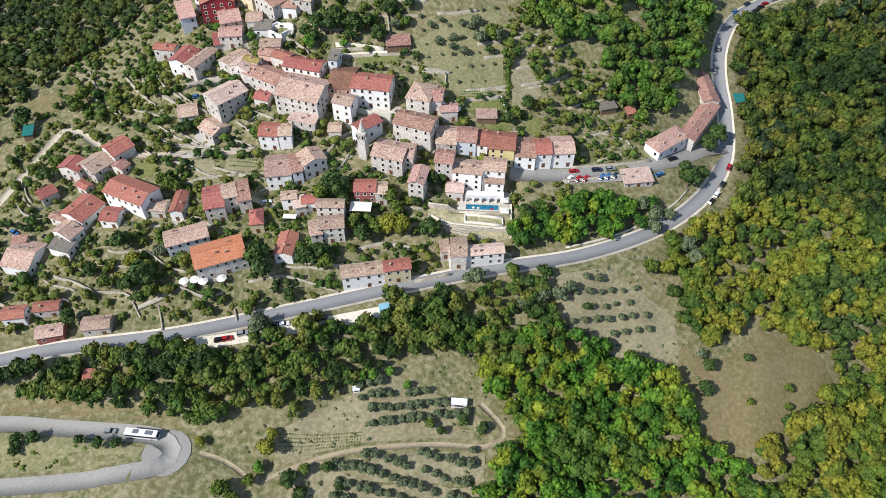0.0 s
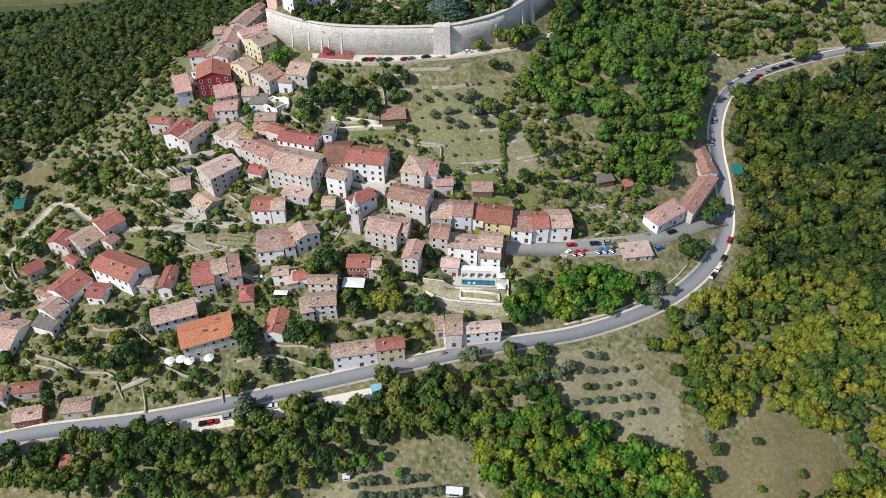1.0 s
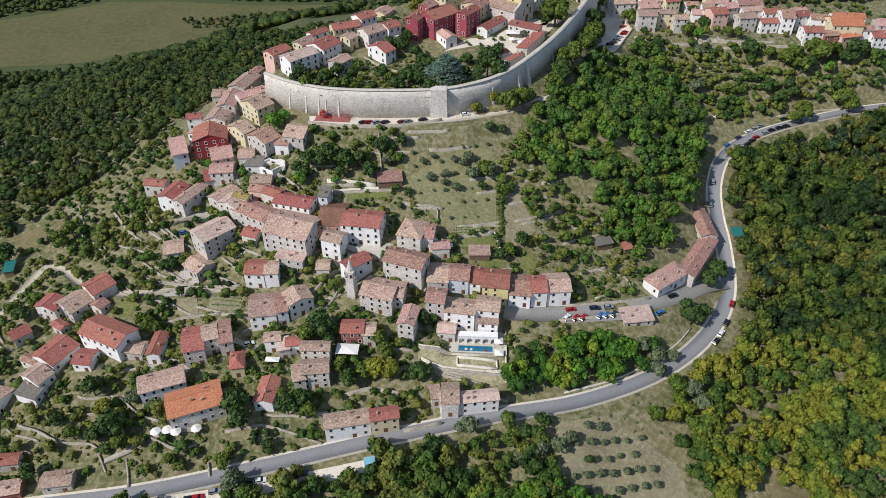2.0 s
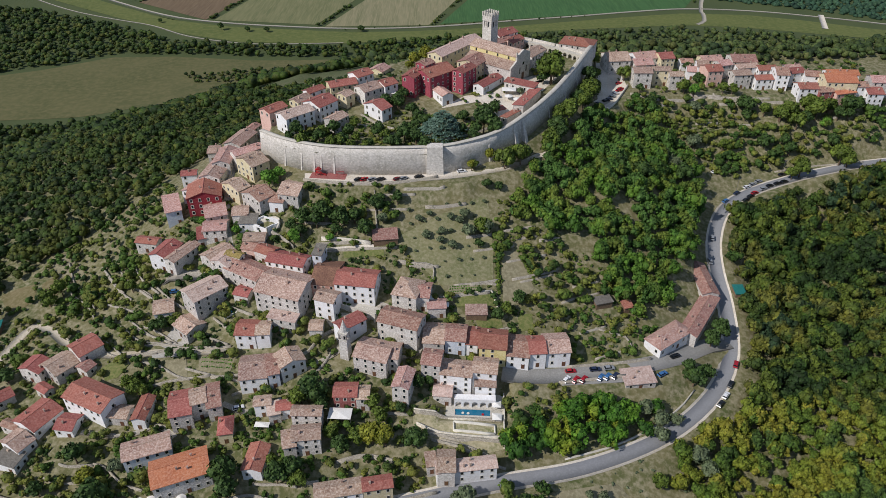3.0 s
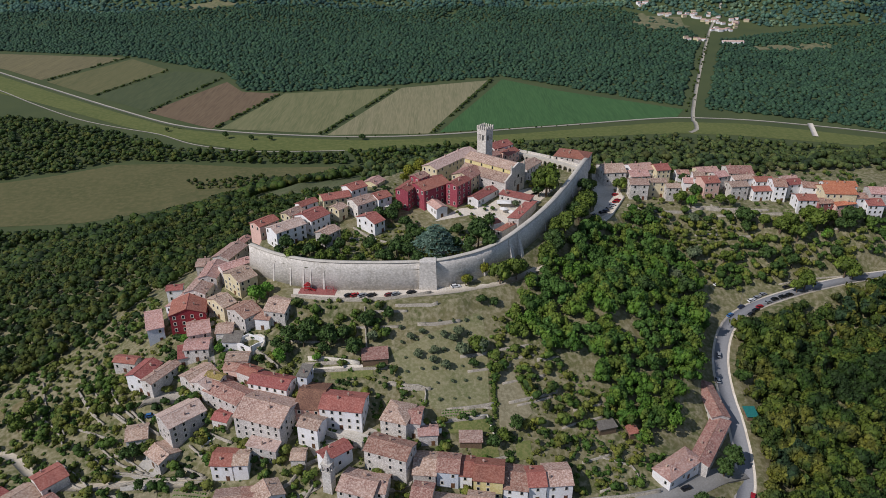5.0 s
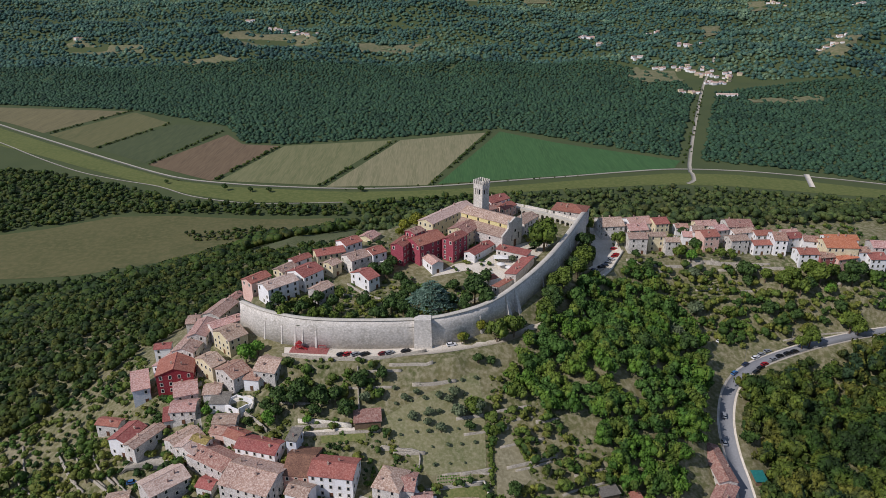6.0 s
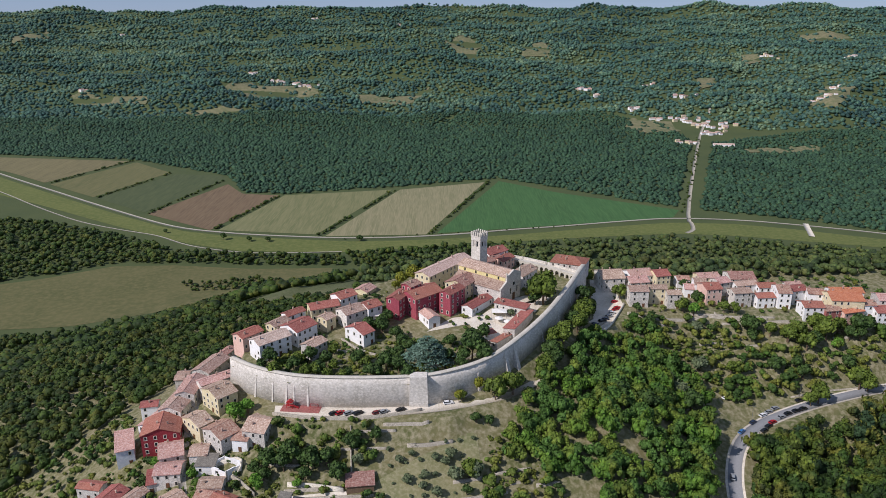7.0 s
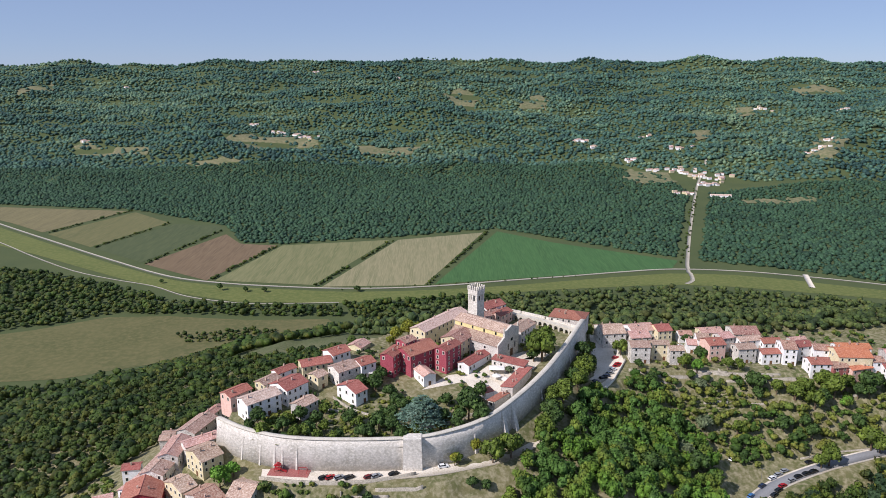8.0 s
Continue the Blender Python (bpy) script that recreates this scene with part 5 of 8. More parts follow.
tree(-36.0, 306.0, 2.4, "oak")
tree(-34.0, 314.4, 2.3, "oak")
tree(-27.4, 307.2, 2.4, "dark")
tree(-22.7, 346.8, 3.3, "dark")
tree(-16.2, 344.7, 3.0, "dark")
tree(-9.6, 339.4, 3.0, "dark")
tree(-6.8, 333.0, 2.9, "dark")
tree(-16.4, 307.7, 3.1, "dark")
tree(-3.0, 306.5, 2.7, "dark")
tree(20.5, 318.7, 3.3, "dark")
tree(24.0, 331.4, 4.6, "dark")
tree(29.6, 337.7, 3.7, "dark")
tree(-10.4, 395.2, 3.8, "yellow")
tree(-4.4, 401.9, 4.2, "yellow")
tree(0.7, 407.4, 3.0, "yellow")
tree(-13.1, 391.4, 2.6, "yellow")
tree(60.0, 382.6, 5.2, "dark")
tree(63.5, 377.7, 3.9, "dark")
tree(57.1, 370.7, 3.3, "dark")
tree(44.0, 360.1, 1.8, "olive")
tree(83.2, 384.3, 4.0, "dark")
tree(82.6, 377.5, 3.6, "dark")
tree(79.0, 364.1, 3.8, "oak")
tree(61.5, 343.2, 3.6, "oak")
tree(63.0, 336.6, 4.0, "oak")
tree(56.6, 327.0, 3.4, "oak")
tree(151.0, 406.5, 3.4, "dark")
tree(149.6, 424.3, 2.9, "dark")
tree(160.3, 392.0, 3.2, "oak")
tree(169.4, 385.0, 2.9, "dark")
tree(173.1, 383.5, 3.1, "dark")
tree(188.6, 376.6, 4.2, "oak")
tree(195.0, 378.4, 4.0, "oak")
tree(209.6, 379.5, 4.3, "dark")
tree(216.3, 381.5, 4.0, "oak")
tree(203.3, 377.8, 3.4, "oak")
tree(230.0, 381.1, 4.6, "dark")
tree(225.6, 377.4, 3.4, "dark")
tree(191.4, 346.2, 4.7, "oak")
tree(186.9, 344.5, 3.6, "oak")
tree(216.2, 356.0, 5.4, "oak")
tree(219.2, 354.0, 4.3, "oak")
tree(214.4, 365.5, 3.3, "dark")
tree(190.2, 360.3, 3.8, "dark")
tree(187.9, 364.3, 3.3, "dark")
tree(212.7, 373.5, 2.8, "oak")
tree(139.7, 363.2, 3.8, "olive")
tree(119.1, 349.5, 3.7, "olive")
tree(122.0, 342.5, 4.1, "olive")
tree(26.0, 310.3, 2.7, "yellow")
tree(17.9, 303.8, 2.4, "yellow")
tree(13.4, 320.4, 2.9, "dark")
tree(-16.8, 346.0, 3.6, "dark")
tree(-18.2, 307.4, 3.0, "dark")
tree(-7.1, 312.2, 3.5, "dark")
tree(-41.0, 309.9, 2.8, "oak")
tree(-51.2, 314.6, 2.8, "dark")
tree(-36.2, 327.8, 2.4, "oak")
tree(-21.2, 315.9, 2.6, "oak")
tree(-3.1, 329.2, 2.9, "dark")
tree(9.1, 326.9, 2.9, "dark")
tree(-29.2, 306.3, 2.3, "oak")
tree(-58.3, 310.4, 3.0, "oak")
tree(18.9, 315.1, 2.8, "dark")
tree(201.2, 374.2, 4.0, "dark")
tree(188.1, 377.0, 3.4, "oak")
tree(138.5, 363.3, 3.9, "olive")
tree(87.8, 318.1, 3.9, "dark")
tree(99.1, 314.8, 4.4, "dark")
tree(125.7, 333.6, 4.7, "dark")
tree(154.7, 361.7, 3.9, "oak")
tree(121.5, 363.0, 3.6, "oak")
tree(177.6, 364.2, 4.2, "dark")
tree(169.9, 377.7, 3.4, "dark")
tree(-57.6, 106.4, 3.3, "yellow")
tree(-60.2, 101.7, 2.2, "bright")
tree(-49.6, 97.0, 2.9, "dark")
tree(-45.8, 93.7, 2.5, "dark")
tree(-71.6, 93.9, 3.3, "oak")
tree(-67.2, 92.0, 2.5, "oak")
tree(-62.5, 97.3, 2.2, "oak")
tree(-44.5, 99.7, 2.2, "oak")
tree(-80.5, 109.6, 1.9, "yellow")
tree(-56.5, 111.2, 2.2, "yellow")
tree(-33.2, 95.2, 1.8, "dark")
tree(-37.1, 100.2, 2.2, "dark")
tree(-86.7, 137.0, 3.1, "oak")
tree(-94.0, 135.6, 3.3, "dark")
tree(-104.2, 137.4, 3.5, "dark")
tree(-113.0, 136.6, 3.5, "oak")
tree(-109.0, 135.4, 2.9, "dark")
tree(-121.0, 136.1, 2.4, "dark")
tree(-132.5, 136.0, 2.4, "dark")
tree(-143.3, 111.6, 2.3, "dark")
tree(-137.4, 112.1, 2.3, "dark")
tree(-143.7, 108.4, 1.9, "dark")
tree(-120.8, 110.2, 1.9, "dark")
tree(-113.6, 108.8, 2.1, "dark")
tree(-107.7, 108.5, 2.0, "dark")
tree(83.4, 197.2, 3.6, "olive")
tree(79.4, 200.9, 3.4, "olive")
tree(89.5, 197.6, 2.7, "olive")
tree(33.9, 307.3, 3.9, "oak")
tree(39.1, 314.2, 3.4, "oak")
tree(19.2, 304.6, 2.3, "oak")
tree(24.5, 294.2, 2.3, "dark")
tree(29.6, 294.5, 2.0, "dark")
tree(43.7, 315.4, 2.9, "dark")
tree(12.1, 277.0, 2.0, "olive")
tree(23.2, 273.9, 2.9, "oak")
tree(8.2, 278.3, 1.7, "olive")
tree(-0.6, 279.6, 1.5, "olive")
tree(-5.5, 277.3, 1.7, "olive")
tree(4.2, 266.8, 1.9, "olive")
tree(9.0, 264.2, 2.2, "olive")
tree(19.8, 265.7, 2.2, "dark")
tree(-1.8, 270.2, 1.7, "olive")
tree(84.1, 381.2, 4.3, "oak")
tree(80.2, 370.5, 4.1, "oak")
tree(67.8, 346.5, 4.7, "oak")
tree(60.2, 335.0, 4.2, "dark")
tree(74.3, 361.7, 3.5, "dark")
tree(61.1, 371.5, 7.4, "oak")
tree(152.1, 406.0, 3.0, "bright")
tree(165.6, 392.1, 2.9, "oak")
tree(170.5, 382.0, 4.3, "dark")
tree(189.3, 377.6, 4.2, "oak")
tree(196.9, 373.2, 4.8, "oak")
tree(208.3, 377.9, 5.7, "oak")
tree(205.1, 382.3, 4.6, "oak")
tree(225.3, 380.2, 5.1, "dark")
tree(180.4, 379.6, 3.7, "oak")
tree(142.8, 382.9, 3.4, "olive")
tree(118.1, 381.7, 3.4, "dark")
tree(139.1, 393.6, 3.8, "oak")
tree(143.9, 390.6, 3.2, "bright")
tree(114.2, 393.0, 2.6, "dark")
tree(220.2, 377.7, 3.7, "dark")
tree(212.4, 374.0, 2.8, "bright")


tree(-45, 321, 3.4, "dark")
tree(-38, 318, 3.0, "dark")
tree(-24.5, 318.5, 3.4, "dark")
tree(-12.5, 314.5, 3.8, "dark")
tree(24, 323, 5.6, "dark")
tree(29, 318.5, 4.4, "dark")
tree(-14.5, 352.4, 3.6, "dark")
tree(-50, 318, 3.0, "oak")
tree(-8, 324, 3.2, "dark")
tree(15, 334, 3.0, "dark")
tree(33, 305.5, 4.6, "oak")
tree(40.5, 309, 4.4, "oak")
tree(55.5, 322.6, 5.0, "oak")
tree(60.7, 330.4, 5.0, "dark")
tree(67, 345, 4.8, "oak")
tree(76.3, 358.6, 4.6, "oak")
tree(82.6, 369.3, 5.0, "oak")
tree(93.5, 412, 3.5, "oak")
tree(90.6, 397, 3.2, "oak")
tree(88, 386, 3.6, "dark")
tree(97, 436, 3.8, "oak")
tree(109, 409, 4.0, "oak")


# olive groves: rows of small round trees
def grove(poly, row, step, turn, r0, r1, seed, kind="olive"):
    poly = np.asarray(poly, float)
    rnd = random.Random(seed)
    c = poly.mean(0)
    a = radians(turn)
    for i in range(-30, 31):
        for j in range(-30, 31):
            u, v = i * step + rnd.uniform(-0.5, 0.5), j * row + rnd.uniform(-0.4, 0.4)
            x, y = c[0] + u * math.cos(a) - v * math.sin(a), c[1] + u * math.sin(a) + v * math.cos(a)
            if inside(np.array(x), np.array(y), poly) and rnd.random() > 0.07:
                tree(x, y, rnd.uniform(r0, r1), kind)


grove([(54, 172), (76, 164), (78, 150), (47, 145), (41, 158)], 5.2, 4.6, 10, 1.1, 1.7, 5)
grove([(-30, 130), (-6, 127), (10, 119), (-4, 113), (-26, 114)], 4.4, 3.2, 6, 1.4, 2.0, 6)
grove([(-37, 105), (10, 106), (9, 88), (-34, 88)], 4.6, 3.3, -14, 1.4, 2.0, 7)

grove([(-11, 266), (-11, 284), (8, 290), (23, 291), (24, 270), (23.5, 251), (6, 250)], 6.6, 5.6, 10, 0.5, 1.15, 9)
woods("roadside_woodland", [(-215, 130), (-158, 136), (-117, 140), (-69, 146), (-29, 154), (3, 162), (18, 166), (37, 170), (42, 146), (23, 136), (-13, 139), (-28, 128), (-43, 123), (-50, 116), (-62, 121), (-82, 112), (-92, 119), (-156, 130)], 4.2, 2.1, 4.7, WOODS, "mixed green scrub woodland below the asphalt road", 21, NEAR, 0.1, 0.12)
woods("wooded_hollow", [(13, 147), (39, 148), (69, 138), (82, 131), (91, 110), (105, 110), (104, 80), (10, 80), (14, 96), (24, 113), (14, 127)], 4.4, 2.6, 5.2, WOODS_B, "dense bright green woodland in a hollow", 22, NEAR)
woods("yellowing_woodland", [(82, 183), (97, 190), (118, 205), (150, 215), (200, 190), (200, 137), (147, 134), (136, 146), (118, 153), (93, 143), (87, 156)], 4.6, 2.5, 4.9, WOODS_Y, "dense yellowing woodland on the slope below the road", 23, NEAR)
woods("hillside_woodland", [(112, 200), (124, 216), (135, 260), (138, 285), (150, 318), (177, 331), (240, 347), (262, 352), (245, 200), (200, 190), (150, 212)], 5.4, 3.1, 6.2, WOODS_R, "dense dark green woodland on the hillside", 24, NEAR, 1.0)
woods("lower_woodland", [(107, 110), (142, 133), (200, 137), (200, 60), (104, 60)], 5.4, 3.0, 5.6, WOODS_Y, "dense green and yellowing woodland on the lower slope", 25, NEAR)
woods("grove", [(26, 186), (39, 194), (48, 199), (70, 205), (86, 203), (84, 196), (65, 187), (46, 182), (27, 179)], 4.6, 3.0, 4.6, WOODS_B, "row of large round leafy trees beside the road", 26, NEAR, 0.5)
woods("slope_woodland", [(33, 278), (36, 295), (52, 312), (66, 345), (84, 366), (113, 386), (138, 350), (132, 317), (119, 285), (108, 257), (85, 240), (74, 252), (68, 275), (52, 276)], 4.5, 2.3, 5.4, WOODS_S, "dense mixed green woodland inside the bend of the road", 27, NEAR, 0.3, 0.12)
woods("spur_woodland", [(112, 388), (135, 362), (150, 343), (175, 352), (240, 368), (280, 374), (280, 388), (250, 388), (196, 384), (160, 389)], 3.8, 1.8, 4.2, WOODS, "patchy scrub woodland below the houses of the spur", 28, WEST, 0.2, 0.03)
woods("west_woodland", [(-207, 260), (-178, 290), (-150, 312), (-128, 345), (-115, 366), (-105, 395), (-60, 430), (-30, 445), (0, 470), (0, 520), (-220, 560), (-330, 470), (-330, 250), (-260, 230)], 6.0, 2.6, 5.1, WOODS_D, "dense dark woodland falling away behind the town", 29, WEST)
woods("west_scrub", [(-215, 225), (-186, 262), (-178, 290), (-150, 312), (-128, 330), (-118, 300), (-128, 262), (-140, 245), (-168, 262)], 3.9, 0.8, 2.9, WOODS, "patchy scrub on the western slope", 30, WEST, 0.3, 0.3)
woods("north_woodland", [(-60, 620), (560, 600), (760, 700), (1000, 1060), (820, 1190), (570, 1280), (440, 1300), (240, 1275), (90, 1235), (-50, 1190), (-140, 1060)], 14.5, 5.6, 9.5, WOODS_N, "woodland on the north slope down to the valley", 31, MIDDLE, 0, 0.12)
woods("far_west_woodland", [(-220, 560), (-60, 600), (-130, 1010), (-270, 1020), (-360, 930), (-500, 885), (-640, 880), (-700, 600), (-330, 250), (-330, 470)], 11.5, 5.0, 8.6, WOODS_D, "woodland on the long western slope", 32, MIDDLE)
woods("valley_edge_woodland", [(-1000, 1430), (-812, 1430), (-680, 1368), (-429, 1219), (-161, 1201), (-135, 1150), (-304, 1160), (-439, 1172), (-540, 1170), (-629, 1110), (-760, 1060), (-1100, 1000)], 12.5, 5.2, 9, WOODS_D, "belt of woodland at the foot of the hill", 33, MIDDLE)
woods("valley_edge_woodland", [(-161, 1205), (-128, 1145), (-60, 1120), (-50, 1190), (90, 1235), (200, 1268), (85, 1265), (-100, 1228)], 12, 5, 8.6, WOODS_D, "belt of woodland beside the flood meadow", 49, MIDDLE)
woods("valley_edge_woodland", [(-310, 1000), (-100, 985), (-60, 1110), (-118, 1140), (-108, 1040), (-277, 1052)], 10, 4.4, 7.6, WOODS_D, "woodland between the hill and a meadow", 50, MIDDLE)
woods("meadow_thicket", [(-395, 1072), (-263, 1101), (-220, 1070), (-258, 1046), (-365, 1040)], 10, 3.0, 6.0, WOODS_D, "thicket in the middle of a meadow", 34, MIDDLE)
VILLAGE = [(-200, 150), (-60, 154), (20, 176), (60, 212), (95, 238), (75, 262), (30, 290), (-40, 292), (-120, 300), (-160, 262), (-195, 225)]
woods("garden_shrubs", VILLAGE, 2.7, 0.3, 2.1, WOODS, "green and yellowish shrubs in terraced gardens", 35, BUSH, -0.9, 0.85, "shrubs", 11)
woods("garden_trees", VILLAGE, 5.0, 1.3, 3.7, WOODS, "small leafy garden trees between the houses", 38, WEST, -0.3, 0.6, "garden trees", 17)
woods("field_scrub", [(30, 250), (80, 240), (100, 150), (85, 120), (150, 130), (110, 80), (-80, 80), (-70, 118), (0, 140), (60, 176), (90, 196), (60, 236)], 5.0, 0.35, 1.2, LEAF["olive"], "low scrub on dry fields", 36, BUSH, 0.1, 0.8, "shrubs")
woods("loop_scrub", [(-88, 110), (-100, 110), (-150, 114), (-150, 102), (-110, 103), (-96, 105)], 7.0, 0.8, 1.6, LEAF["oak"], "round bushes on the grass inside the road loop", 39, BUSH, 0.5, 0.8, "shrubs")
woods("plateau_shrubs", [(-70, 318), (-40, 307), (0, 308), (20, 315), (30, 330), (10, 340), (-20, 345), (-60, 328)], 2.8, 0.7, 2.6, WOODS, "garden shrubs and small trees inside the town wall", 37, BUSH, -0.6, 0.0, "shrubs")
woods("north_slope_woodland", [(-62, 600), (0, 520), (0, 476), (100, 458), (330, 482), (560, 505), (560, 600)], 6.4, 3.2, 5.6, WOODS_N, "woodland on the slope behind the town", 44, MIDDLE, 0, 0.05)
woods("spur_gardens", [(112, 393), (260, 391), (262, 440), (112, 450)], 5.5, 1.0, 2.6, WOODS, "leafy garden trees among the houses of the spur", 45, WEST, -0.4, 0.6, "garden trees", 26)
woods("square_gardens", [(-75, 325), (-40, 335), (0, 345), (30, 345), (60, 372), (70, 400), (30, 420), (-30, 388), (-62, 350)], 6.0, 1.0, 2.4, WOODS, "leafy garden trees among the houses within the walls", 46, WEST, -0.3, 0.75, "garden trees", 30)
woods("ridge_woodland", [(104, 446), (262, 446), (420, 444), (600, 452), (600, 508), (330, 486), (104, 462)], 5.4, 2.8, 5.0, WOODS_N, "woodland behind the houses of the spur", 47, MIDDLE, 0.2)

# ---- the valley floor, its forest and the hills beyond ----
def field(poly, material, label, up=0.35, fn=None):
    """A field: an outline filled by a fine grid that follows the ground."""
    poly = np.asarray(poly, float)
    lo, hi = poly.min(0), poly.max(0)
    step = max((hi - lo).max() / 55, 1.0)
    xs, ys = np.arange(lo[0] - step, hi[0] + step, step), np.arange(lo[1] - step, hi[1] + step, step)
    X, Y = np.meshgrid(xs, ys)
    inner = inside(X, Y, poly)
    d, u = seg_dist(X, Y, poly, True)
    # draw outside verts next to the edge in onto it
    near = ~inner & (d < step * 1.5)
    i = np.floor(u).astype(int) % len(poly)
    nxt = (i + 1) % len(poly)
    ex, ey = poly[i] * (1 - u % 1)[..., None] + poly[nxt] * (u % 1)[..., None], None
    X, Y = np.where(near, ex[..., 0], X), np.where(near, ex[..., 1], Y)
    ok = inner | near
    Z = (fn or terrain)(X, Y) + up
    k, n = X.shape
    q = np.arange(k * n).reshape(k, n)
    f = np.stack([q[:-1, :-1], q[:-1, 1:], q[1:, 1:], q[1:, :-1]], -1).reshape(-1, 4)
    use = (ok[:-1, :-1] & ok[:-1, 1:] & ok[1:, 1:] & ok[1:, :-1] & (inner[:-1, :-1] | inner[:-1, 1:] | inner[1:, 1:] | inner[1:, :-1])).ravel()
    v = np.stack([X, Y, Z], -1).reshape(-1, 3)
    ob = new("field", mesh_np("field", v, [f[use]], material, True))
    return tagged(ob, label, "field", kind="structure")


def furrows(name, a, b, c, turn, scale=0.02):
    m = mottled(name, (a, b, c), (scale * 3, 0.35), 0.95, 0.15, 2, stretch=(1, 1, 1))
    nt = m.node_tree
    mp = [n for n in nt.nodes if n.type == "MAPPING"][0]
    mp.inputs["Rotation"].default_value[2] = radians(turn)
    mp.inputs["Scale"].default_value = (1, 0.06, 1)
    return m


field([(-1709, 2222), (-1289, 2107), (-881, 2043), (-982, 1775), (-1126, 1888), (-1785, 2322)], furrows("field_stubble", "716a4a", "625d42", "7d7553", 15), "dry stubble field on the valley floor")
field([(-854, 2026), (-705, 1883), (-721, 1849), (-790, 1625), (-958, 1756)], furrows("field_grass", "656440", "585b39", "706c48", 15), "dull green grass field on the valley floor")
field([(-685, 1869), (-559, 1847), (-536, 1794), (-620, 1493), (-779, 1615)], furrows("field_dark", "4a5436", "404c30", "555c3c", 15), "dark green crop field on the valley floor")
field([(-516, 1751), (-454, 1653), (-365, 1636), (-440, 1362), (-608, 1480)], furrows("field_ploughed", "6f5d47", "62523f", "7a6951", 15), "ploughed brown field on the valley floor")
field([(-352, 1636), (-107, 1687), (-227, 1331), (-424, 1362)], furrows("field_mown", "72734f", "636844", "7f7c58", 18), "mown pale green field on the valley floor")
field([(-87, 1687), (120, 1761), (-18, 1328), (-209, 1320)], furrows("field_tan", "858061", "6f7050", "908868", 20), "striped tan and green field on the valley floor")
field([(156, 1773), (280, 1655), (518, 1494), (488, 1438), (260, 1389), (3, 1335)], furrows("field_green", "3d6136", "365730", "476a3c", 20), "even bright green field on the valley floor")
MEADOW = mottled("meadow", ("5f5e3b", "535633", "6a6542"), (0.012, 0.12), 0.95, 0.2, 2)
VERGE = mottled("flood_meadow", ("5f6736", "545f30", "6c703f"), (0.012, 0.12), 0.95, 0.2, 2)
field([(-1000, 880), (-637, 906), (-493, 914), (-362, 963), (-277, 1054), (-110, 1040), (-171, 1143), (-300, 1141), (-437, 1161), (-538, 1157), (-627, 1099), (-710, 1064), (-1000, 1000)], MEADOW, "dry tan-green meadow on the lower slope", 0.3)
field([(-180, 421), (-196, 467), (-185, 503), (-156, 468), (-162, 423)], MEADOW, "small dry meadow in the woods", 0.3)
field([(-1469, 2127), (-1124, 1834), (-874, 1636), (-674, 1481), (-513, 1366), (-390, 1322), (-173, 1289), (-69, 1291), (35, 1303), (142, 1323), (369, 1380), (477, 1402), (596, 1389), (691, 1354), (833, 1285), (1000, 1200), (980, 1150), (803, 1237), (564, 1312), (453, 1327), (245, 1301), (85, 1269), (-164, 1225), (-344, 1233), (-448, 1275), (-633, 1390), (-887, 1566), (-1239, 1790)], VERGE, "long green flood meadow beside the valley road", 0.3)


VROAD = mottled("valley_road", ("a29c8d", "918b7c", "aea899"), (0.02, 0.3), 0.9, 0, 4)


def flat_road(points, half, material, label, up=0.7):
    line = resample(points, 25)
    z = terrain(line[:, 0], line[:, 1])
    ribbon("road", np.column_stack([line, z]), half, material, up, label)


flat_road([(-2300, 2900), (-1692, 2321), (-1148, 1874), (-891, 1669), (-686, 1508), (-521, 1389), (-397, 1343), (-284, 1321), (-176, 1309), (-71, 1311), (35, 1328), (145, 1356), (258, 1381), (377, 1411), (486, 1430), (607, 1416), (706, 1384), (854, 1319), (946, 1251), (1300, 1000)], 3.4, VROAD, "pale road curving along the valley floor")
flat_road([(-1322, 1912), (-1025, 1671), (-874, 1542), (-732, 1431), (-625, 1371), (-530, 1327), (-445, 1265), (-343, 1227), (-263, 1223), (-165, 1228)], 1.7, VROAD, "pale gravel track beside the valley road")
flat_road([(480, 1330), (500, 1352), (512, 1400), (526, 1459), (662, 1831), (856, 2336), (960, 2560), (1010, 2680)], 4.0, VROAD, "straight pale road through the forest")
flat_road([(735, 1387), (706, 1303)], 5.0, GRAVEL, "pale concrete bridge road over the meadow", 1.2)

AVOID += [[(-920, 3112), (-821, 3203), (-572, 3142), (-485, 3051), (-536, 2979), (-775, 2962)], [(-365, 3032), (-194, 2987), (-28, 3106), (-119, 2886), (-305, 2891)], [(34, 3724), (125, 3856), (235, 3729), (145, 3514)], [(699, 2615), (808, 2500), (815, 2400), (680, 2391), (655, 2518)], [(419, 3670), (551, 3800), (537, 3568), (407, 3548)], [(1425, 3485), (1484, 3341), (1481, 3282), (1351, 3239)], [(1475, 2815), (1559, 2875), (1511, 2653), (1373, 2476), (1312, 2544)], [(1859, 3839), (2057, 3735), (2053, 3660), (1777, 3570)], [(-1567, 3111), (-1216, 3054), (-1174, 2926), (-1518, 3017)], [(-982, 2823), (-768, 2811), (-749, 2777), (-943, 2752)], [(1063, 3032), (1162, 3053), (1101, 2881), (1026, 2850)], [(927, 2178), (1156, 2183), (1148, 2124), (917, 2115)], [(-2411, 4251), (-2355, 4483), (-2242, 4283), (-2354, 4054)]]
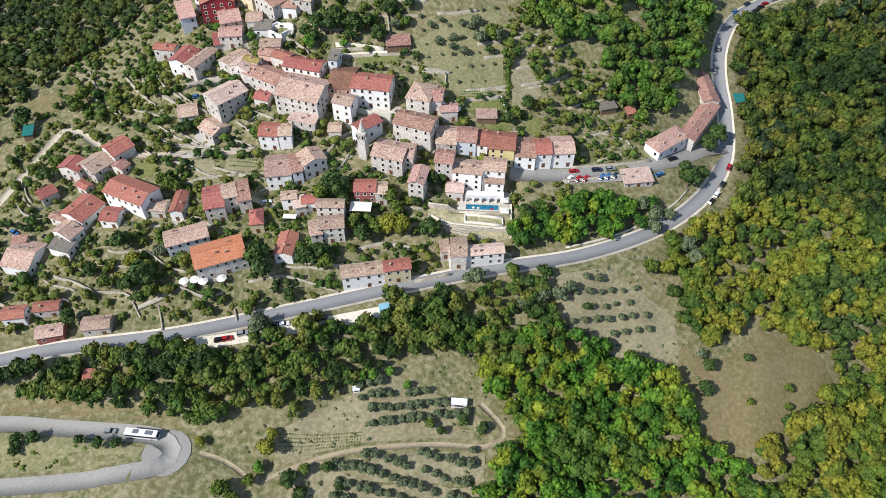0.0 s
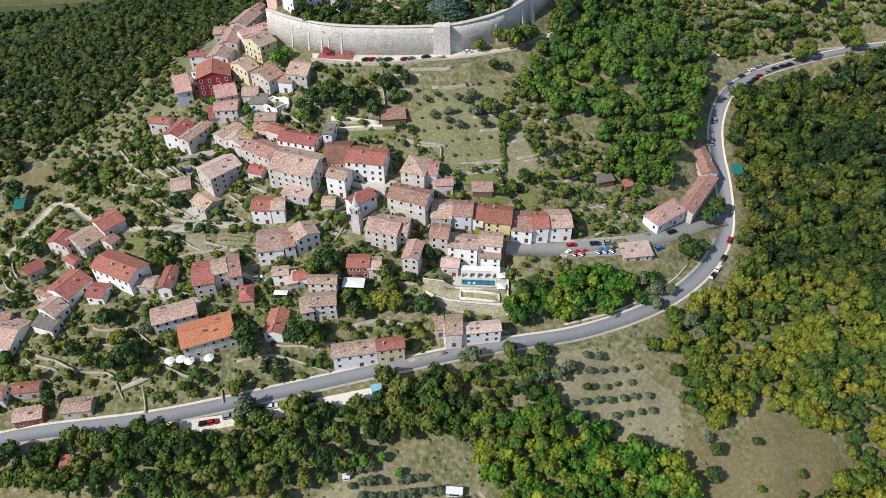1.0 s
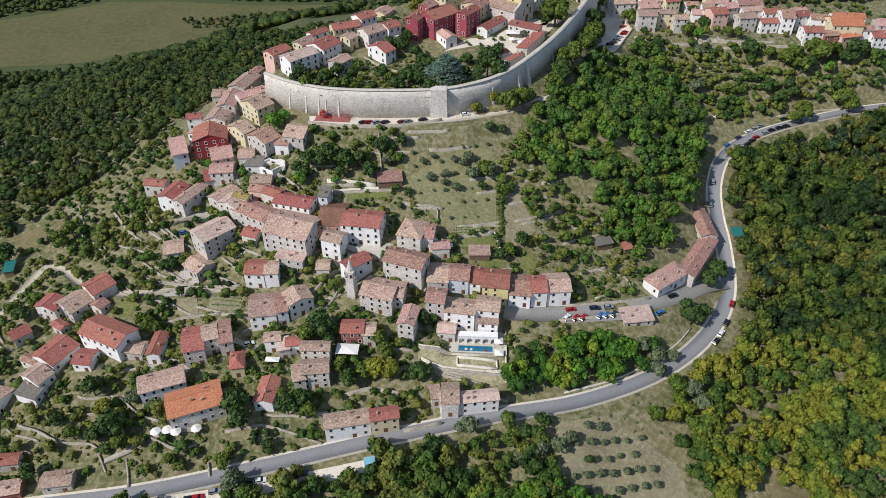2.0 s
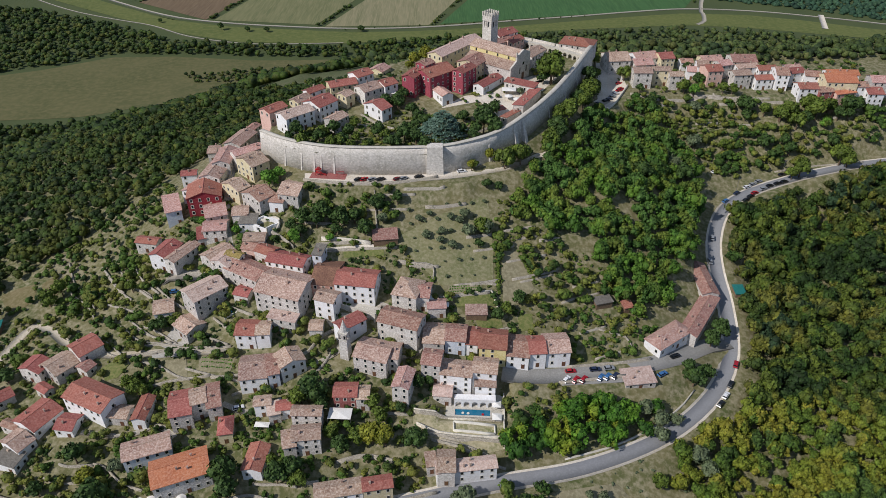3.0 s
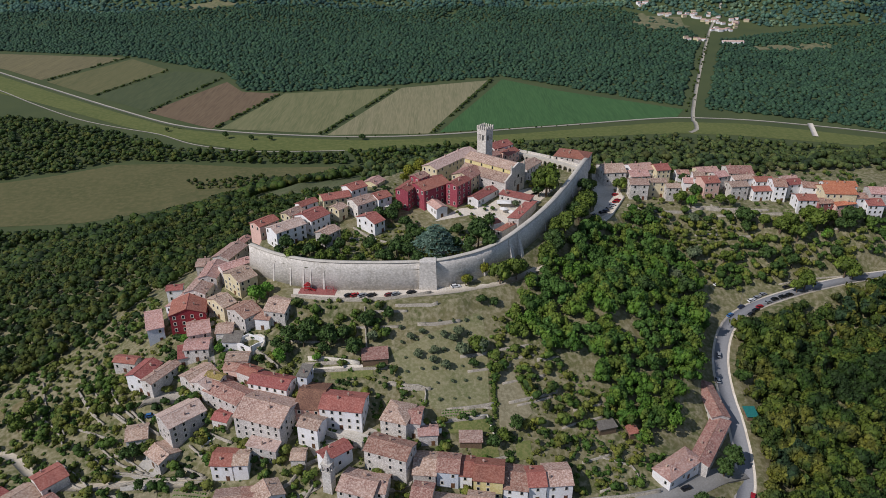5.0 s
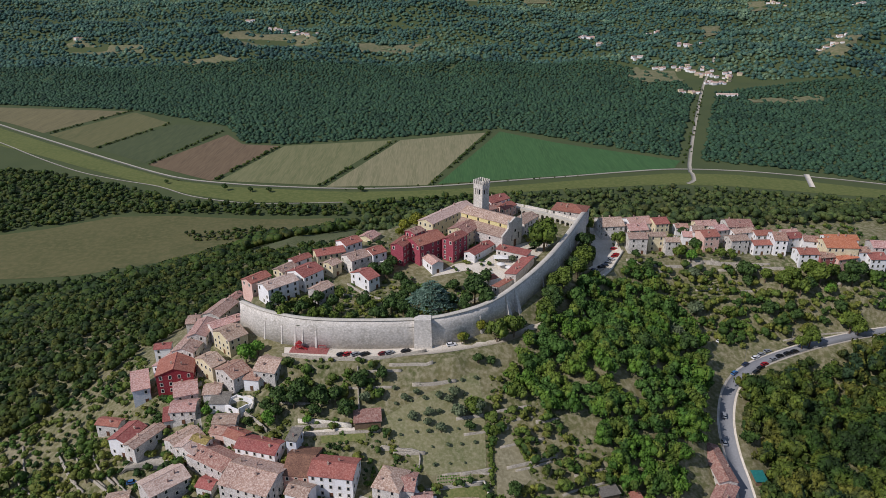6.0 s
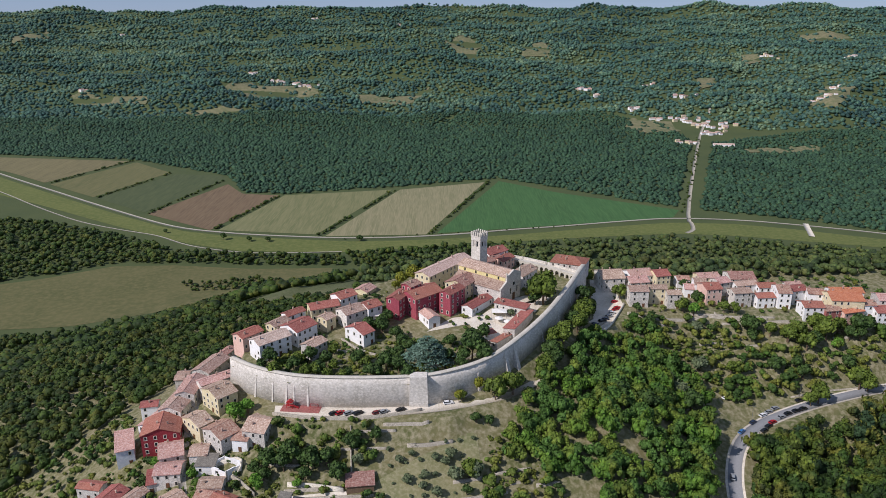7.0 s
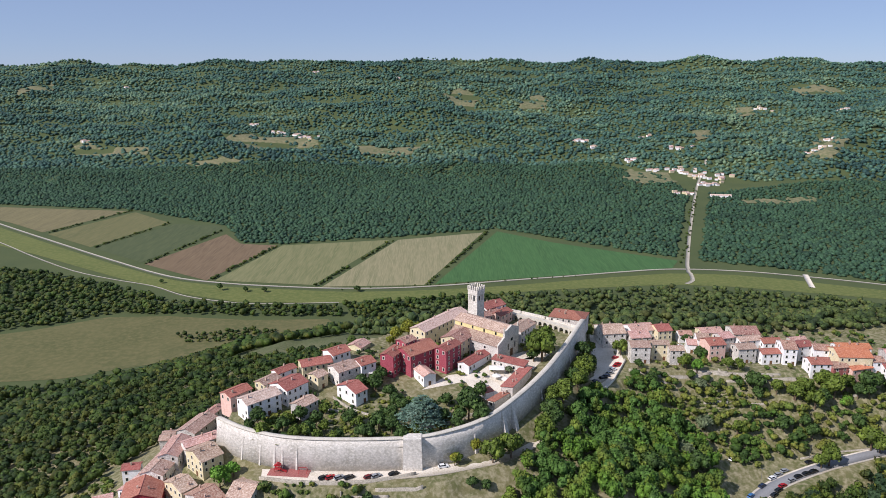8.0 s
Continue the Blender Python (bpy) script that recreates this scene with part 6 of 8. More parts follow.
VILLAGES += [(604, 2986, 28), (629, 2899, 22), (714, 2677, 30), (767, 2564, 36), (859, 2535, 45), (904, 2480, 60), (902, 2362, 40), (979, 2430, 50), (785, 2260, 30), (868, 3016, 34), (936, 2784, 38), (1386, 2616, 40), (1524, 2804, 26), (1767, 3144, 30), (1483, 3335, 30), (-560, 3144, 44), (-632, 3198, 40), (-846, 3355, 26), (-724, 3271, 30), (-1530, 3138, 26), (-795, 4811, 26), (-240, 4499, 20), (-1880, 4425, 24)]
woods("valley_forest", [(-2200, 2330), (-1315, 2151), (-868, 2059), (-544, 1846), (-451, 1664), (-355, 1652), (-95, 1716), (159, 1805), (311, 1682), (518, 1512), (640, 1831), (815, 2284), (780, 2500), (560, 2760), (-164, 2790), (-1088, 2790), (-2000, 2800)], 12.5, 5.6, 8.4, HAZED_FAR_WOODS, "wide dark green forest covering the valley floor", 41, FAR, 0)
woods("valley_forest", [(566, 1494), (725, 1423), (865, 1337), (1059, 1240), (1500, 1100), (2000, 1500), (2000, 2300), (1384, 2330), (1028, 2300), (870, 2260)], 12.5, 5.6, 8.4, HAZED_FAR_WOODS, "wide dark green forest beside the straight road", 42, FAR, 0)
# leaf colours of the far hills carry the bluish distance haze
HAZED_HILL_WOODS = foliage("leaf_hill_forest_hazed", ("2f4a45", "38584f", "4f6d57", "3b5951", "697f61"), 0.0016, 0.25, 0.22, 0.04)
woods("hill_forest", [(-2000, 2780), (560, 2750), (800, 2560), (1100, 2380), (1384, 2330), (2000, 2250), (2700, 4200), (-2700, 4200)], 19, 7, 12.5, HAZED_HILL_WOODS, "wooded hills on the far side of the valley", 43, FAR, 0, 0.12)
woods("hill_forest", [(-3000, 4200), (3000, 4200), (3500, 5250), (-3500, 5250)], 27, 9, 15, HAZED_HILL_WOODS, "wooded crest of the hills along the horizon", 48, FAR, 0, 0.12)

# hedges between the fields and single trees along the road
HEDGES = [((-874, 2043), (-965, 1768)), ((-702, 1876), (-779, 1615)), ((-536, 1794), (-608, 1480)), ((-363, 1625), (-435, 1362)), ((-99, 1676), (-221, 1323)), ((130, 1761), (-13, 1328))]


def hedge(a, b, gap, r0, r1, seed, shapes, material, label, width=3.0):
    r = np.random.RandomState(seed)
    n = int(math.dist(a, b) / gap)
    u = (np.arange(n) + r.uniform(0, 0.8, n)) / n
    keep = waves(u * math.dist(a, b), u * 0, 90, seed) > -0.6
    u = u[keep]
    px = a[0] + (b[0] - a[0]) * u + r.uniform(-width, width, len(u))
    py = a[1] + (b[1] - a[1]) * u + r.uniform(-width, width, len(u))
    rad = r.uniform(r0, r1, len(u))
    v, t, q = mass(px, py, terrain(px, py) - rad * 0.4, rad, shapes, seed)
    ob = new("hedge", mesh_np("hedge", v, [t] if q is None else [t, q], material, "lumps"))
    tagged(ob, label, "hedge", kind="stuff")


for k, (a, b) in enumerate(HEDGES):
    hedge(a, b, 7, 2.5, 6.0, 50 + k, MIDDLE, WOODS_D, "uneven hedge of trees and bushes between valley fields")
hedge((-176, 1300), (330, 1390), 26, 1.5, 3.0, 60, MIDDLE, WOODS_D, "low bushes along the valley road", 2.0)
hedge((520, 1465), (850, 2330), 16, 3.0, 5.0, 61, MIDDLE, WOODS_D, "roadside trees along the straight road", 7)
for x, y, r in ((-395, 1300, 6), (-345, 1290, 5), (-310, 1288, 5), (-140, 1290, 6), (-520, 1345, 4)):
    tree(x, y, r, "dark")

# farmland clearings and hamlets on the far hills
CLEARING = mottled("hill_clearing", ("6c6a4d", "586140", "827a5e"), (0.012, 0.10), 0.95, 0.2, 2)
def ragged(poly, gap, amp, seed):
    """An outline with an uneven edge."""
    r = np.random.RandomState(seed)
    out = []
    for a, b in zip(np.asarray(poly, float), np.roll(np.asarray(poly, float), -1, 0)):
        n = max(2, int(np.hypot(*(b - a)) / gap))
        out += [a + (b - a) * k / n + r.normal(size=2) * amp for k in range(n)]
    return out


for k, poly in enumerate(AVOID):
    field(ragged(poly, 24, 9, k), CLEARING, "dry open farmland on the wooded hills", 1.5)


def hamlet(cx, cy, n, spread, seed, walls=("white", "cream", "white")):
    rnd = random.Random(seed)
    for _ in range(n):
        x, y = cx + rnd.gauss(0, spread), cy + rnd.gauss(0, spread * 0.6)
        house(x, y, ground_at(x, y), rnd.uniform(-30, 30), rnd.uniform(10, 17), rnd.uniform(7, 10), rnd.uniform(5, 7.5), "gx", rnd.choice(("salmon", "pale", "brown")), rnd.choice(walls), False, plain=True)


for k, (x, y, q) in enumerate(VILLAGES):
    hamlet(x, y, max(4, int(q / 3.6)), q * 0.55, k + 1)
hall = house(888, 2214, ground_at(888, 2214), -8, 62, 16, 6, "gx", "pale", "white", False)
tagged(hall, "long low white storage hall with a pale roof", "hall")

DRY = mottled("dry_field", ("867f65", "716b52", "999277"), (0.10, 0.8), 0.95, 0.4, 4)
BROWN = mottled("dry_scrub_field", ("766b4c", "66603c", "867b5d"), (0.10, 0.8), 0.95, 0.5, 3)
ORCHARD = mottled("orchard_grass", ("7c7956", "686c46", "928c6e"), (0.10, 0.8), 0.95, 0.5, 3)
GRASS = mottled("garden_grass", ("69713f", "596534", "837f52"), (0.15, 1.0), 0.95, 0.4, 4)
for poly, mat, label in (([(42.3, 168.5), (63.3, 172.6), (84.7, 156.2), (84.7, 138.6), (69.4, 138.3), (40.3, 144.1)], DRY, "stony pale field planted with olive trees"),
                         ([(85.8, 145), (95.5, 136.9), (115.7, 152), (136.4, 146.4), (144.1, 131.7), (139.2, 122.3), (118.3, 105.4), (108, 109.9), (91.7, 111.4), (82.1, 128.7)], BROWN, "dry brown scrub field on the slope"),
                         ([(-156, 129), (-123.8, 125.5), (-95.7, 121.4), (-89, 117.5), (-111.4, 119.2), (-154.4, 123.6)], BROWN, "bare tan bank above the road"),
                         ([(-57.2, 111.9), (-42.7, 119.1), (-27.8, 126.3), (-16.4, 131.5), (-4.6, 126.6), (17, 114), (15, 110), (-4, 110.6), (-27, 109.2), (-42, 106.6), (-52.5, 103)], DRY, "pale terraced earth planted with olives and vines"),
                         ([(-52, 98), (-41.6, 101.6), (-26.7, 104.2), (-4.4, 105.8), (14, 105), (12, 86), (-40, 86)], DRY, "pale earth under rows of olive trees"),
                         ([(-13, 270), (24.6, 292.7), (26, 269.4), (25.5, 249.2), (4.7, 247.6), (-10.4, 262.3)], ORCHARD, "dry sloping orchard grass"),
                         ([(29.4, 265.6), (36.4, 265.1), (42.3, 249.5), (36, 242.9), (29.1, 239.9)], DRY, "bare grey garden plot between hedges"),
                         ([(-179, 292), (-168, 294.6), (-153, 271.5), (-164, 269)], DRY, "bare tan plot on the western slope"),
                         ([(-150, 115.5), (-112, 110.5), (-99, 108), (-100, 105), (-110, 103.2), (-150, 102.5)], ORCHARD, "dry grass inside the road loop")):
    field(poly, mat, label, 0.12)
field([(49, 208.6), (73.8, 210.6), (74.1, 214), (49.6, 211.5)], STREET, "grey asphalt parking strip below the houses", 0.16)
field([(-91 + 8.0 * math.cos(k * math.pi / 8), 106.3 + 8.2 * math.sin(k * math.pi / 8)) for k in range(16)], STREET, "grey asphalt apron at the road bend", 0.2)
field([(91, 371), (97, 378.5), (104, 392), (109.5, 403), (110, 436), (99, 440), (93, 404), (90, 386)], GRAVEL, "pale paved square with parked cars outside the wall", 0.14)
field([(24, 352), (35, 367), (43, 361.5), (50, 358), (42, 341), (34, 336), (27, 344)], GRAVEL, "pale paved restaurant terrace between low wings", 0.1, fort_floor)
field([(42, 372), (56, 363), (66, 380), (58, 386), (48, 380)], GRAVEL, "pale paved yard beside the church", 0.1, fort_floor)
field([(4, 346), (22, 352), (40, 352), (54, 368), (60, 380), (50, 372), (34, 362), (16, 358)], GRAVEL, "pale paved square in front of the church", 0.10, fort_floor)
field([(-57, 302), (-56, 295.5), (-45, 293.2), (-36, 292.4), (-20, 292.3), (-8, 294.6), (3, 298), (14, 301), (20, 305), (0, 302.4), (-27, 301.4)], GRAVEL, "pale gravel car park under the town wall", 0.14)
field([(-98, 144), (-68, 147.4), (-40, 152), (-22, 155.6), (-21, 152), (-42, 147.4), (-68, 143), (-84, 140.6), (-98, 142)], GRAVEL, "pale gravel lay-by with parked cars", 0.1)

# ---- landmarks and built things ----
def arch_bays(bm, n, bay, high, opening, spring, thick, x0=0.0):
    """A row of n round-arched bays along x, standing on z = 0, the face at y = 0."""
    for b in range(n):
        c = x0 + (b + 0.5) * bay
        a = opening / 2
        box(bm, c - bay / 2, c - a, 0, thick, -1.5, high)
        box(bm, c + a, c + bay / 2, 0, thick, -1.5, high)
        ring = [(c + a * math.cos(math.pi * (1 - k / 8)), spring + a * math.sin(math.pi * k / 8)) for k in range(9)]
        for (xa, za), (xb, zb) in zip(ring, ring[1:]):
            solid(bm, [(xa, 0, za), (xb, 0, zb), (xb, thick, zb), (xa, thick, za)], [(xa, 0, high), (xb, 0, high), (xb, thick, high), (xa, thick, high)])


def bell_tower():
    thing = new("bell_tower")
    thing.matrix_basis = pose(31.3, 409, 263, 0, 0, -41)
    s = 3.0
    bm = bmesh.new()
    solid(bm, [(-s - .15, -s - .15, -3), (s + .15, -s - .15, -3), (s + .15, s + .15, -3), (-s - .15, s + .15, -3)], [(-s, -s, 19), (s, -s, 19), (s, s, 19), (-s, s, 19)])
    part("shaft", bm, FORTSTONE, thing)
    bm = bmesh.new()
    for x in (-s, -0.35, s - 0.9):
        for y in (-s, -0.35, s - 0.9):
            if not (x == y == -0.35):
                w = 0.9 if x != -0.35 else 0.7
                v = 0.9 if y != -0.35 else 0.7
                box(bm, x, x + w, y, y + v, 19, 22.4)
    box(bm, -s + 0.5, s - 0.5, -s + 0.5, s - 0.5, 19, 22.4)
    part("belfry", bm, FORTSTONE, thing)
    bm = bmesh.new()
    box(bm, -s - 0.12, s + 0.12, -s - 0.12, s + 0.12, 22.4, 24.6)
    box(bm, -s - 0.25, s + 0.25, -s - 0.25, s + 0.25, 24.6, 25.1)
    part("cornice", bm, FORTSTONE, thing)
    bm = bmesh.new()
    box(bm, -0.36, 0.36, -0.3, 0.3, 0, 1.7)
    solid(bm, [(-0.36, -0.3, 1.7), (0.36, -0.3, 1.7), (0.36, 0.3, 1.7), (-0.36, 0.3, 1.7)], [(-0.36, -0.12, 2.1), (0.36, -0.12, 2.1), (0.36, 0.12, 2.1), (-0.36, 0.12, 2.1)])
    me = bpy.data.meshes.new("merlon")
    bm.to_mesh(me)
    bm.free()
    me.materials.append(COPING)
    for k in range(5):
        u = -s + 0.1 + k * (2 * s - 0.2) / 4
        for x, y, a in ((u, -s, 0), (u, s, 0), (-s, u, 90), (s, u, 90)):
            if a == 90 and abs(abs(u) - s) < 0.2:
                continue
            part_of("merlon", me, thing, "", pose(x, y, 25.1, 0, 0, a))
    # dark panels put in for the shade of the belfry openings
    bm = bmesh.new()
    box(bm, -0.42, 0.42, -0.05, 0.05, 0, 2.4)
    pane = bpy.data.meshes.new("opening_shade")
    bm.to_mesh(pane)
    bm.free()
    pane.materials.append(GLASS)
    for a in (0, 90, 180, 270):
        for o in (-0.62, 0.62):
            part_of("window", pane, thing, "dark panel standing for the shade in a belfry opening", pose(0, 0, 19.4, 0, 0, a) @ pose(o, -s + 0.42, 0))
    tagged(thing, "square grey stone bell tower with battlements and belfry openings", "bell tower")


def church():
    thing = new("church")
    L, W, h = 30.0, 11.5, 13.5
    thing.matrix_basis = pose(34.9, 388.6, 263.3, 0, 0, -39.6)
    FOOTPRINTS.append((36.3, 386, radians(-39.6), 17, 11))
    bm = bmesh.new()
    v = box(bm, -L / 2, L / 2, -W / 2, W / 2, -3, h)
    part("nave", bm, WALL["stone"], thing)
    bm = bmesh.new()
    for face in gable_points(L, W, h, "gx", 0.4, 0.2):
        solid(bm, [(p[0], p[1], p[2] - 0.25) for p in face], face)
    part("roof", bm, ROOF["brown"], thing)
    bm = bmesh.new()
    box(bm, -L / 2 + 0.3, L / 2 - 0.3, -W / 2 - 0.06, -W / 2 + 0.2, h - 2.4, h - 0.1)
    part("clerestory", bm, WALL["yellow"], thing, "yellow plastered clerestory band")
    for k in range(4):
        bm = bmesh.new()
        x = -10.5 + 7 * k
        box(bm, x - 0.45, x + 0.45, -W / 2 - 0.12, -W / 2 + 0.1, h - 2.1, h - 0.6)
        part("window", bm, GLASS, thing)
    bm = bmesh.new()
    box(bm, -L / 2 + 1, L / 2, -W / 2 - 5.6, -W / 2, -3, 8.2)
    part("aisle", bm, WALL["stone"], thing)
    bm = bmesh.new()
    solid(bm, [(-L / 2 + 0.7, -W / 2 - 6, 8.1), (L / 2 + 0.3, -W / 2 - 6, 8.1), (L / 2 + 0.3, -W / 2, 10.9), (-L / 2 + 0.7, -W / 2, 10.9)], [(-L / 2 + 0.7, -W / 2 - 6, 8.4), (L / 2 + 0.3, -W / 2 - 6, 8.4), (L / 2 + 0.3, -W / 2 - 0.01, 11.2), (-L / 2 + 0.7, -W / 2 - 0.01, 11.2)])
    part("aisle_roof", bm, ROOF["brown"], thing)
    for k in range(3):
        bm = bmesh.new()
        bmesh.ops.create_circle(bm, cap_ends=True, radius=0.6, segments=14, matrix=pose(-6 + 7 * k, -W / 2 - 5.65, 6.3, 90))
        bmesh.ops.solidify(bm, geom=bm.faces[:], thickness=0.05)
        part("window", bm, GLASS, thing, "small round window")
    # gabled white facade, a little higher than the roof
    bm = bmesh.new()
    out = [(-W / 2 - 5.7, -3), (W / 2 + 0.3, -3), (W / 2 + 0.3, h + 0.2), (0, h + 2.7), (-W / 2 - 0.3, h + 0.4), (-W / 2 - 0.3, 11.6), (-W / 2 - 5.7, 8.8)]
    solid(bm, [(L / 2, y, z) for y, z in out], [(L / 2 + 0.9, y, z) for y, z in out])
    part("facade", bm, PALE_STONE, thing, "pale stone gabled facade")
    for y, z, w, q in ((0, 8.2, 1.5, 1.5), (-2.9, 4, 0.8, 3.2), (2.9, 4, 0.8, 3.2), (0, 0, 2.2, 4.2)):
        bm = bmesh.new()
        box(bm, L / 2 + 0.8, L / 2 + 0.95, y - w / 2, y + w / 2, z, z + q)
        part("door" if z == 0 else "window", bm, DOORWOOD if z == 0 else GLASS, thing)
    for y in (-W / 2 - 0.2, W / 2 - 0.2):
        bm = bmesh.new()
        box(bm, L / 2 + 0.2, L / 2 + 0.8, y - 0.3, y + 0.3, h, h + 2.0)
        solid(bm, [(L / 2 + 0.2, y - 0.3, h + 2), (L / 2 + 0.8, y - 0.3, h + 2), (L / 2 + 0.8, y + 0.3, h + 2), (L / 2 + 0.2, y + 0.3, h + 2)], [(L / 2 + 0.48, y - 0.03, h + 3), (L / 2 + 0.52, y - 0.03, h + 3), (L / 2 + 0.52, y + 0.03, h + 3), (L / 2 + 0.48, y + 0.03, h + 3)])
        part("pinnacle", bm, COPING, thing)
    tagged(thing, "stone parish church with white facade and brown tile roof", "church")


def chapel_tower():
    thing = new("chapel_tower")
    thing.matrix_basis = pose(-31.7, 218.6, 215.5, 0, 0, -18)
    bm = bmesh.new()
    solid(bm, [(-1.75, -1.75, -4), (1.75, -1.75, -4), (1.75, 1.75, -4), (-1.75, 1.75, -4)], [(-1.6, -1.6, 10), (1.6, -1.6, 10), (1.6, 1.6, 10), (-1.6, 1.6, 10)])
    part("shaft", bm, WALL["stone"], thing)
    bm = bmesh.new()
    box(bm, -1.8, 1.8, -1.8, 1.8, 10, 10.3)
    box(bm, -1.85, 1.85, -1.85, 1.85, 13.1, 13.5)
    part("cornice", bm, COPING, thing)
    for a in (0, 90, 180, 270):
        bm = bmesh.new()
        arch_bays(bm, 2, 1.6, 2.8, 0.8, 1.7, 0.4, -1.6)
        for v in bm.verts:
            v.co.z = max(v.co.z, 0)
        bm.transform(pose(0, 0, 10.3, 0, 0, a) @ pose(0, -1.6, 0))
        part("belfry_arch", bm, WALL["stone"], thing)
    # dark block added behind the arches as the shade inside the belfry
    bm = bmesh.new()
    box(bm, -0.9, 0.9, -0.9, 0.9, 10.3, 13.1)
    part("belfry_shade", bm, GLASS, thing, "dark block standing for the shade inside the belfry")
    bm = bmesh.new()
    solid(bm, [(1.6 * math.cos(k * math.pi / 4 + 0.39), 1.6 * math.sin(k * math.pi / 4 + 0.39), 13.5) for k in range(8)], [(0.06 * math.cos(k * math.pi / 4 + 0.39), 0.06 * math.sin(k * math.pi / 4 + 0.39), 18.6) for k in range(8)])
    part("spire", bm, WALL["stone"], thing, "pointed stone spire")
    tagged(thing, "small grey stone chapel tower with a pointed spire", "tower")


def arched_terrace():
    """Retaining wall with round arches that carries the forecourt of the white house."""
    xa, ya, xb, yb = -38.2, 239.0, -21.5, 231.6
    L = math.dist((xa, ya), (xb, yb))
    thing = new("terrace_wall")
    thing.matrix_basis = pose(xa, ya, 220.6, 0, 0, math.degrees(math.atan2(yb - ya, xb - xa)))
    bm = bmesh.new()
    arch_bays(bm, 6, L / 6, 4.6, L / 6 - 1.2, 2.2, 0.7)
    part("arcade_wall", bm, PALE_STONE, thing)
    bm = bmesh.new()
    box(bm, 0, L, 0.72, 5.2, -3, 4.2)
    part("terrace", bm, COPING, thing, "pale paved forecourt")
    bm = bmesh.new()
    box(bm, 0, L, 0.05, 0.35, 4.6, 5.4)
    part("parapet", bm, COPING, thing)
    tagged(thing, "pale stone terrace wall with a row of round arches", "terrace wall")


def roofless_house():
    """Pale shell of a house with no roof, its four walls round an empty court."""
    pts = [(-77.2, 276.9), (-69.6, 272.6), (-65.2, 277.6), (-72.8, 281.6)]
    z = min(ground_at(*p) for p in pts)
    thing = new("roofless_house")
    thing.location = (*pts[0], z)
    for k, (a, b) in enumerate(zip(pts, pts[1:] + pts[:1])):
        L = math.dist(a, b)
        m = Matrix.Translation((a[0] - pts[0][0], a[1] - pts[0][1], 0)) @ Matrix.Rotation(math.atan2(b[1] - a[1], b[0] - a[0]), 4, "Z")
        bm = bmesh.new()
        top = (4.0, 4.4, 5.0, 4.6)[k]
        box(bm, 0.25, L * 0.35, -0.25, 0.25, -3, top)
        box(bm, L * 0.35, L * 0.55, -0.25, 0.25, -3, 1.4)
        box(bm, L * 0.35, L * 0.55, -0.25, 0.25, 2.9, top)
        box(bm, L * 0.55, L - 0.25, -0.25, 0.25, -3, top - 0.4)
        bm.transform(m)
        part("wall", bm, WALL["white"], thing)
        bm = bmesh.new()
        box(bm, -0.3, 0.3, -0.3, 0.3, -3, top + 0.1)
        bm.transform(m)
        part("corner_pier", bm, COPING, thing)
    tagged(thing, "roofless pale shell of a house with open courtyard", "ruin")


def arcade_walk():
    pts = [(44.6, 433.3), (56, 427), (68, 418.3), (78, 408), (84.5, 402)]
    for (xa, ya), (xb, yb) in zip(pts, pts[1:]):
        L = math.dist((xa, ya), (xb, yb))
        thing = new("arcade")
        thing.matrix_basis = pose(xa, ya, 263.4, 0, 0, math.degrees(math.atan2(yb - ya, xb - xa)))
        n = max(2, round(L / 3.2))
        bm = bmesh.new()
        arch_bays(bm, n, L / n, 3.6, L / n - 1.0, 1.4, 0.8)
        part("arcade_wall", bm, COPING, thing)
        bm = bmesh.new()
        box(bm, 0, L, 0.8, 3.4, 3.0, 3.6)
        box(bm, 0, L, 3.0, 3.4, -2, 3.0)
        part("walkway", bm, COPING, thing)
        bm = bmesh.new()
        box(bm, 0, L, 3.1, 3.6, 3.6, 4.9)
        part("parapet", bm, FORTSTONE, thing)
        tagged(thing, "pale stone arcade carrying a wall walk beside a lawn", "arcade")


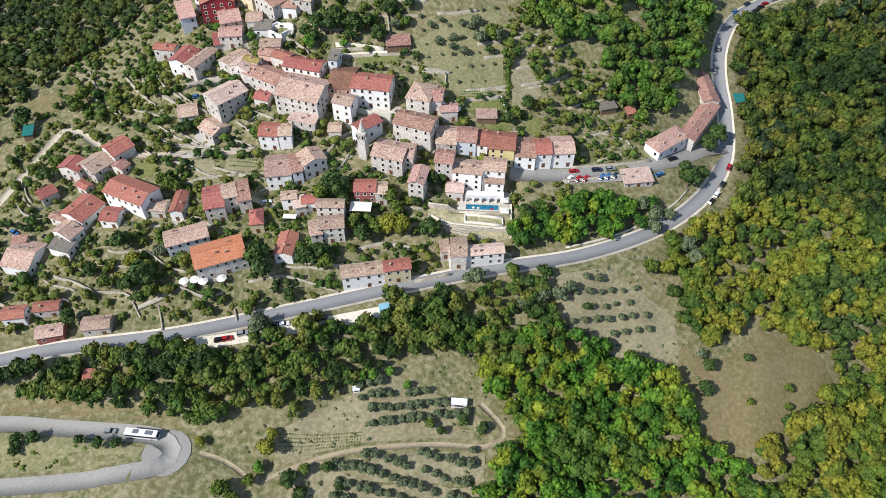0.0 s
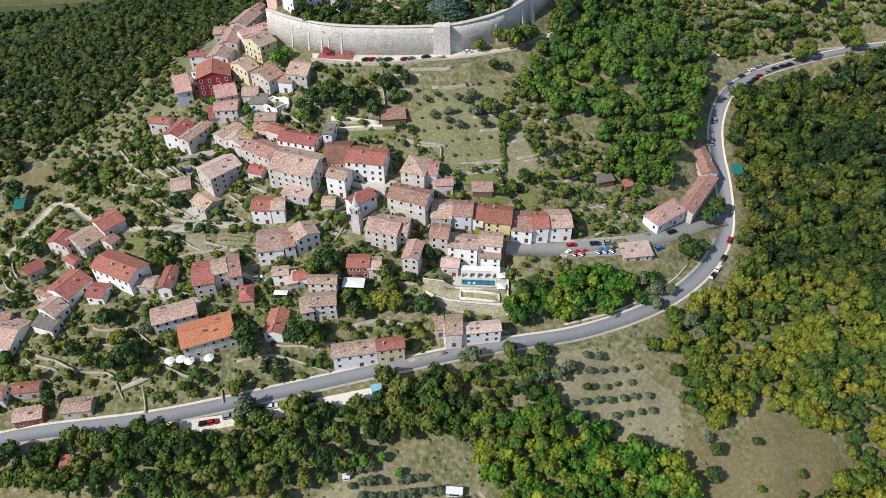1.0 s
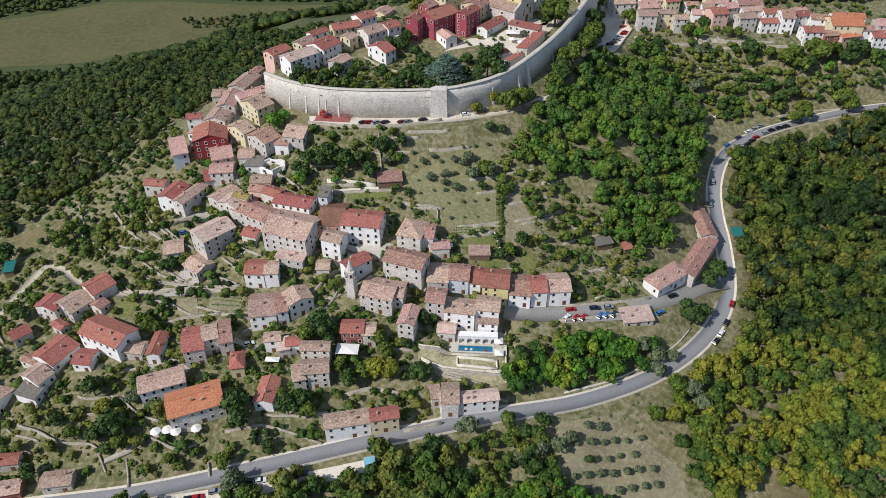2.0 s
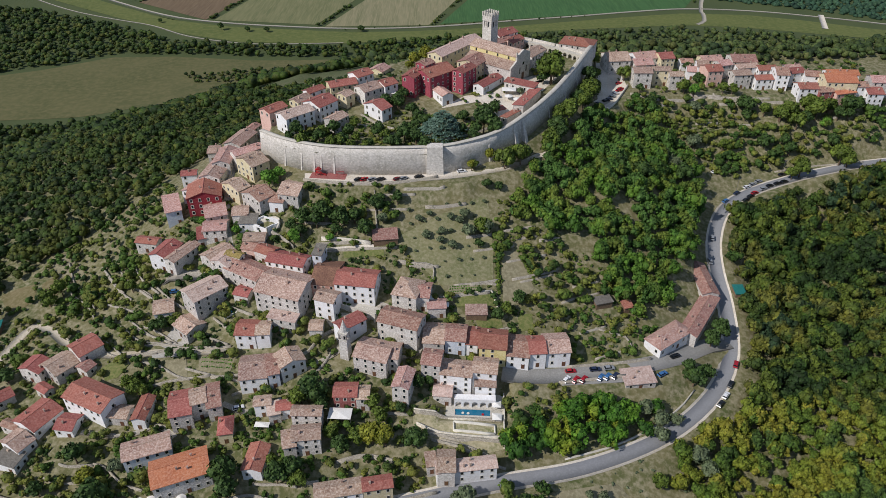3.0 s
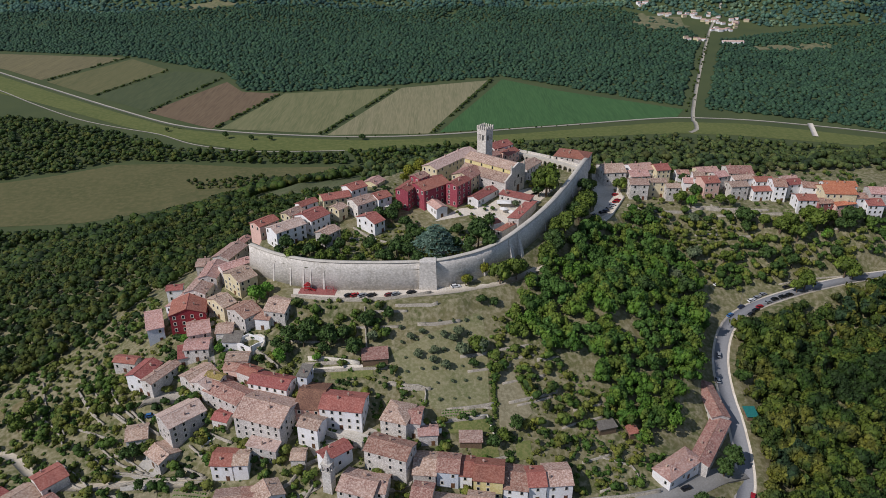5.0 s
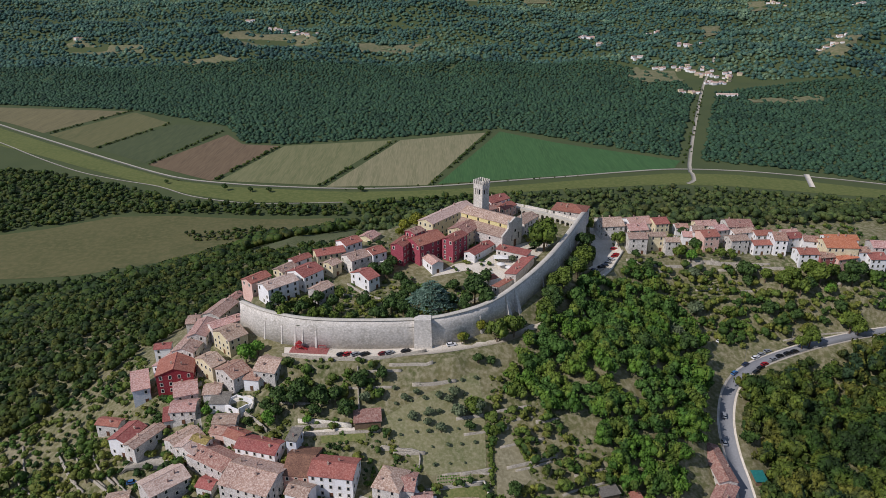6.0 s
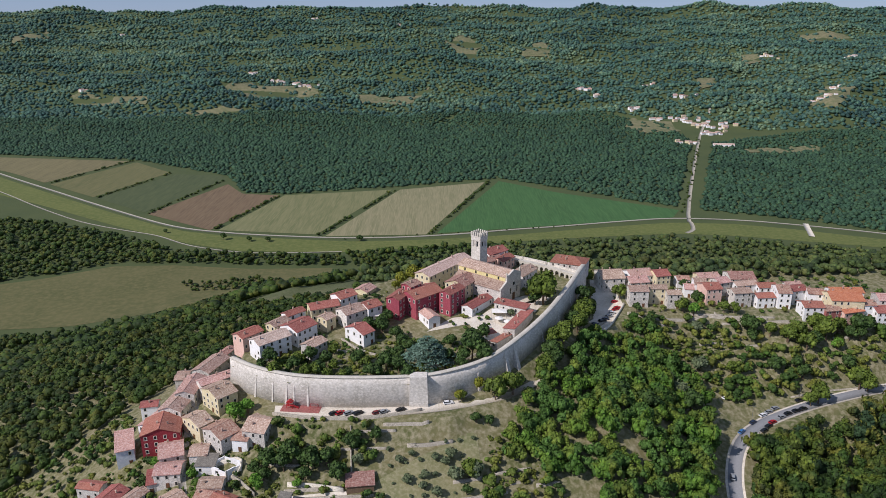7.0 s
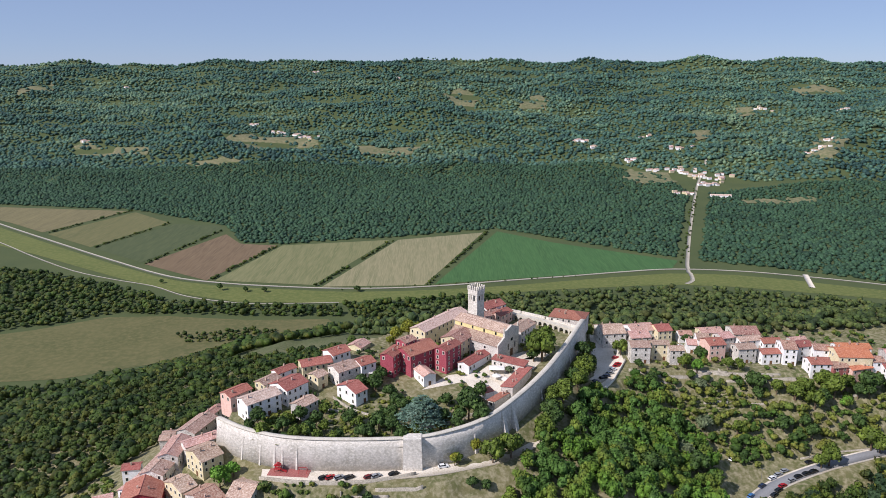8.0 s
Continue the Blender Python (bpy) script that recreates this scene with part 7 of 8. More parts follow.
def villa_terrace():
    """Pool terrace with an arcaded front below the tall white house."""
    thing = new("pool_terrace")
    thing.matrix_basis = pose(16.5, 202, 207.2, 0, 0, -3)
    bm = bmesh.new()
    box(bm, -10.6, 10.4, -6.4, -4.8, -6, 0)
    box(bm, -10.6, -7.2, -4.8, 6.0, -6, 0)
    box(bm, 5.6, 10.4, -4.8, 6.0, -6, 0)
    box(bm, -7.2, 5.6, -1.9, 6.0, -6, 0)
    part("paving", bm, COPING, thing, "pale stone paving")
    bm = bmesh.new()
    box(bm, -7.2, 5.6, -4.8, -1.9, -2, -0.25)
    part("water", bm, WATER, thing, "blue pool water")
    bm = bmesh.new()
    arch_bays(bm, 5, 3.0, 3.6, 2.1, 1.6, 0.7, -7.6)
    for q in bm.verts:
        q.co.y -= 0.9
    part("arcade", bm, WALL["white"], thing, "white arcade of five round arches")
    bm = bmesh.new()
    box(bm, -7.6, 7.4, -1.0, 1.6, 3.6, 4.0)
    box(bm, -7.6, 7.4, 0.9, 1.2, -1, 3.6)
    part("balcony", bm, WALL["white"], thing)
    bm = bmesh.new()
    box(bm, -10.6, 10.4, -6.7, -6.4, -6, 0.7)
    box(bm, 10.4, 10.8, -6.7, 6, -6, 0.8)
    part("parapet", bm, TRIM, thing)
    tagged(thing, "pale paved terrace with a blue swimming pool and arcade", "terrace")
    for k, (x, y, c) in enumerate(((12.0, 198.6, "white"), (13.9, 198.4, "white"), (19.2, 197.8, "pink"))):
        bm = bmesh.new()
        bmesh.ops.create_cone(bm, cap_ends=True, segments=14, radius1=0.55, radius2=0.5, depth=0.25)
        ob = new("pool_float", bpy.data.meshes.new("pool_float"))
        bm.to_mesh(ob.data)
        bm.free()
        ob.data.materials.append(TRIM if c == "white" else PAINT["red"])
        ob.location = (x, y, 207.0)
        tagged(ob, "round %s inflatable float lying on the pool" % c, "pool float")
    for x, y in ((24.2, 200.5), (24.0, 195.0)):
        canopy(x, y, 207.2 if y > 198 else ground_at(x, y), 3.2, 3.0, 2.3, "white fabric garden canopy on four posts")


def canopy(x, y, z, w, d, h, label):
    thing = new("canopy")
    thing.matrix_basis = pose(x, y, z, 0, 0, -3)
    for a in (-1, 1):
        for b in (-1, 1):
            bm = bmesh.new()
            box(bm, a * w / 2 - 0.06, a * w / 2 + 0.06, b * d / 2 - 0.06, b * d / 2 + 0.06, -0.5, h)
            part("post", bm, METAL, thing)
    bm = bmesh.new()
    solid(bm, [(-w / 2 - .1, -d / 2 - .1, h), (w / 2 + .1, -d / 2 - .1, h), (w / 2 + .1, d / 2 + .1, h), (-w / 2 - .1, d / 2 + .1, h)], [(-0.3, -0.3, h + 0.5), (0.3, -0.3, h + 0.5), (0.3, 0.3, h + 0.5), (-0.3, 0.3, h + 0.5)])
    part("cover", bm, CLOTH, thing, "white fabric cover")
    return tagged(thing, label, "canopy")


def parasol(x, y, z, r=1.9):
    thing = new("parasol")
    thing.matrix_basis = pose(x, y, z)
    bm = bmesh.new()
    box(bm, -0.04, 0.04, -0.04, 0.04, -0.3, 2.6)
    part("pole", bm, METAL, thing)
    bm = bmesh.new()
    bmesh.ops.create_cone(bm, cap_ends=True, segments=8, radius1=r, radius2=0.05, depth=0.7, matrix=Matrix.Translation((0, 0, 2.55)))
    part("canopy", bm, CLOTH, thing, "white fabric canopy")
    bm = bmesh.new()
    bmesh.ops.create_cone(bm, cap_ends=True, segments=10, radius1=0.4, radius2=0.35, depth=0.12, matrix=Matrix.Translation((0, 0, 0.06)))
    part("base", bm, COPING, thing)
    tagged(thing, "round white parasol standing on a restaurant terrace", "parasol", "parasols")


def cedar(x, y, z, r, h):
    """A broad cedar with flat layered boughs."""
    rnd = np.random.RandomState(7)
    thing = new("cedar_tree")
    thing.matrix_basis = pose(x, y, z)
    V, Q = [], []
    n = 0
    for k in range(34):
        lev = k / 34
        zz = h * (0.3 + 0.68 * lev)
        a = k * 2.4
        reach = r * (1.05 - 0.8 * lev) * rnd.uniform(0.75, 1.1)
        m = 150
        u = rnd.uniform(0.1, 1, m) ** 0.7
        w = rnd.normal(0, 0.2, m) * (0.45 + u)
        px = np.cos(a + w) * u * reach
        py = np.sin(a + w) * u * reach
        pz = zz - 0.22 * reach * u ** 2 + rnd.normal(0, 0.1, m)
        s = rnd.uniform(0.3, 0.62, m)
        t = rnd.uniform(0, 6.28, m)
        for c, q in ((0, 0.6), (1.57, 1), (3.14, 0.6), (4.71, 1)):
            V.append(np.stack([px + np.cos(t + c) * s * q, py + np.sin(t + c) * s * q, pz + rnd.normal(0, 0.16, m)], 1))
        i = n + np.arange(m)
        Q.append(np.stack([i, i + m, i + 2 * m, i + 3 * m], 1))
        n += 4 * m
    part_of("crown", mesh_np("crown", np.vstack(V), [np.vstack(Q)], LEAF["cedar"]), thing)
    bm = bmesh.new()
    bmesh.ops.create_cone(bm, cap_ends=True, segments=10, radius1=0.6, radius2=0.12, depth=h, matrix=Matrix.Translation((0, 0, h / 2 - 0.5)))
    part("trunk", bm, BARK, thing, "grey-brown bark")
    TREE_AT.append((x, y, r))
    tagged(thing, "broad blue-green cedar with layered drooping boughs", "tree")


PAINT = {k: glossy("paint_" + k, c, 0.25, 0.0, 0.6) for k, c in dict(black="16181b", red="a01822", darkred="6a1a22", grey="8b8f93", white="dfe0e0", navy="232f48", blue="3a6a9c").items()}
CLOTH = mottled("white_cloth", ("e4e1da", "d6d2c8", "ebe9e4"), (0.5, 3.0), 0.9, 0.05, 10)
CARS = {}


def car_model(colour):
    thing = new("car")
    bm = bmesh.new()
    side = [(-2.1, 0.35), (-2.15, 0.75), (-1.95, 0.95), (0.9, 0.95), (1.95, 0.82), (2.12, 0.6), (2.1, 0.3)]
    solid(bm, [(a, 0.86, b) for a, b in side], [(a, -0.86, b) for a, b in side])
    roof = [(-1.55, -0.66), (0.25, -0.66), (0.25, 0.66), (-1.55, 0.66)]
    solid(bm, [(a * 1.02, b, 1.40) for a, b in roof], [(a * 0.97, b * 0.93, 1.47) for a, b in roof])
    part("body", bm, PAINT[colour], thing)
    bm = bmesh.new()
    solid(bm, [(-1.95, -0.8, 0.95), (0.95, -0.8, 0.95), (0.95, 0.8, 0.95), (-1.95, 0.8, 0.95)], [(-1.55, -0.66, 1.40), (0.25, -0.66, 1.40), (0.25, 0.66, 1.40), (-1.55, 0.66, 1.40)])
    part("cabin_glass", bm, CARGLASS, thing, "dark car glass")
    bm = bmesh.new()
    bmesh.ops.create_cone(bm, cap_ends=True, segments=12, radius1=0.32, radius2=0.32, depth=0.22, matrix=pose(0, 0, 0, 90))
    me = bpy.data.meshes.new("wheel")
    bm.to_mesh(me)
    bm.free()
    me.materials.append(TYRE)
    for x in (-1.3, 1.3):
        for y in (-0.78, 0.78):
            part_of("wheel", me, thing, "", Matrix.Translation((x, y, 0.32)))
    tagged(thing, "parked %s car" % {"navy": "dark blue compact", "darkred": "dark red compact"}.get(colour, colour + " compact"), "car", "parked cars")
    return thing


def car(x, y, colour, yaw=None):
    near = min(((seg_dist(np.array(x), np.array(y), line[:, :2]), line) for line, _, _ in ROADS), key=lambda k: float(k[0][0]))
    (d, u), line = near
    if yaw is None:
        i = min(int(u), len(line) - 2)
        t = line[i + 1] - line[i]
        yaw = math.degrees(math.atan2(t[1], t[0]))
    z = ground_at(x, y) + (0.13 if d < 4 else 0.02)
    m = pose(x, y, z, 0, 0, yaw)
    if colour in CARS:
        copy_thing(CARS[colour], m)
    else:
        CARS[colour] = car_model(colour)
        CARS[colour].matrix_basis = m


def bus(x, y, yaw):
    thing = new("bus")
    thing.matrix_basis = pose(x, y, ground_at(x, y) + 0.13, 0, 0, yaw)
    bm = bmesh.new()
    box(bm, -5.6, 5.6, -1.25, 1.25, 0.35, 3.0)
    bmesh.ops.bevel(bm, geom=bm.edges[:], offset=0.15, segments=2, affect="EDGES")
    part("body", bm, PAINT["white"], thing)
    bm = bmesh.new()
    box(bm, -5.3, 5.4, -1.27, 1.27, 1.5, 2.5)
    box(bm, 5.5, 5.63, -1.1, 1.1, 1.2, 2.6)
    part("cabin_glass", bm, CARGLASS, thing, "dark window band")
    for a, b in ((-2.8, 0.9), (1.5, 1.2)):
        bm = bmesh.new()
        box(bm, a, a + b * 2, -0.7, 0.7, 3.0, 3.22)
        part("roof_unit", bm, METAL, thing)
    for a in (-3.4, 3.4):
        for b in (-1.1, 1.1):
            bm = bmesh.new()
            bmesh.ops.create_cone(bm, cap_ends=True, segments=14, radius1=0.5, radius2=0.5, depth=0.3, matrix=pose(a, b, 0.5, 90))
            part("wheel", bm, TYRE, thing)
    tagged(thing, "white coach with dark windows on the road bend", "bus")


def garden_wall(points, high, thick, material=None):
    line = resample([(x, y, 0) for x, y in points], 2.5)
    inside_fort = inside(line[:, 0], line[:, 1], FORT)
    g = np.where(inside_fort, fort_floor(line[:, 0], line[:, 1]), terrain(line[:, 0], line[:, 1]))
    t = np.gradient(line[:, :2], axis=0)
    t /= np.linalg.norm(t, axis=1)[:, None]
    nrm = np.stack([-t[:, 1], t[:, 0]], 1)
    o = np.array([*line[0, :2], g[0]])
    rnd = np.random.RandomState(len(points) + int(abs(points[0][0])))
    top = g + high * 0.62 + rnd.uniform(-0.08, 0.08, len(g))
    rows = [(-thick / 2, g - 2.5), (-thick / 2, top), (thick / 2, top), (thick / 2, g - 2.5)]
    v = np.stack([np.column_stack([line[:, :2] + nrm * a, z]) for a, z in rows], 1) - o
    n = len(line)
    i = np.arange(n * 4).reshape(n, 4)
    f = np.vstack([np.stack([i[:-1, k], i[1:, k], i[1:, k + 1], i[:-1, k + 1]], -1) for k in range(3)])
    ends = np.array([i[0], i[-1, ::-1]])
    thing = new("garden_wall", mesh_np("garden_wall", v.reshape(-1, 3), [f, ends], material or DRYSTONE))
    thing.location = o
    tagged(thing, "pale mortared stone garden wall on a terrace" if material else "weathered grey dry-stone retaining wall on the slope", "stone wall", "terrace walls")


def playground():
    z = 249.25
    bm = bmesh.new()
    box(bm, -8, 8, -2.6, 2.6, -0.6, 0)
    ob = new("playground_mat", bpy.data.meshes.new("playground_mat"))
    bm.to_mesh(ob.data)
    bm.free()
    ob.data.materials.append(WALL["redw"])
    ob.matrix_basis = pose(-46, 299.3, z + 0.1, 0, 0, -6)
    tagged(ob, "dark red rubber playground surface under the wall", "playground")
    thing = new("climbing_frame")
    thing.matrix_basis = pose(-50.5, 300.3, z + 0.1, 0, 0, -10)
    for a in (-1.2, 1.2):
        for b in (-0.8, 0.8):
            bm = bmesh.new()
            box(bm, a - 0.07, a + 0.07, b - 0.07, b + 0.07, 0, 2.8)
            part("post", bm, PAINT["red"], thing)
    bm = bmesh.new()
    box(bm, -1.3, 1.3, -0.9, 0.9, 1.2, 1.3)
    part("platform", bm, PAINT["red"], thing)
    bm = bmesh.new()
    solid(bm, [(-1.4, -1, 2.7), (1.4, -1, 2.7), (1.4, 1, 2.7), (-1.4, 1, 2.7)], [(-0.2, -0.9, 3.6), (0.2, -0.9, 3.6), (0.2, 0.9, 3.6), (-0.2, 0.9, 3.6)])
    part("roof", bm, PAINT["red"], thing)
    bm = bmesh.new()
    solid(bm, [(1.2, -0.5, 1.1), (3.6, -0.5, 0.1), (3.6, 0.5, 0.1), (1.2, 0.5, 1.1)], [(1.2, -0.5, 1.3), (3.6, -0.5, 0.3), (3.6, 0.5, 0.3), (1.2, 0.5, 1.3)])
    part("slide", bm, PAINT["red"], thing)
    tagged(thing, "red climbing frame with a slide and roof", "climbing frame")
    thing = new("swing")
    thing.matrix_basis = pose(-40.5, 299, z + 0.1, 0, 0, -6)
    for a in (-1.6, 1.6):
        for b in (-0.8, 0.8):
            bm = bmesh.new()
            solid(bm, [(a - 0.05, b - 0.05, 0), (a + 0.05, b - 0.05, 0), (a + 0.05, b + 0.05, 0), (a - 0.05, b + 0.05, 0)], [(a - 0.05, -0.05, 2.3), (a + 0.05, -0.05, 2.3), (a + 0.05, 0.05, 2.3), (a - 0.05, 0.05, 2.3)])
            part("leg", bm, PAINT["red"], thing)
    bm = bmesh.new()
    box(bm, -1.7, 1.7, -0.06, 0.06, 2.25, 2.4)
    part("beam", bm, PAINT["red"], thing)
    tagged(thing, "red metal swing frame on a rubber surface", "swing")


def garden_pool():
    thing = new("swimming_pool")
    x, y = -80.2, 239.3
    thing.matrix_basis = pose(x, y, ground_at(x, y) + 0.6, 0, 0, 30)
    bm = bmesh.new()
    for a in ((-2.6, 2.6, -1.7, -1.3), (-2.6, 2.6, 1.3, 1.7), (-2.6, -2.2, -1.3, 1.3), (2.2, 2.6, -1.3, 1.3)):
        box(bm, *a, -4, 0.1)
    part("rim", bm, TRIM, thing)
    bm = bmesh.new()
    box(bm, -2.2, 2.2, -1.3, 1.3, -4, -0.15)
    part("water", bm, WATER, thing, "turquoise pool water")
    tagged(thing, "small turquoise swimming pool on a house terrace", "pool")


def street_lamp(x, y):
    thing = new("street_lamp")
    thing.matrix_basis = pose(x, y, ground_at(x, y))
    bm = bmesh.new()
    bmesh.ops.create_cone(bm, cap_ends=True, segments=8, radius1=0.1, radius2=0.06, depth=7.5, matrix=Matrix.Translation((0, 0, 3.4)))
    part("pole", bm, METAL, thing)
    bm = bmesh.new()
    box(bm, -0.1, 1.1, -0.12, 0.12, 7.05, 7.2)
    part("head", bm, METAL, thing)
    tagged(thing, "grey metal street lamp beside the road", "street lamp")


def vine_row(a, b, seed, material, r=0.55, gap=0.9, name="vine_row", label="row of green grape vines on a terrace"):
    rnd = np.random.RandomState(seed)
    n = max(3, int(math.dist(a, b) / gap))
    u = (np.arange(n) + 0.5) / n
    px, py = a[0] + (b[0] - a[0]) * u, a[1] + (b[1] - a[1]) * u
    rad = rnd.uniform(0.8, 1.2, n) * r
    v, t, q = mass(px, py, terrain(px, py) - 0.2 * r, rad, BUSH, seed)
    ob = new(name, mesh_np(name, v, [t, q], material, "lumps"))
    tagged(ob, label, "hedge" if name == "hedge" else "vines", kind="stuff")


bell_tower()
church()
chapel_tower()
arched_terrace()
roofless_house()
arcade_walk()
villa_terrace()
cedar(5.0, 318.5, 258, 13.5, 14)
bus(-100.3, 112.2, -6)
playground()
garden_pool()
for p in ((-95.3, 165.4), (-91.3, 165.7), (-88, 164.9), (-81.4, 166.2)):
    parasol(*p, ground_at(*p))
for p in ((38, 354), (42, 351), (31, 347)):
    parasol(*p, ground_at(*p), 2.2)
for p in ((185, 351.7), (156, 336.8)):
    street_lamp(*p)
for k in range(7):
    vine_row((132 + 0.8 * k, 378.6 - 1.6 * k), (159.5 + 0.2 * k, 381.4 - 1.2 * k), 70 + k, LEAF["oak"])
for k in range(5):
    vine_row((-55 + 0.5 * k, 112 - 1.1 * k), (-27, 112.7 - 1.0 * k), 80 + k, LEAF["oak"], 0.4)
vine_row((28, 267), (27.4, 246), 90, LEAF["oak"], 1.4, 0.9, "hedge", "tall clipped green hedge between garden plots")
vine_row((37, 264), (43.6, 251.8), 91, LEAF["oak"], 1.1, 0.9, "hedge", "low clipped green hedge between garden plots")


def kiosk(x, y, yaw, w, d, h, paint, label, name="kiosk"):
    thing = new(name)
    thing.matrix_basis = pose(x, y, ground_at(x, y), 0, 0, yaw)
    bm = bmesh.new()
    box(bm, -w / 2, w / 2, -d / 2, d / 2, -0.5, h)
    bmesh.ops.bevel(bm, geom=bm.edges[:], offset=0.08, segments=1, affect="EDGES")
    part("body", bm, paint, thing)
    bm = bmesh.new()
    box(bm, -w / 2 - 0.15, w / 2 + 0.15, -d / 2 - 0.15, d / 2 + 0.15, h, h + 0.15)
    part("roof", bm, paint, thing)
    bm = bmesh.new()
    box(bm, -w / 2 * 0.6, w / 2 * 0.6, -d / 2 - 0.03, -d / 2 + 0.05, h * 0.45, h * 0.8)
    part("window", bm, CARGLASS, thing)
    tagged(thing, label, name.replace("_", " "))


LIGHTBLUE = mottled("light_blue_sheet", ("7fb4c9", "70a4ba", "93c2d3"), (0.5, 3.0), 0.6, 0.05, 10)
kiosk(-21, 153.8, 10, 3.4, 2.6, 2.6, LIGHTBLUE, "small light blue roadside kiosk", "kiosk")
kiosk(5.5, 121.5, -5, 5.2, 2.3, 2.4, PAINT["white"], "white caravan parked beside an olive grove", "caravan")
kiosk(-29.5, 126, 5, 2.2, 1.6, 1.6, PAINT["white"], "small white trailer on the terraces", "trailer")
for x, y, c in ((88.4, 184.2, "blue"), (90.3, 185, "blue")):
    kiosk(x, y, 30, 1.2, 1.0, 1.3, PAINT[c], "blue waste container on the gravel verge", "waste_container")
canopy(-31.5, 193.5, ground_at(-31.5, 193.5) + 1.5, 8, 5, 2.6, "flat white patio canopy beside a red-roofed house")
canopy(-59.0, 191.5, ground_at(-59, 191.5) + 0.5, 5, 2.2, 2.4, "white fabric awning in front of a house")
canopy(-0.8, 240.5, ground_at(-0.8, 240.5), 4, 3.4, 2.5, "white garden tent on a terrace")
canopy(5.4, 237.8, ground_at(5.4, 237.8), 3.6, 2.6, 2.5, "white garden tent on a terrace")
canopy(38.5, 360, ground_at(38.5, 360), 7, 5, 2.6, "white restaurant awning on the square")
canopy(-18.5, 357, ground_at(-18.5, 357), 4, 4, 2.6, "white awning beside a house")


def contour_walls(count, poly, seed):
    """Low terrace walls that follow the slope's contour lines through the gardens."""
    rnd = random.Random(seed)
    poly = np.asarray(poly, float)
    lo, hi = poly.min(0), poly.max(0)
    made = 0
    for _ in range(count * 12):
        if made >= count:
            break
        x, y = rnd.uniform(lo[0], hi[0]), rnd.uniform(lo[1], hi[1])
        pts = []
        for _ in range(rnd.randint(4, 9)):
            if not inside(np.array(x), np.array(y), poly):
                break
            pts.append((x, y))
            z = land(np.array([x, x + 1, x]), np.array([y, y, y + 1]))
            gx, gy = z[1] - z[0], z[2] - z[0]
            s = math.hypot(gx, gy) or 1
            x, y = x + 3 * gy / s, y - 3 * gx / s
        if len(pts) >= 4 and clear_of(np.array([q[0] for q in pts]), np.array([q[1] for q in pts]), 0.2).all():
            garden_wall(pts, rnd.uniform(1.0, 2.2), 0.6)
            made += 1


contour_walls(60, VILLAGE, 4)
contour_walls(10, [(112, 372), (200, 376), (260, 384), (260, 390), (112, 392)], 5)
garden_wall([(8.5, 192.8), (16, 192.2), (23, 191.6)], 1.6, 0.5, TRIM)
garden_wall([(8.5, 189.6), (16, 189), (23, 188.4)], 1.6, 0.5, TRIM)
garden_wall([(8.5, 192.8), (8.5, 191.2), (8.5, 189.6)], 1.4, 0.5, TRIM)
garden_wall([(23, 191.6), (23, 190), (23, 188.4)], 1.4, 0.5, TRIM)
garden_wall([(47, 181.6), (64.6, 187.2), (80, 195), (93, 204.5), (101, 213)], 1.3, 0.4, COPING)

# ---- garden plots and terrace walls ----
PAVING = mottled("grey_paving", ("a9a59c", "96928a", "b8b4ab"), (0.2, 1.5), 0.9, 0.15, 10)
TERRACE = mottled("terrace_garden", ("9e9577", "6e7248", "b4aa8f"), (0.16, 0.9), 0.95, 0.3, 4)
PALE_WALL = mottled("pale_garden_wall", ("cfc8b8", "bcb4a2", "dbd5c8"), (0.3, 2.0), 0.92, 0.3, 8, cells=1.6, flat=1.6)
field([(-127.5, 218.3), (-122.5, 222.4), (-115.7, 220.3), (-118.9, 215.2), (-123.2, 214.2)], GRASS, "small green lawn between houses", 0.16)
field([(-89.2, 222.0), (-74.5, 220.3), (-75.5, 214.6), (-87.0, 215.1)], DRY, "tilled vegetable plot with straight rows", 0.16)
field([(-102.1, 221.2), (-93.7, 221.3), (-91.7, 213.9), (-99.7, 214.0)], DRY, "bare tan terraced plot", 0.16)
field([(-108.0, 230.4), (-101.3, 238.2), (-93.5, 238.5), (-92.5, 232.6), (-98.2, 228.2), (-104.1, 228.0)], PAVING, "grey paved yard beside stone houses", 0.16)
field([(-109.3, 226.1), (-96.6, 226.0), (-95.3, 222.5), (-107.6, 222.8)], PAVING, "dark paved parking bay beside the lane", 0.16)
field([(-193.7, 271.0), (-186.8, 274.5), (-178.6, 274.4), (-172.9, 263.5), (-178.4, 256.9), (-185.3, 259.8)], BROWN, "dry tan grass plot among trees", 0.16)
field([(-174.5, 273.0), (-170.8, 276.5), (-163.6, 270.2), (-162.8, 255.8), (-168.8, 261.9)], BROWN, "dry grass clearing on the western slope", 0.16)
field([(9.1, 242.6), (24.5, 245.6), (26.0, 240.3), (10.2, 239.0)], GRASS, "walled olive-green lawn terrace", 0.16)
field([(17.8, 233.9), (27.6, 236.6), (28.6, 230.9), (18.9, 229.6)], GRASS, "small walled lawn behind houses", 0.16)
field([(6.9, 247.7), (20.5, 249.6), (20.8, 245.8), (7.3, 244.2)], DRY, "tilled plot planted with vine rows", 0.16)
field([(-36.5, 262.5), (-19.8, 263.4), (-19.2, 260.3), (-35.9, 259.6)], GRASS, "narrow lawn terrace behind the white house", 0.16)
field([(-44.4, 264.4), (-24.2, 265.8), (-23.6, 264.2), (-43.7, 262.5)], GRAVEL, "pale gravel path along a terrace wall", 0.16)
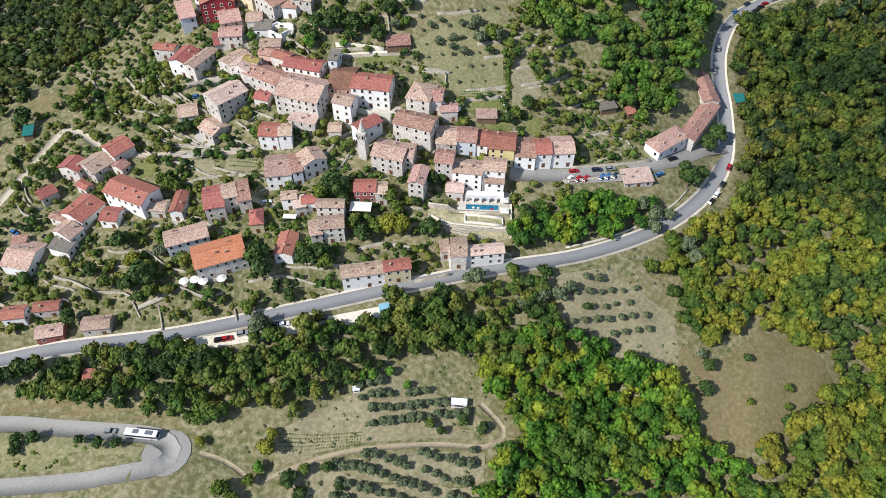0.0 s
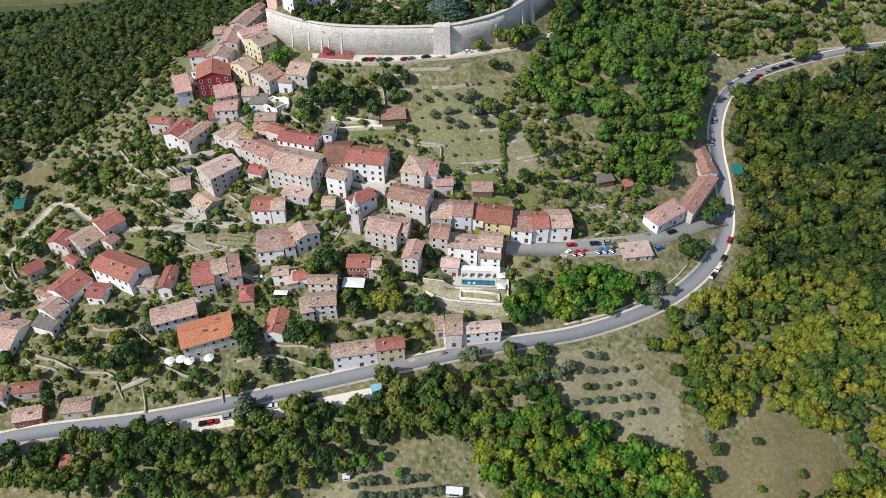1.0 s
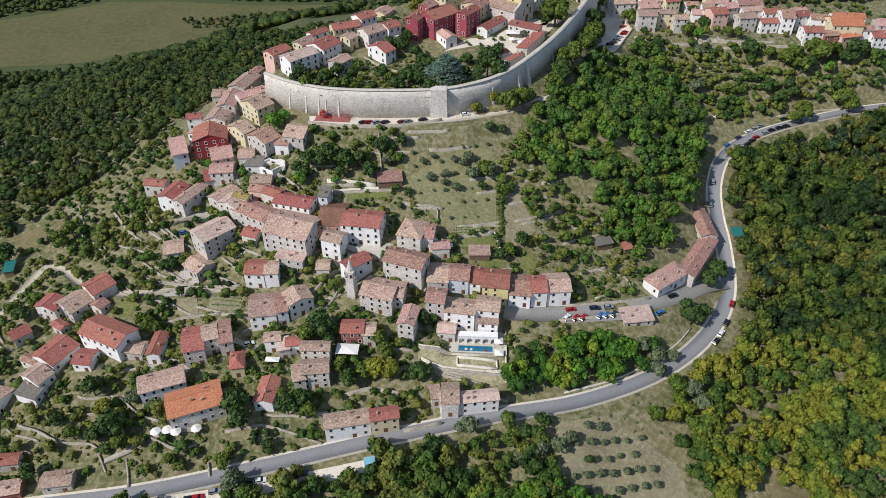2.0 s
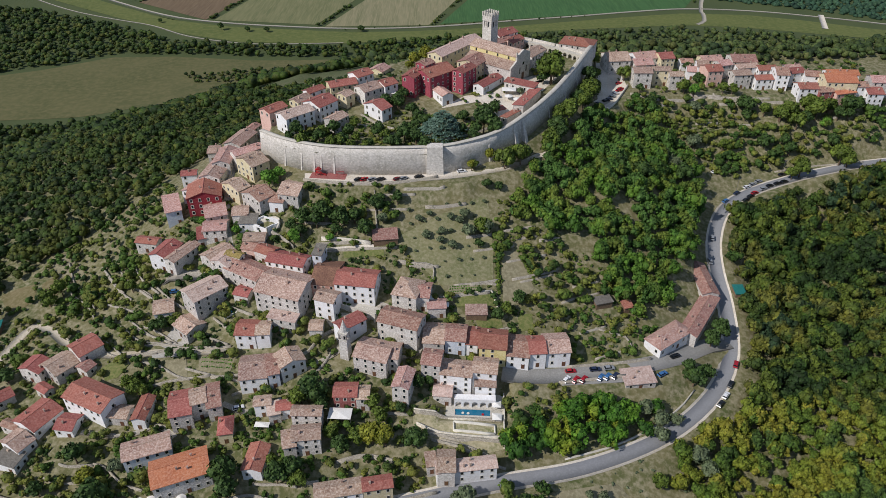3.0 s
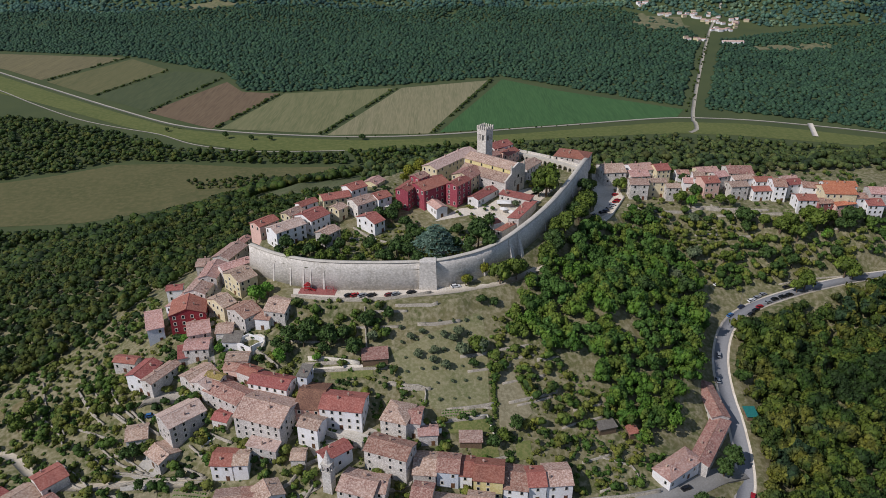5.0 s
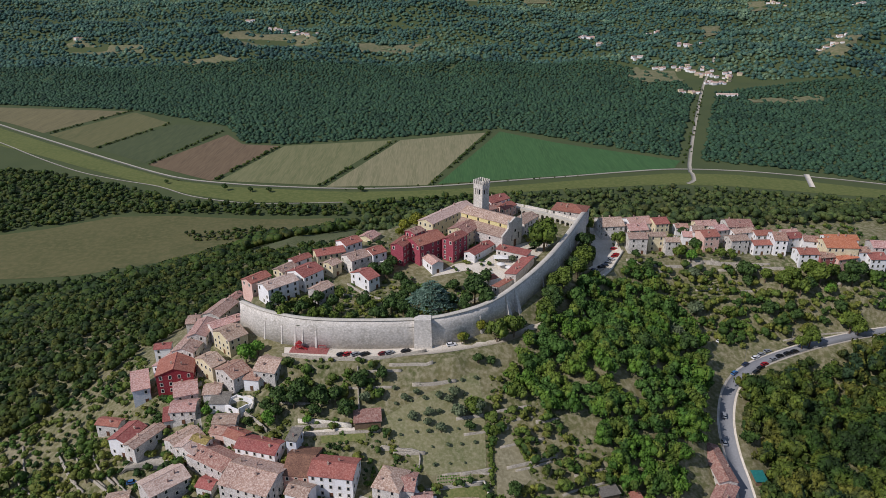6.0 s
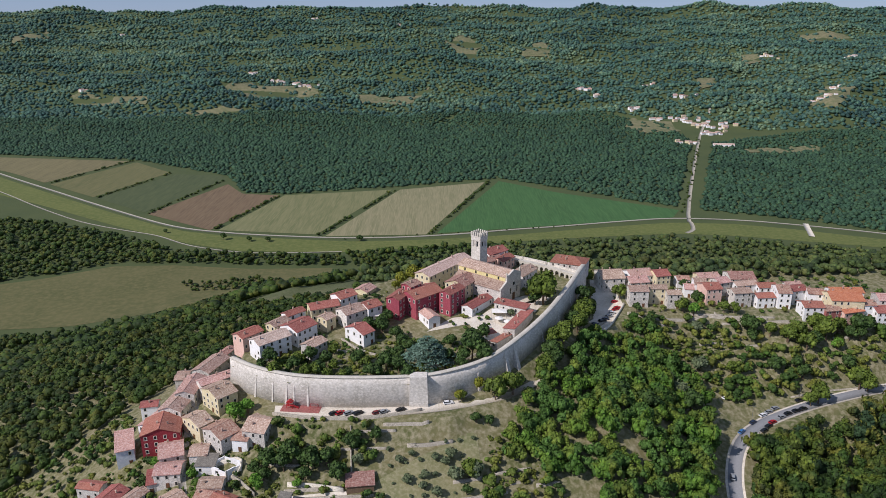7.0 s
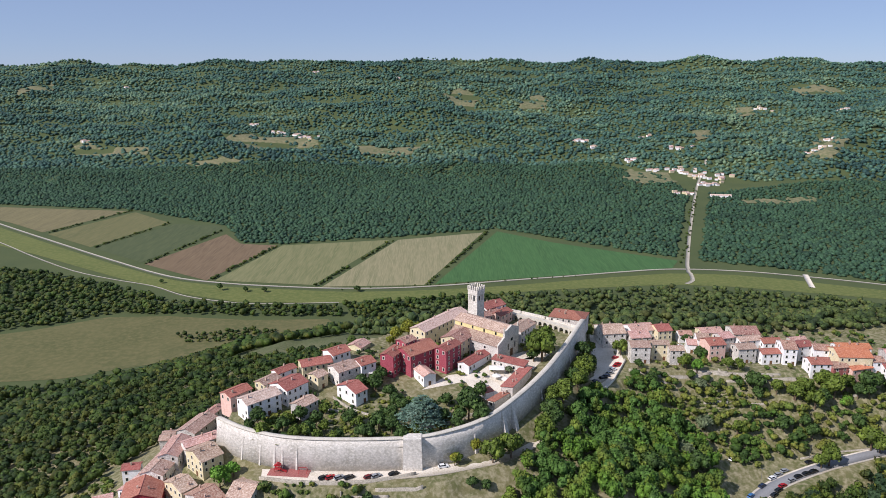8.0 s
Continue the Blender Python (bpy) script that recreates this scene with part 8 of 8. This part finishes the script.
field([(34.5, 237.6), (40.2, 238.5), (40.7, 231.7), (34.7, 230.8)], GRASS, "green lawn plot beside the road", 0.16)
field([(-6.3, 198.7), (8.6, 196.5), (23.1, 198.2), (27.1, 203.3), (26.2, 183.9), (16.2, 181.8), (5.9, 184.7), (-5.6, 190.4)], TERRACE, "beige terraced garden below the swimming pool", 0.12)
garden_wall([(-46.1, 268.3), (-36.8, 267.4), (-25.1, 265.5)], 3.0, 0.5, PALE_WALL)
garden_wall([(-69.4, 274.0), (-64.1, 270.9), (-57.5, 265.1)], 2.6, 0.5)
garden_wall([(-77.1, 278.6), (-70.2, 280.7), (-65.5, 279.4), (-66.1, 273.7), (-71.9, 273.5)], 2.6, 0.5, PALE_WALL)
garden_wall([(-13.3, 257.9), (-5.7, 256.8), (0.8, 255.8), (0.8, 249.4)], 2.0, 0.5)
garden_wall([(7.3, 243.0), (15.9, 244.7), (24.5, 246.6)], 1.4, 0.5, PALE_WALL)
garden_wall([(24.5, 246.6), (25.7, 243.1), (26.8, 239.3)], 1.4, 0.5, PALE_WALL)
garden_wall([(-5.7, 197.8), (1.8, 196.8), (8.6, 195.0), (16.6, 194.8), (25.8, 195.8)], 2.0, 0.5, PALE_WALL)
garden_wall([(-4.6, 192.6), (3.9, 188.9), (14.3, 187.3), (26.1, 187.2)], 2.2, 0.5, PALE_WALL)
garden_wall([(26.8, 205.9), (26.6, 195.8), (26.0, 183.9)], 1.4, 0.5, PALE_WALL)
garden_wall([(3.9, 186.7), (14.2, 183.8), (24.3, 180.6)], 1.2, 0.5)
garden_wall([(-124.9, 244.1), (-114.1, 235.4), (-102.2, 230.3)], 1.6, 0.5)
garden_wall([(-114.6, 255.4), (-105.4, 247.2), (-99.8, 243.8)], 2.0, 0.5)
garden_wall([(-82.4, 212.7), (-75.7, 212.6), (-71.3, 213.2)], 1.8, 0.5)
garden_wall([(-104.7, 210.7), (-95.9, 212.4), (-82.6, 213.4)], 1.8, 0.5)
garden_wall([(-129.8, 272.4), (-124.9, 263.6), (-117.4, 256.1), (-112.7, 252.3)], 1.8, 0.5)
garden_wall([(-138.3, 238.6), (-127.5, 231.3), (-120.0, 224.6)], 1.4, 0.5)
vine_row((7.4, 247.3), (20.1, 249.1), 31, LEAF["bright"], 0.5)
vine_row((7.4, 246.3), (20.5, 248.2), 32, LEAF["bright"], 0.5)
vine_row((7.6, 245.1), (20.7, 247.0), 33, LEAF["bright"], 0.5)
vine_row((-87.6, 220.9), (-75.4, 219.4), 34, LEAF["bright"], 0.5)
vine_row((-87.3, 219.0), (-75.6, 218.1), 35, LEAF["bright"], 0.5)
vine_row((-86.9, 217.1), (-75.8, 216.4), 36, LEAF["bright"], 0.5)

garden_wall([(-5.7, 196.9), (6.0, 195.6), (26.1, 194.4)], 2.5, 0.6)
garden_wall([(-4.5, 190.6), (5.9, 187.6), (26.1, 185.7)], 2.0, 0.6)
garden_wall([(0.7, 186.9), (12.1, 183.1), (26.2, 177.5)], 1.5, 0.6)
garden_wall([(-10.2, 165.8), (-3.9, 167.2), (2.8, 168.7)], 2.0, 0.6)
garden_wall([(48.0, 209.5), (60.9, 211.3), (73.6, 213.3)], 2.2, 0.6)
garden_wall([(52.2, 217.8), (61.7, 219.1), (73.7, 220.6), (86.0, 223.4)], 1.8, 0.6)
garden_wall([(-46.9, 266.0), (-37.5, 266.2), (-25.8, 266.7)], 2.0, 0.6)
garden_wall([(-43.0, 263.0), (-27.9, 263.3), (-14.0, 264.2)], 1.5, 0.6)
garden_wall([(-24.8, 288.9), (-23.6, 277.8), (-22.5, 269.8)], 1.5, 0.6)
garden_wall([(-13.7, 257.2), (-6.8, 256.8), (1.2, 255.3)], 2.2, 0.6)
garden_wall([(3.5, 242.1), (13.6, 243.8), (23.8, 245.6)], 1.8, 0.6)
garden_wall([(9.2, 247.8), (20.5, 249.6), (28.5, 249.3)], 1.2, 0.6)
garden_wall([(-120.7, 223.2), (-108.3, 225.4), (-95.2, 226.5), (-77.2, 225.5)], 1.8, 0.6)
garden_wall([(-127.0, 259.6), (-115.5, 250.5), (-103.6, 241.4), (-92.5, 233.9)], 2.0, 0.6)
garden_wall([(-166.1, 284.5), (-155.9, 267.4), (-146.4, 259.7)], 1.2, 0.6)
garden_wall([(-145.1, 256.4), (-130.0, 249.8), (-118.5, 244.3)], 1.2, 0.6)
garden_wall([(-86.5, 237.8), (-78.5, 232.0), (-68.9, 228.6)], 1.5, 0.6)
garden_wall([(-54.2, 217.1), (-46.2, 220.7), (-42.5, 226.0), (-36.3, 229.0)], 2.0, 0.6)
garden_wall([(-57.1, 208.7), (-49.3, 212.5), (-41.4, 216.3)], 1.5, 0.6)
garden_wall([(-73.1, 205.3), (-65.4, 208.4), (-57.3, 209.8)], 1.2, 0.6)
garden_wall([(-93.0, 216.8), (-80.7, 213.2), (-71.2, 210.7)], 1.2, 0.6)
garden_wall([(-114.4, 229.7), (-104.9, 229.9), (-89.5, 224.7), (-77.4, 224.2)], 1.2, 0.6)
garden_wall([(-116.1, 238.4), (-108.1, 234.9), (-100.0, 230.0)], 1.0, 0.6)
garden_wall([(-132.2, 231.8), (-123.0, 224.7), (-106.4, 225.2)], 1.0, 0.6)
garden_wall([(-42.3, 224.2), (-37.5, 220.4), (-41.7, 213.4), (-46.0, 211.1)], 1.5, 0.6)
garden_wall([(-72.1, 166.4), (-59.5, 167.9), (-46.7, 165.5), (-38.1, 162.3)], 1.2, 0.6)
garden_wall([(-104.1, 158.0), (-101.2, 149.1)], 1.0, 0.6)
garden_wall([(-76.0, 156.8), (-74.3, 151.5)], 1.0, 0.6)
garden_wall([(-155.4, 198.9), (-147.4, 189.5), (-152.7, 183.0)], 1.2, 0.6)
garden_wall([(65.8, 235.7), (77.6, 232.9), (79.5, 228.7)], 1.0, 0.6)
garden_wall([(108.5, 389.8), (122.7, 386.8), (150.4, 389.6)], 2.2, 0.6)
garden_wall([(151.8, 389.6), (176.1, 386.5), (199.5, 385.7)], 2.0, 0.6)
garden_wall([(180.9, 351.7), (199.3, 355.8), (230.3, 358.0)], 1.0, 0.6)
garden_wall([(-56.5, 295.2), (-45, 292.9), (-36, 292.1), (-20, 292), (-8, 294.3), (3, 297.7)], 2.0, 0.6)
garden_wall([(91, 370), (97.4, 378), (104.6, 392), (110, 402.5)], 2.0, 0.7, PALE_WALL)
garden_wall([(-34.5, 340.0), (-26.0, 331.5), (-18.4, 327.1), (-10.9, 322.7)], 1.5, 0.6)
garden_wall([(-46.0, 342.3), (-40.8, 333.7), (-30.6, 329.4)], 1.2, 0.6)
garden_wall([(31.7, 331.1), (17.1, 321.1), (2.2, 314.8)], 1.5, 0.6)
car(-78.8, 143.6, "black", None)
car(-76.3, 144.0, "red", None)
car(-71.0, 145.8, "grey", None)
car(-60.0, 148.9, "black", None)
car(-56.7, 148.9, "white", None)
car(-46.6, 149.8, "black", None)
car(-43.3, 150.8, "navy", None)
car(115.6, 215.4, "black", None)
car(112.0, 209.9, "white", None)
car(108.8, 205.9, "black", None)
car(121.0, 225.6, "red", None)
car(132.3, 298.1, "grey", None)
car(127.0, 283.1, "grey", None)
car(53.3, 215.7, "red", 8)
car(62.8, 216.7, "navy", 6)
car(68.3, 217.4, "grey", 6)
car(51.1, 211.4, "white", 50)
car(54.5, 211.2, "red", 50)
car(57.5, 211.4, "red", 50)
car(64.2, 212.4, "blue", 50)
car(66.8, 212.8, "blue", 50)
car(69.7, 213.2, "navy", 50)
car(96.0, 225.5, "black", 25)
car(88.3, 215.3, "blue", 30)
car(147.5, 327.4, "blue", None)
car(155.3, 333.9, "navy", None)
car(162.2, 339.1, "white", None)
car(166.1, 341.6, "grey", None)
car(170.1, 344.2, "grey", None)
car(183.9, 349.3, "black", None)
car(157.7, 327.3, "black", None)
car(161.1, 330.4, "black", None)
car(164.1, 333.2, "red", None)
car(169.8, 336.8, "grey", None)
car(173.9, 339.1, "black", None)
car(178.4, 340.8, "black", None)
car(182.4, 342.1, "black", None)
car(147.8, 348.7, "white", None)
car(-32.0, 295.2, "black", 35)
car(-29.5, 295.4, "red", 35)
car(-26.2, 295.3, "grey", 35)
car(-22.4, 295.3, "black", 35)
car(-14.9, 295.6, "darkred", 35)
car(-12.3, 296.2, "grey", 35)
car(-5.6, 297.6, "black", 35)
car(13.5, 302.7, "white", 15)
car(104.1, 396.6, "red", 25)
car(101.2, 391.9, "white", 25)
car(98.4, 387.4, "grey", 25)
car(95.8, 383.9, "navy", 25)
car(93.7, 382.0, "black", 25)
car(146.0, 423.1, "white", 20)
car(47.9, 369.3, "navy", 20)
car(49.9, 368.1, "grey", 20)
car(-170.6, 193.2, "blue", -35)
car(-156.6, 190.7, "black", -20)
car(-69.6, 200.5, "white", 20)
car(-105.7, 252.2, "blue", 20)
car(-111.9, 113.9, "grey", -4)
car(88.9, 378.0, "navy", 30)
car(105.7, 398.8, "red", 15)
car(78.3, 372.9, "red", 15)
car(106.2, 406.9, "red", 15)
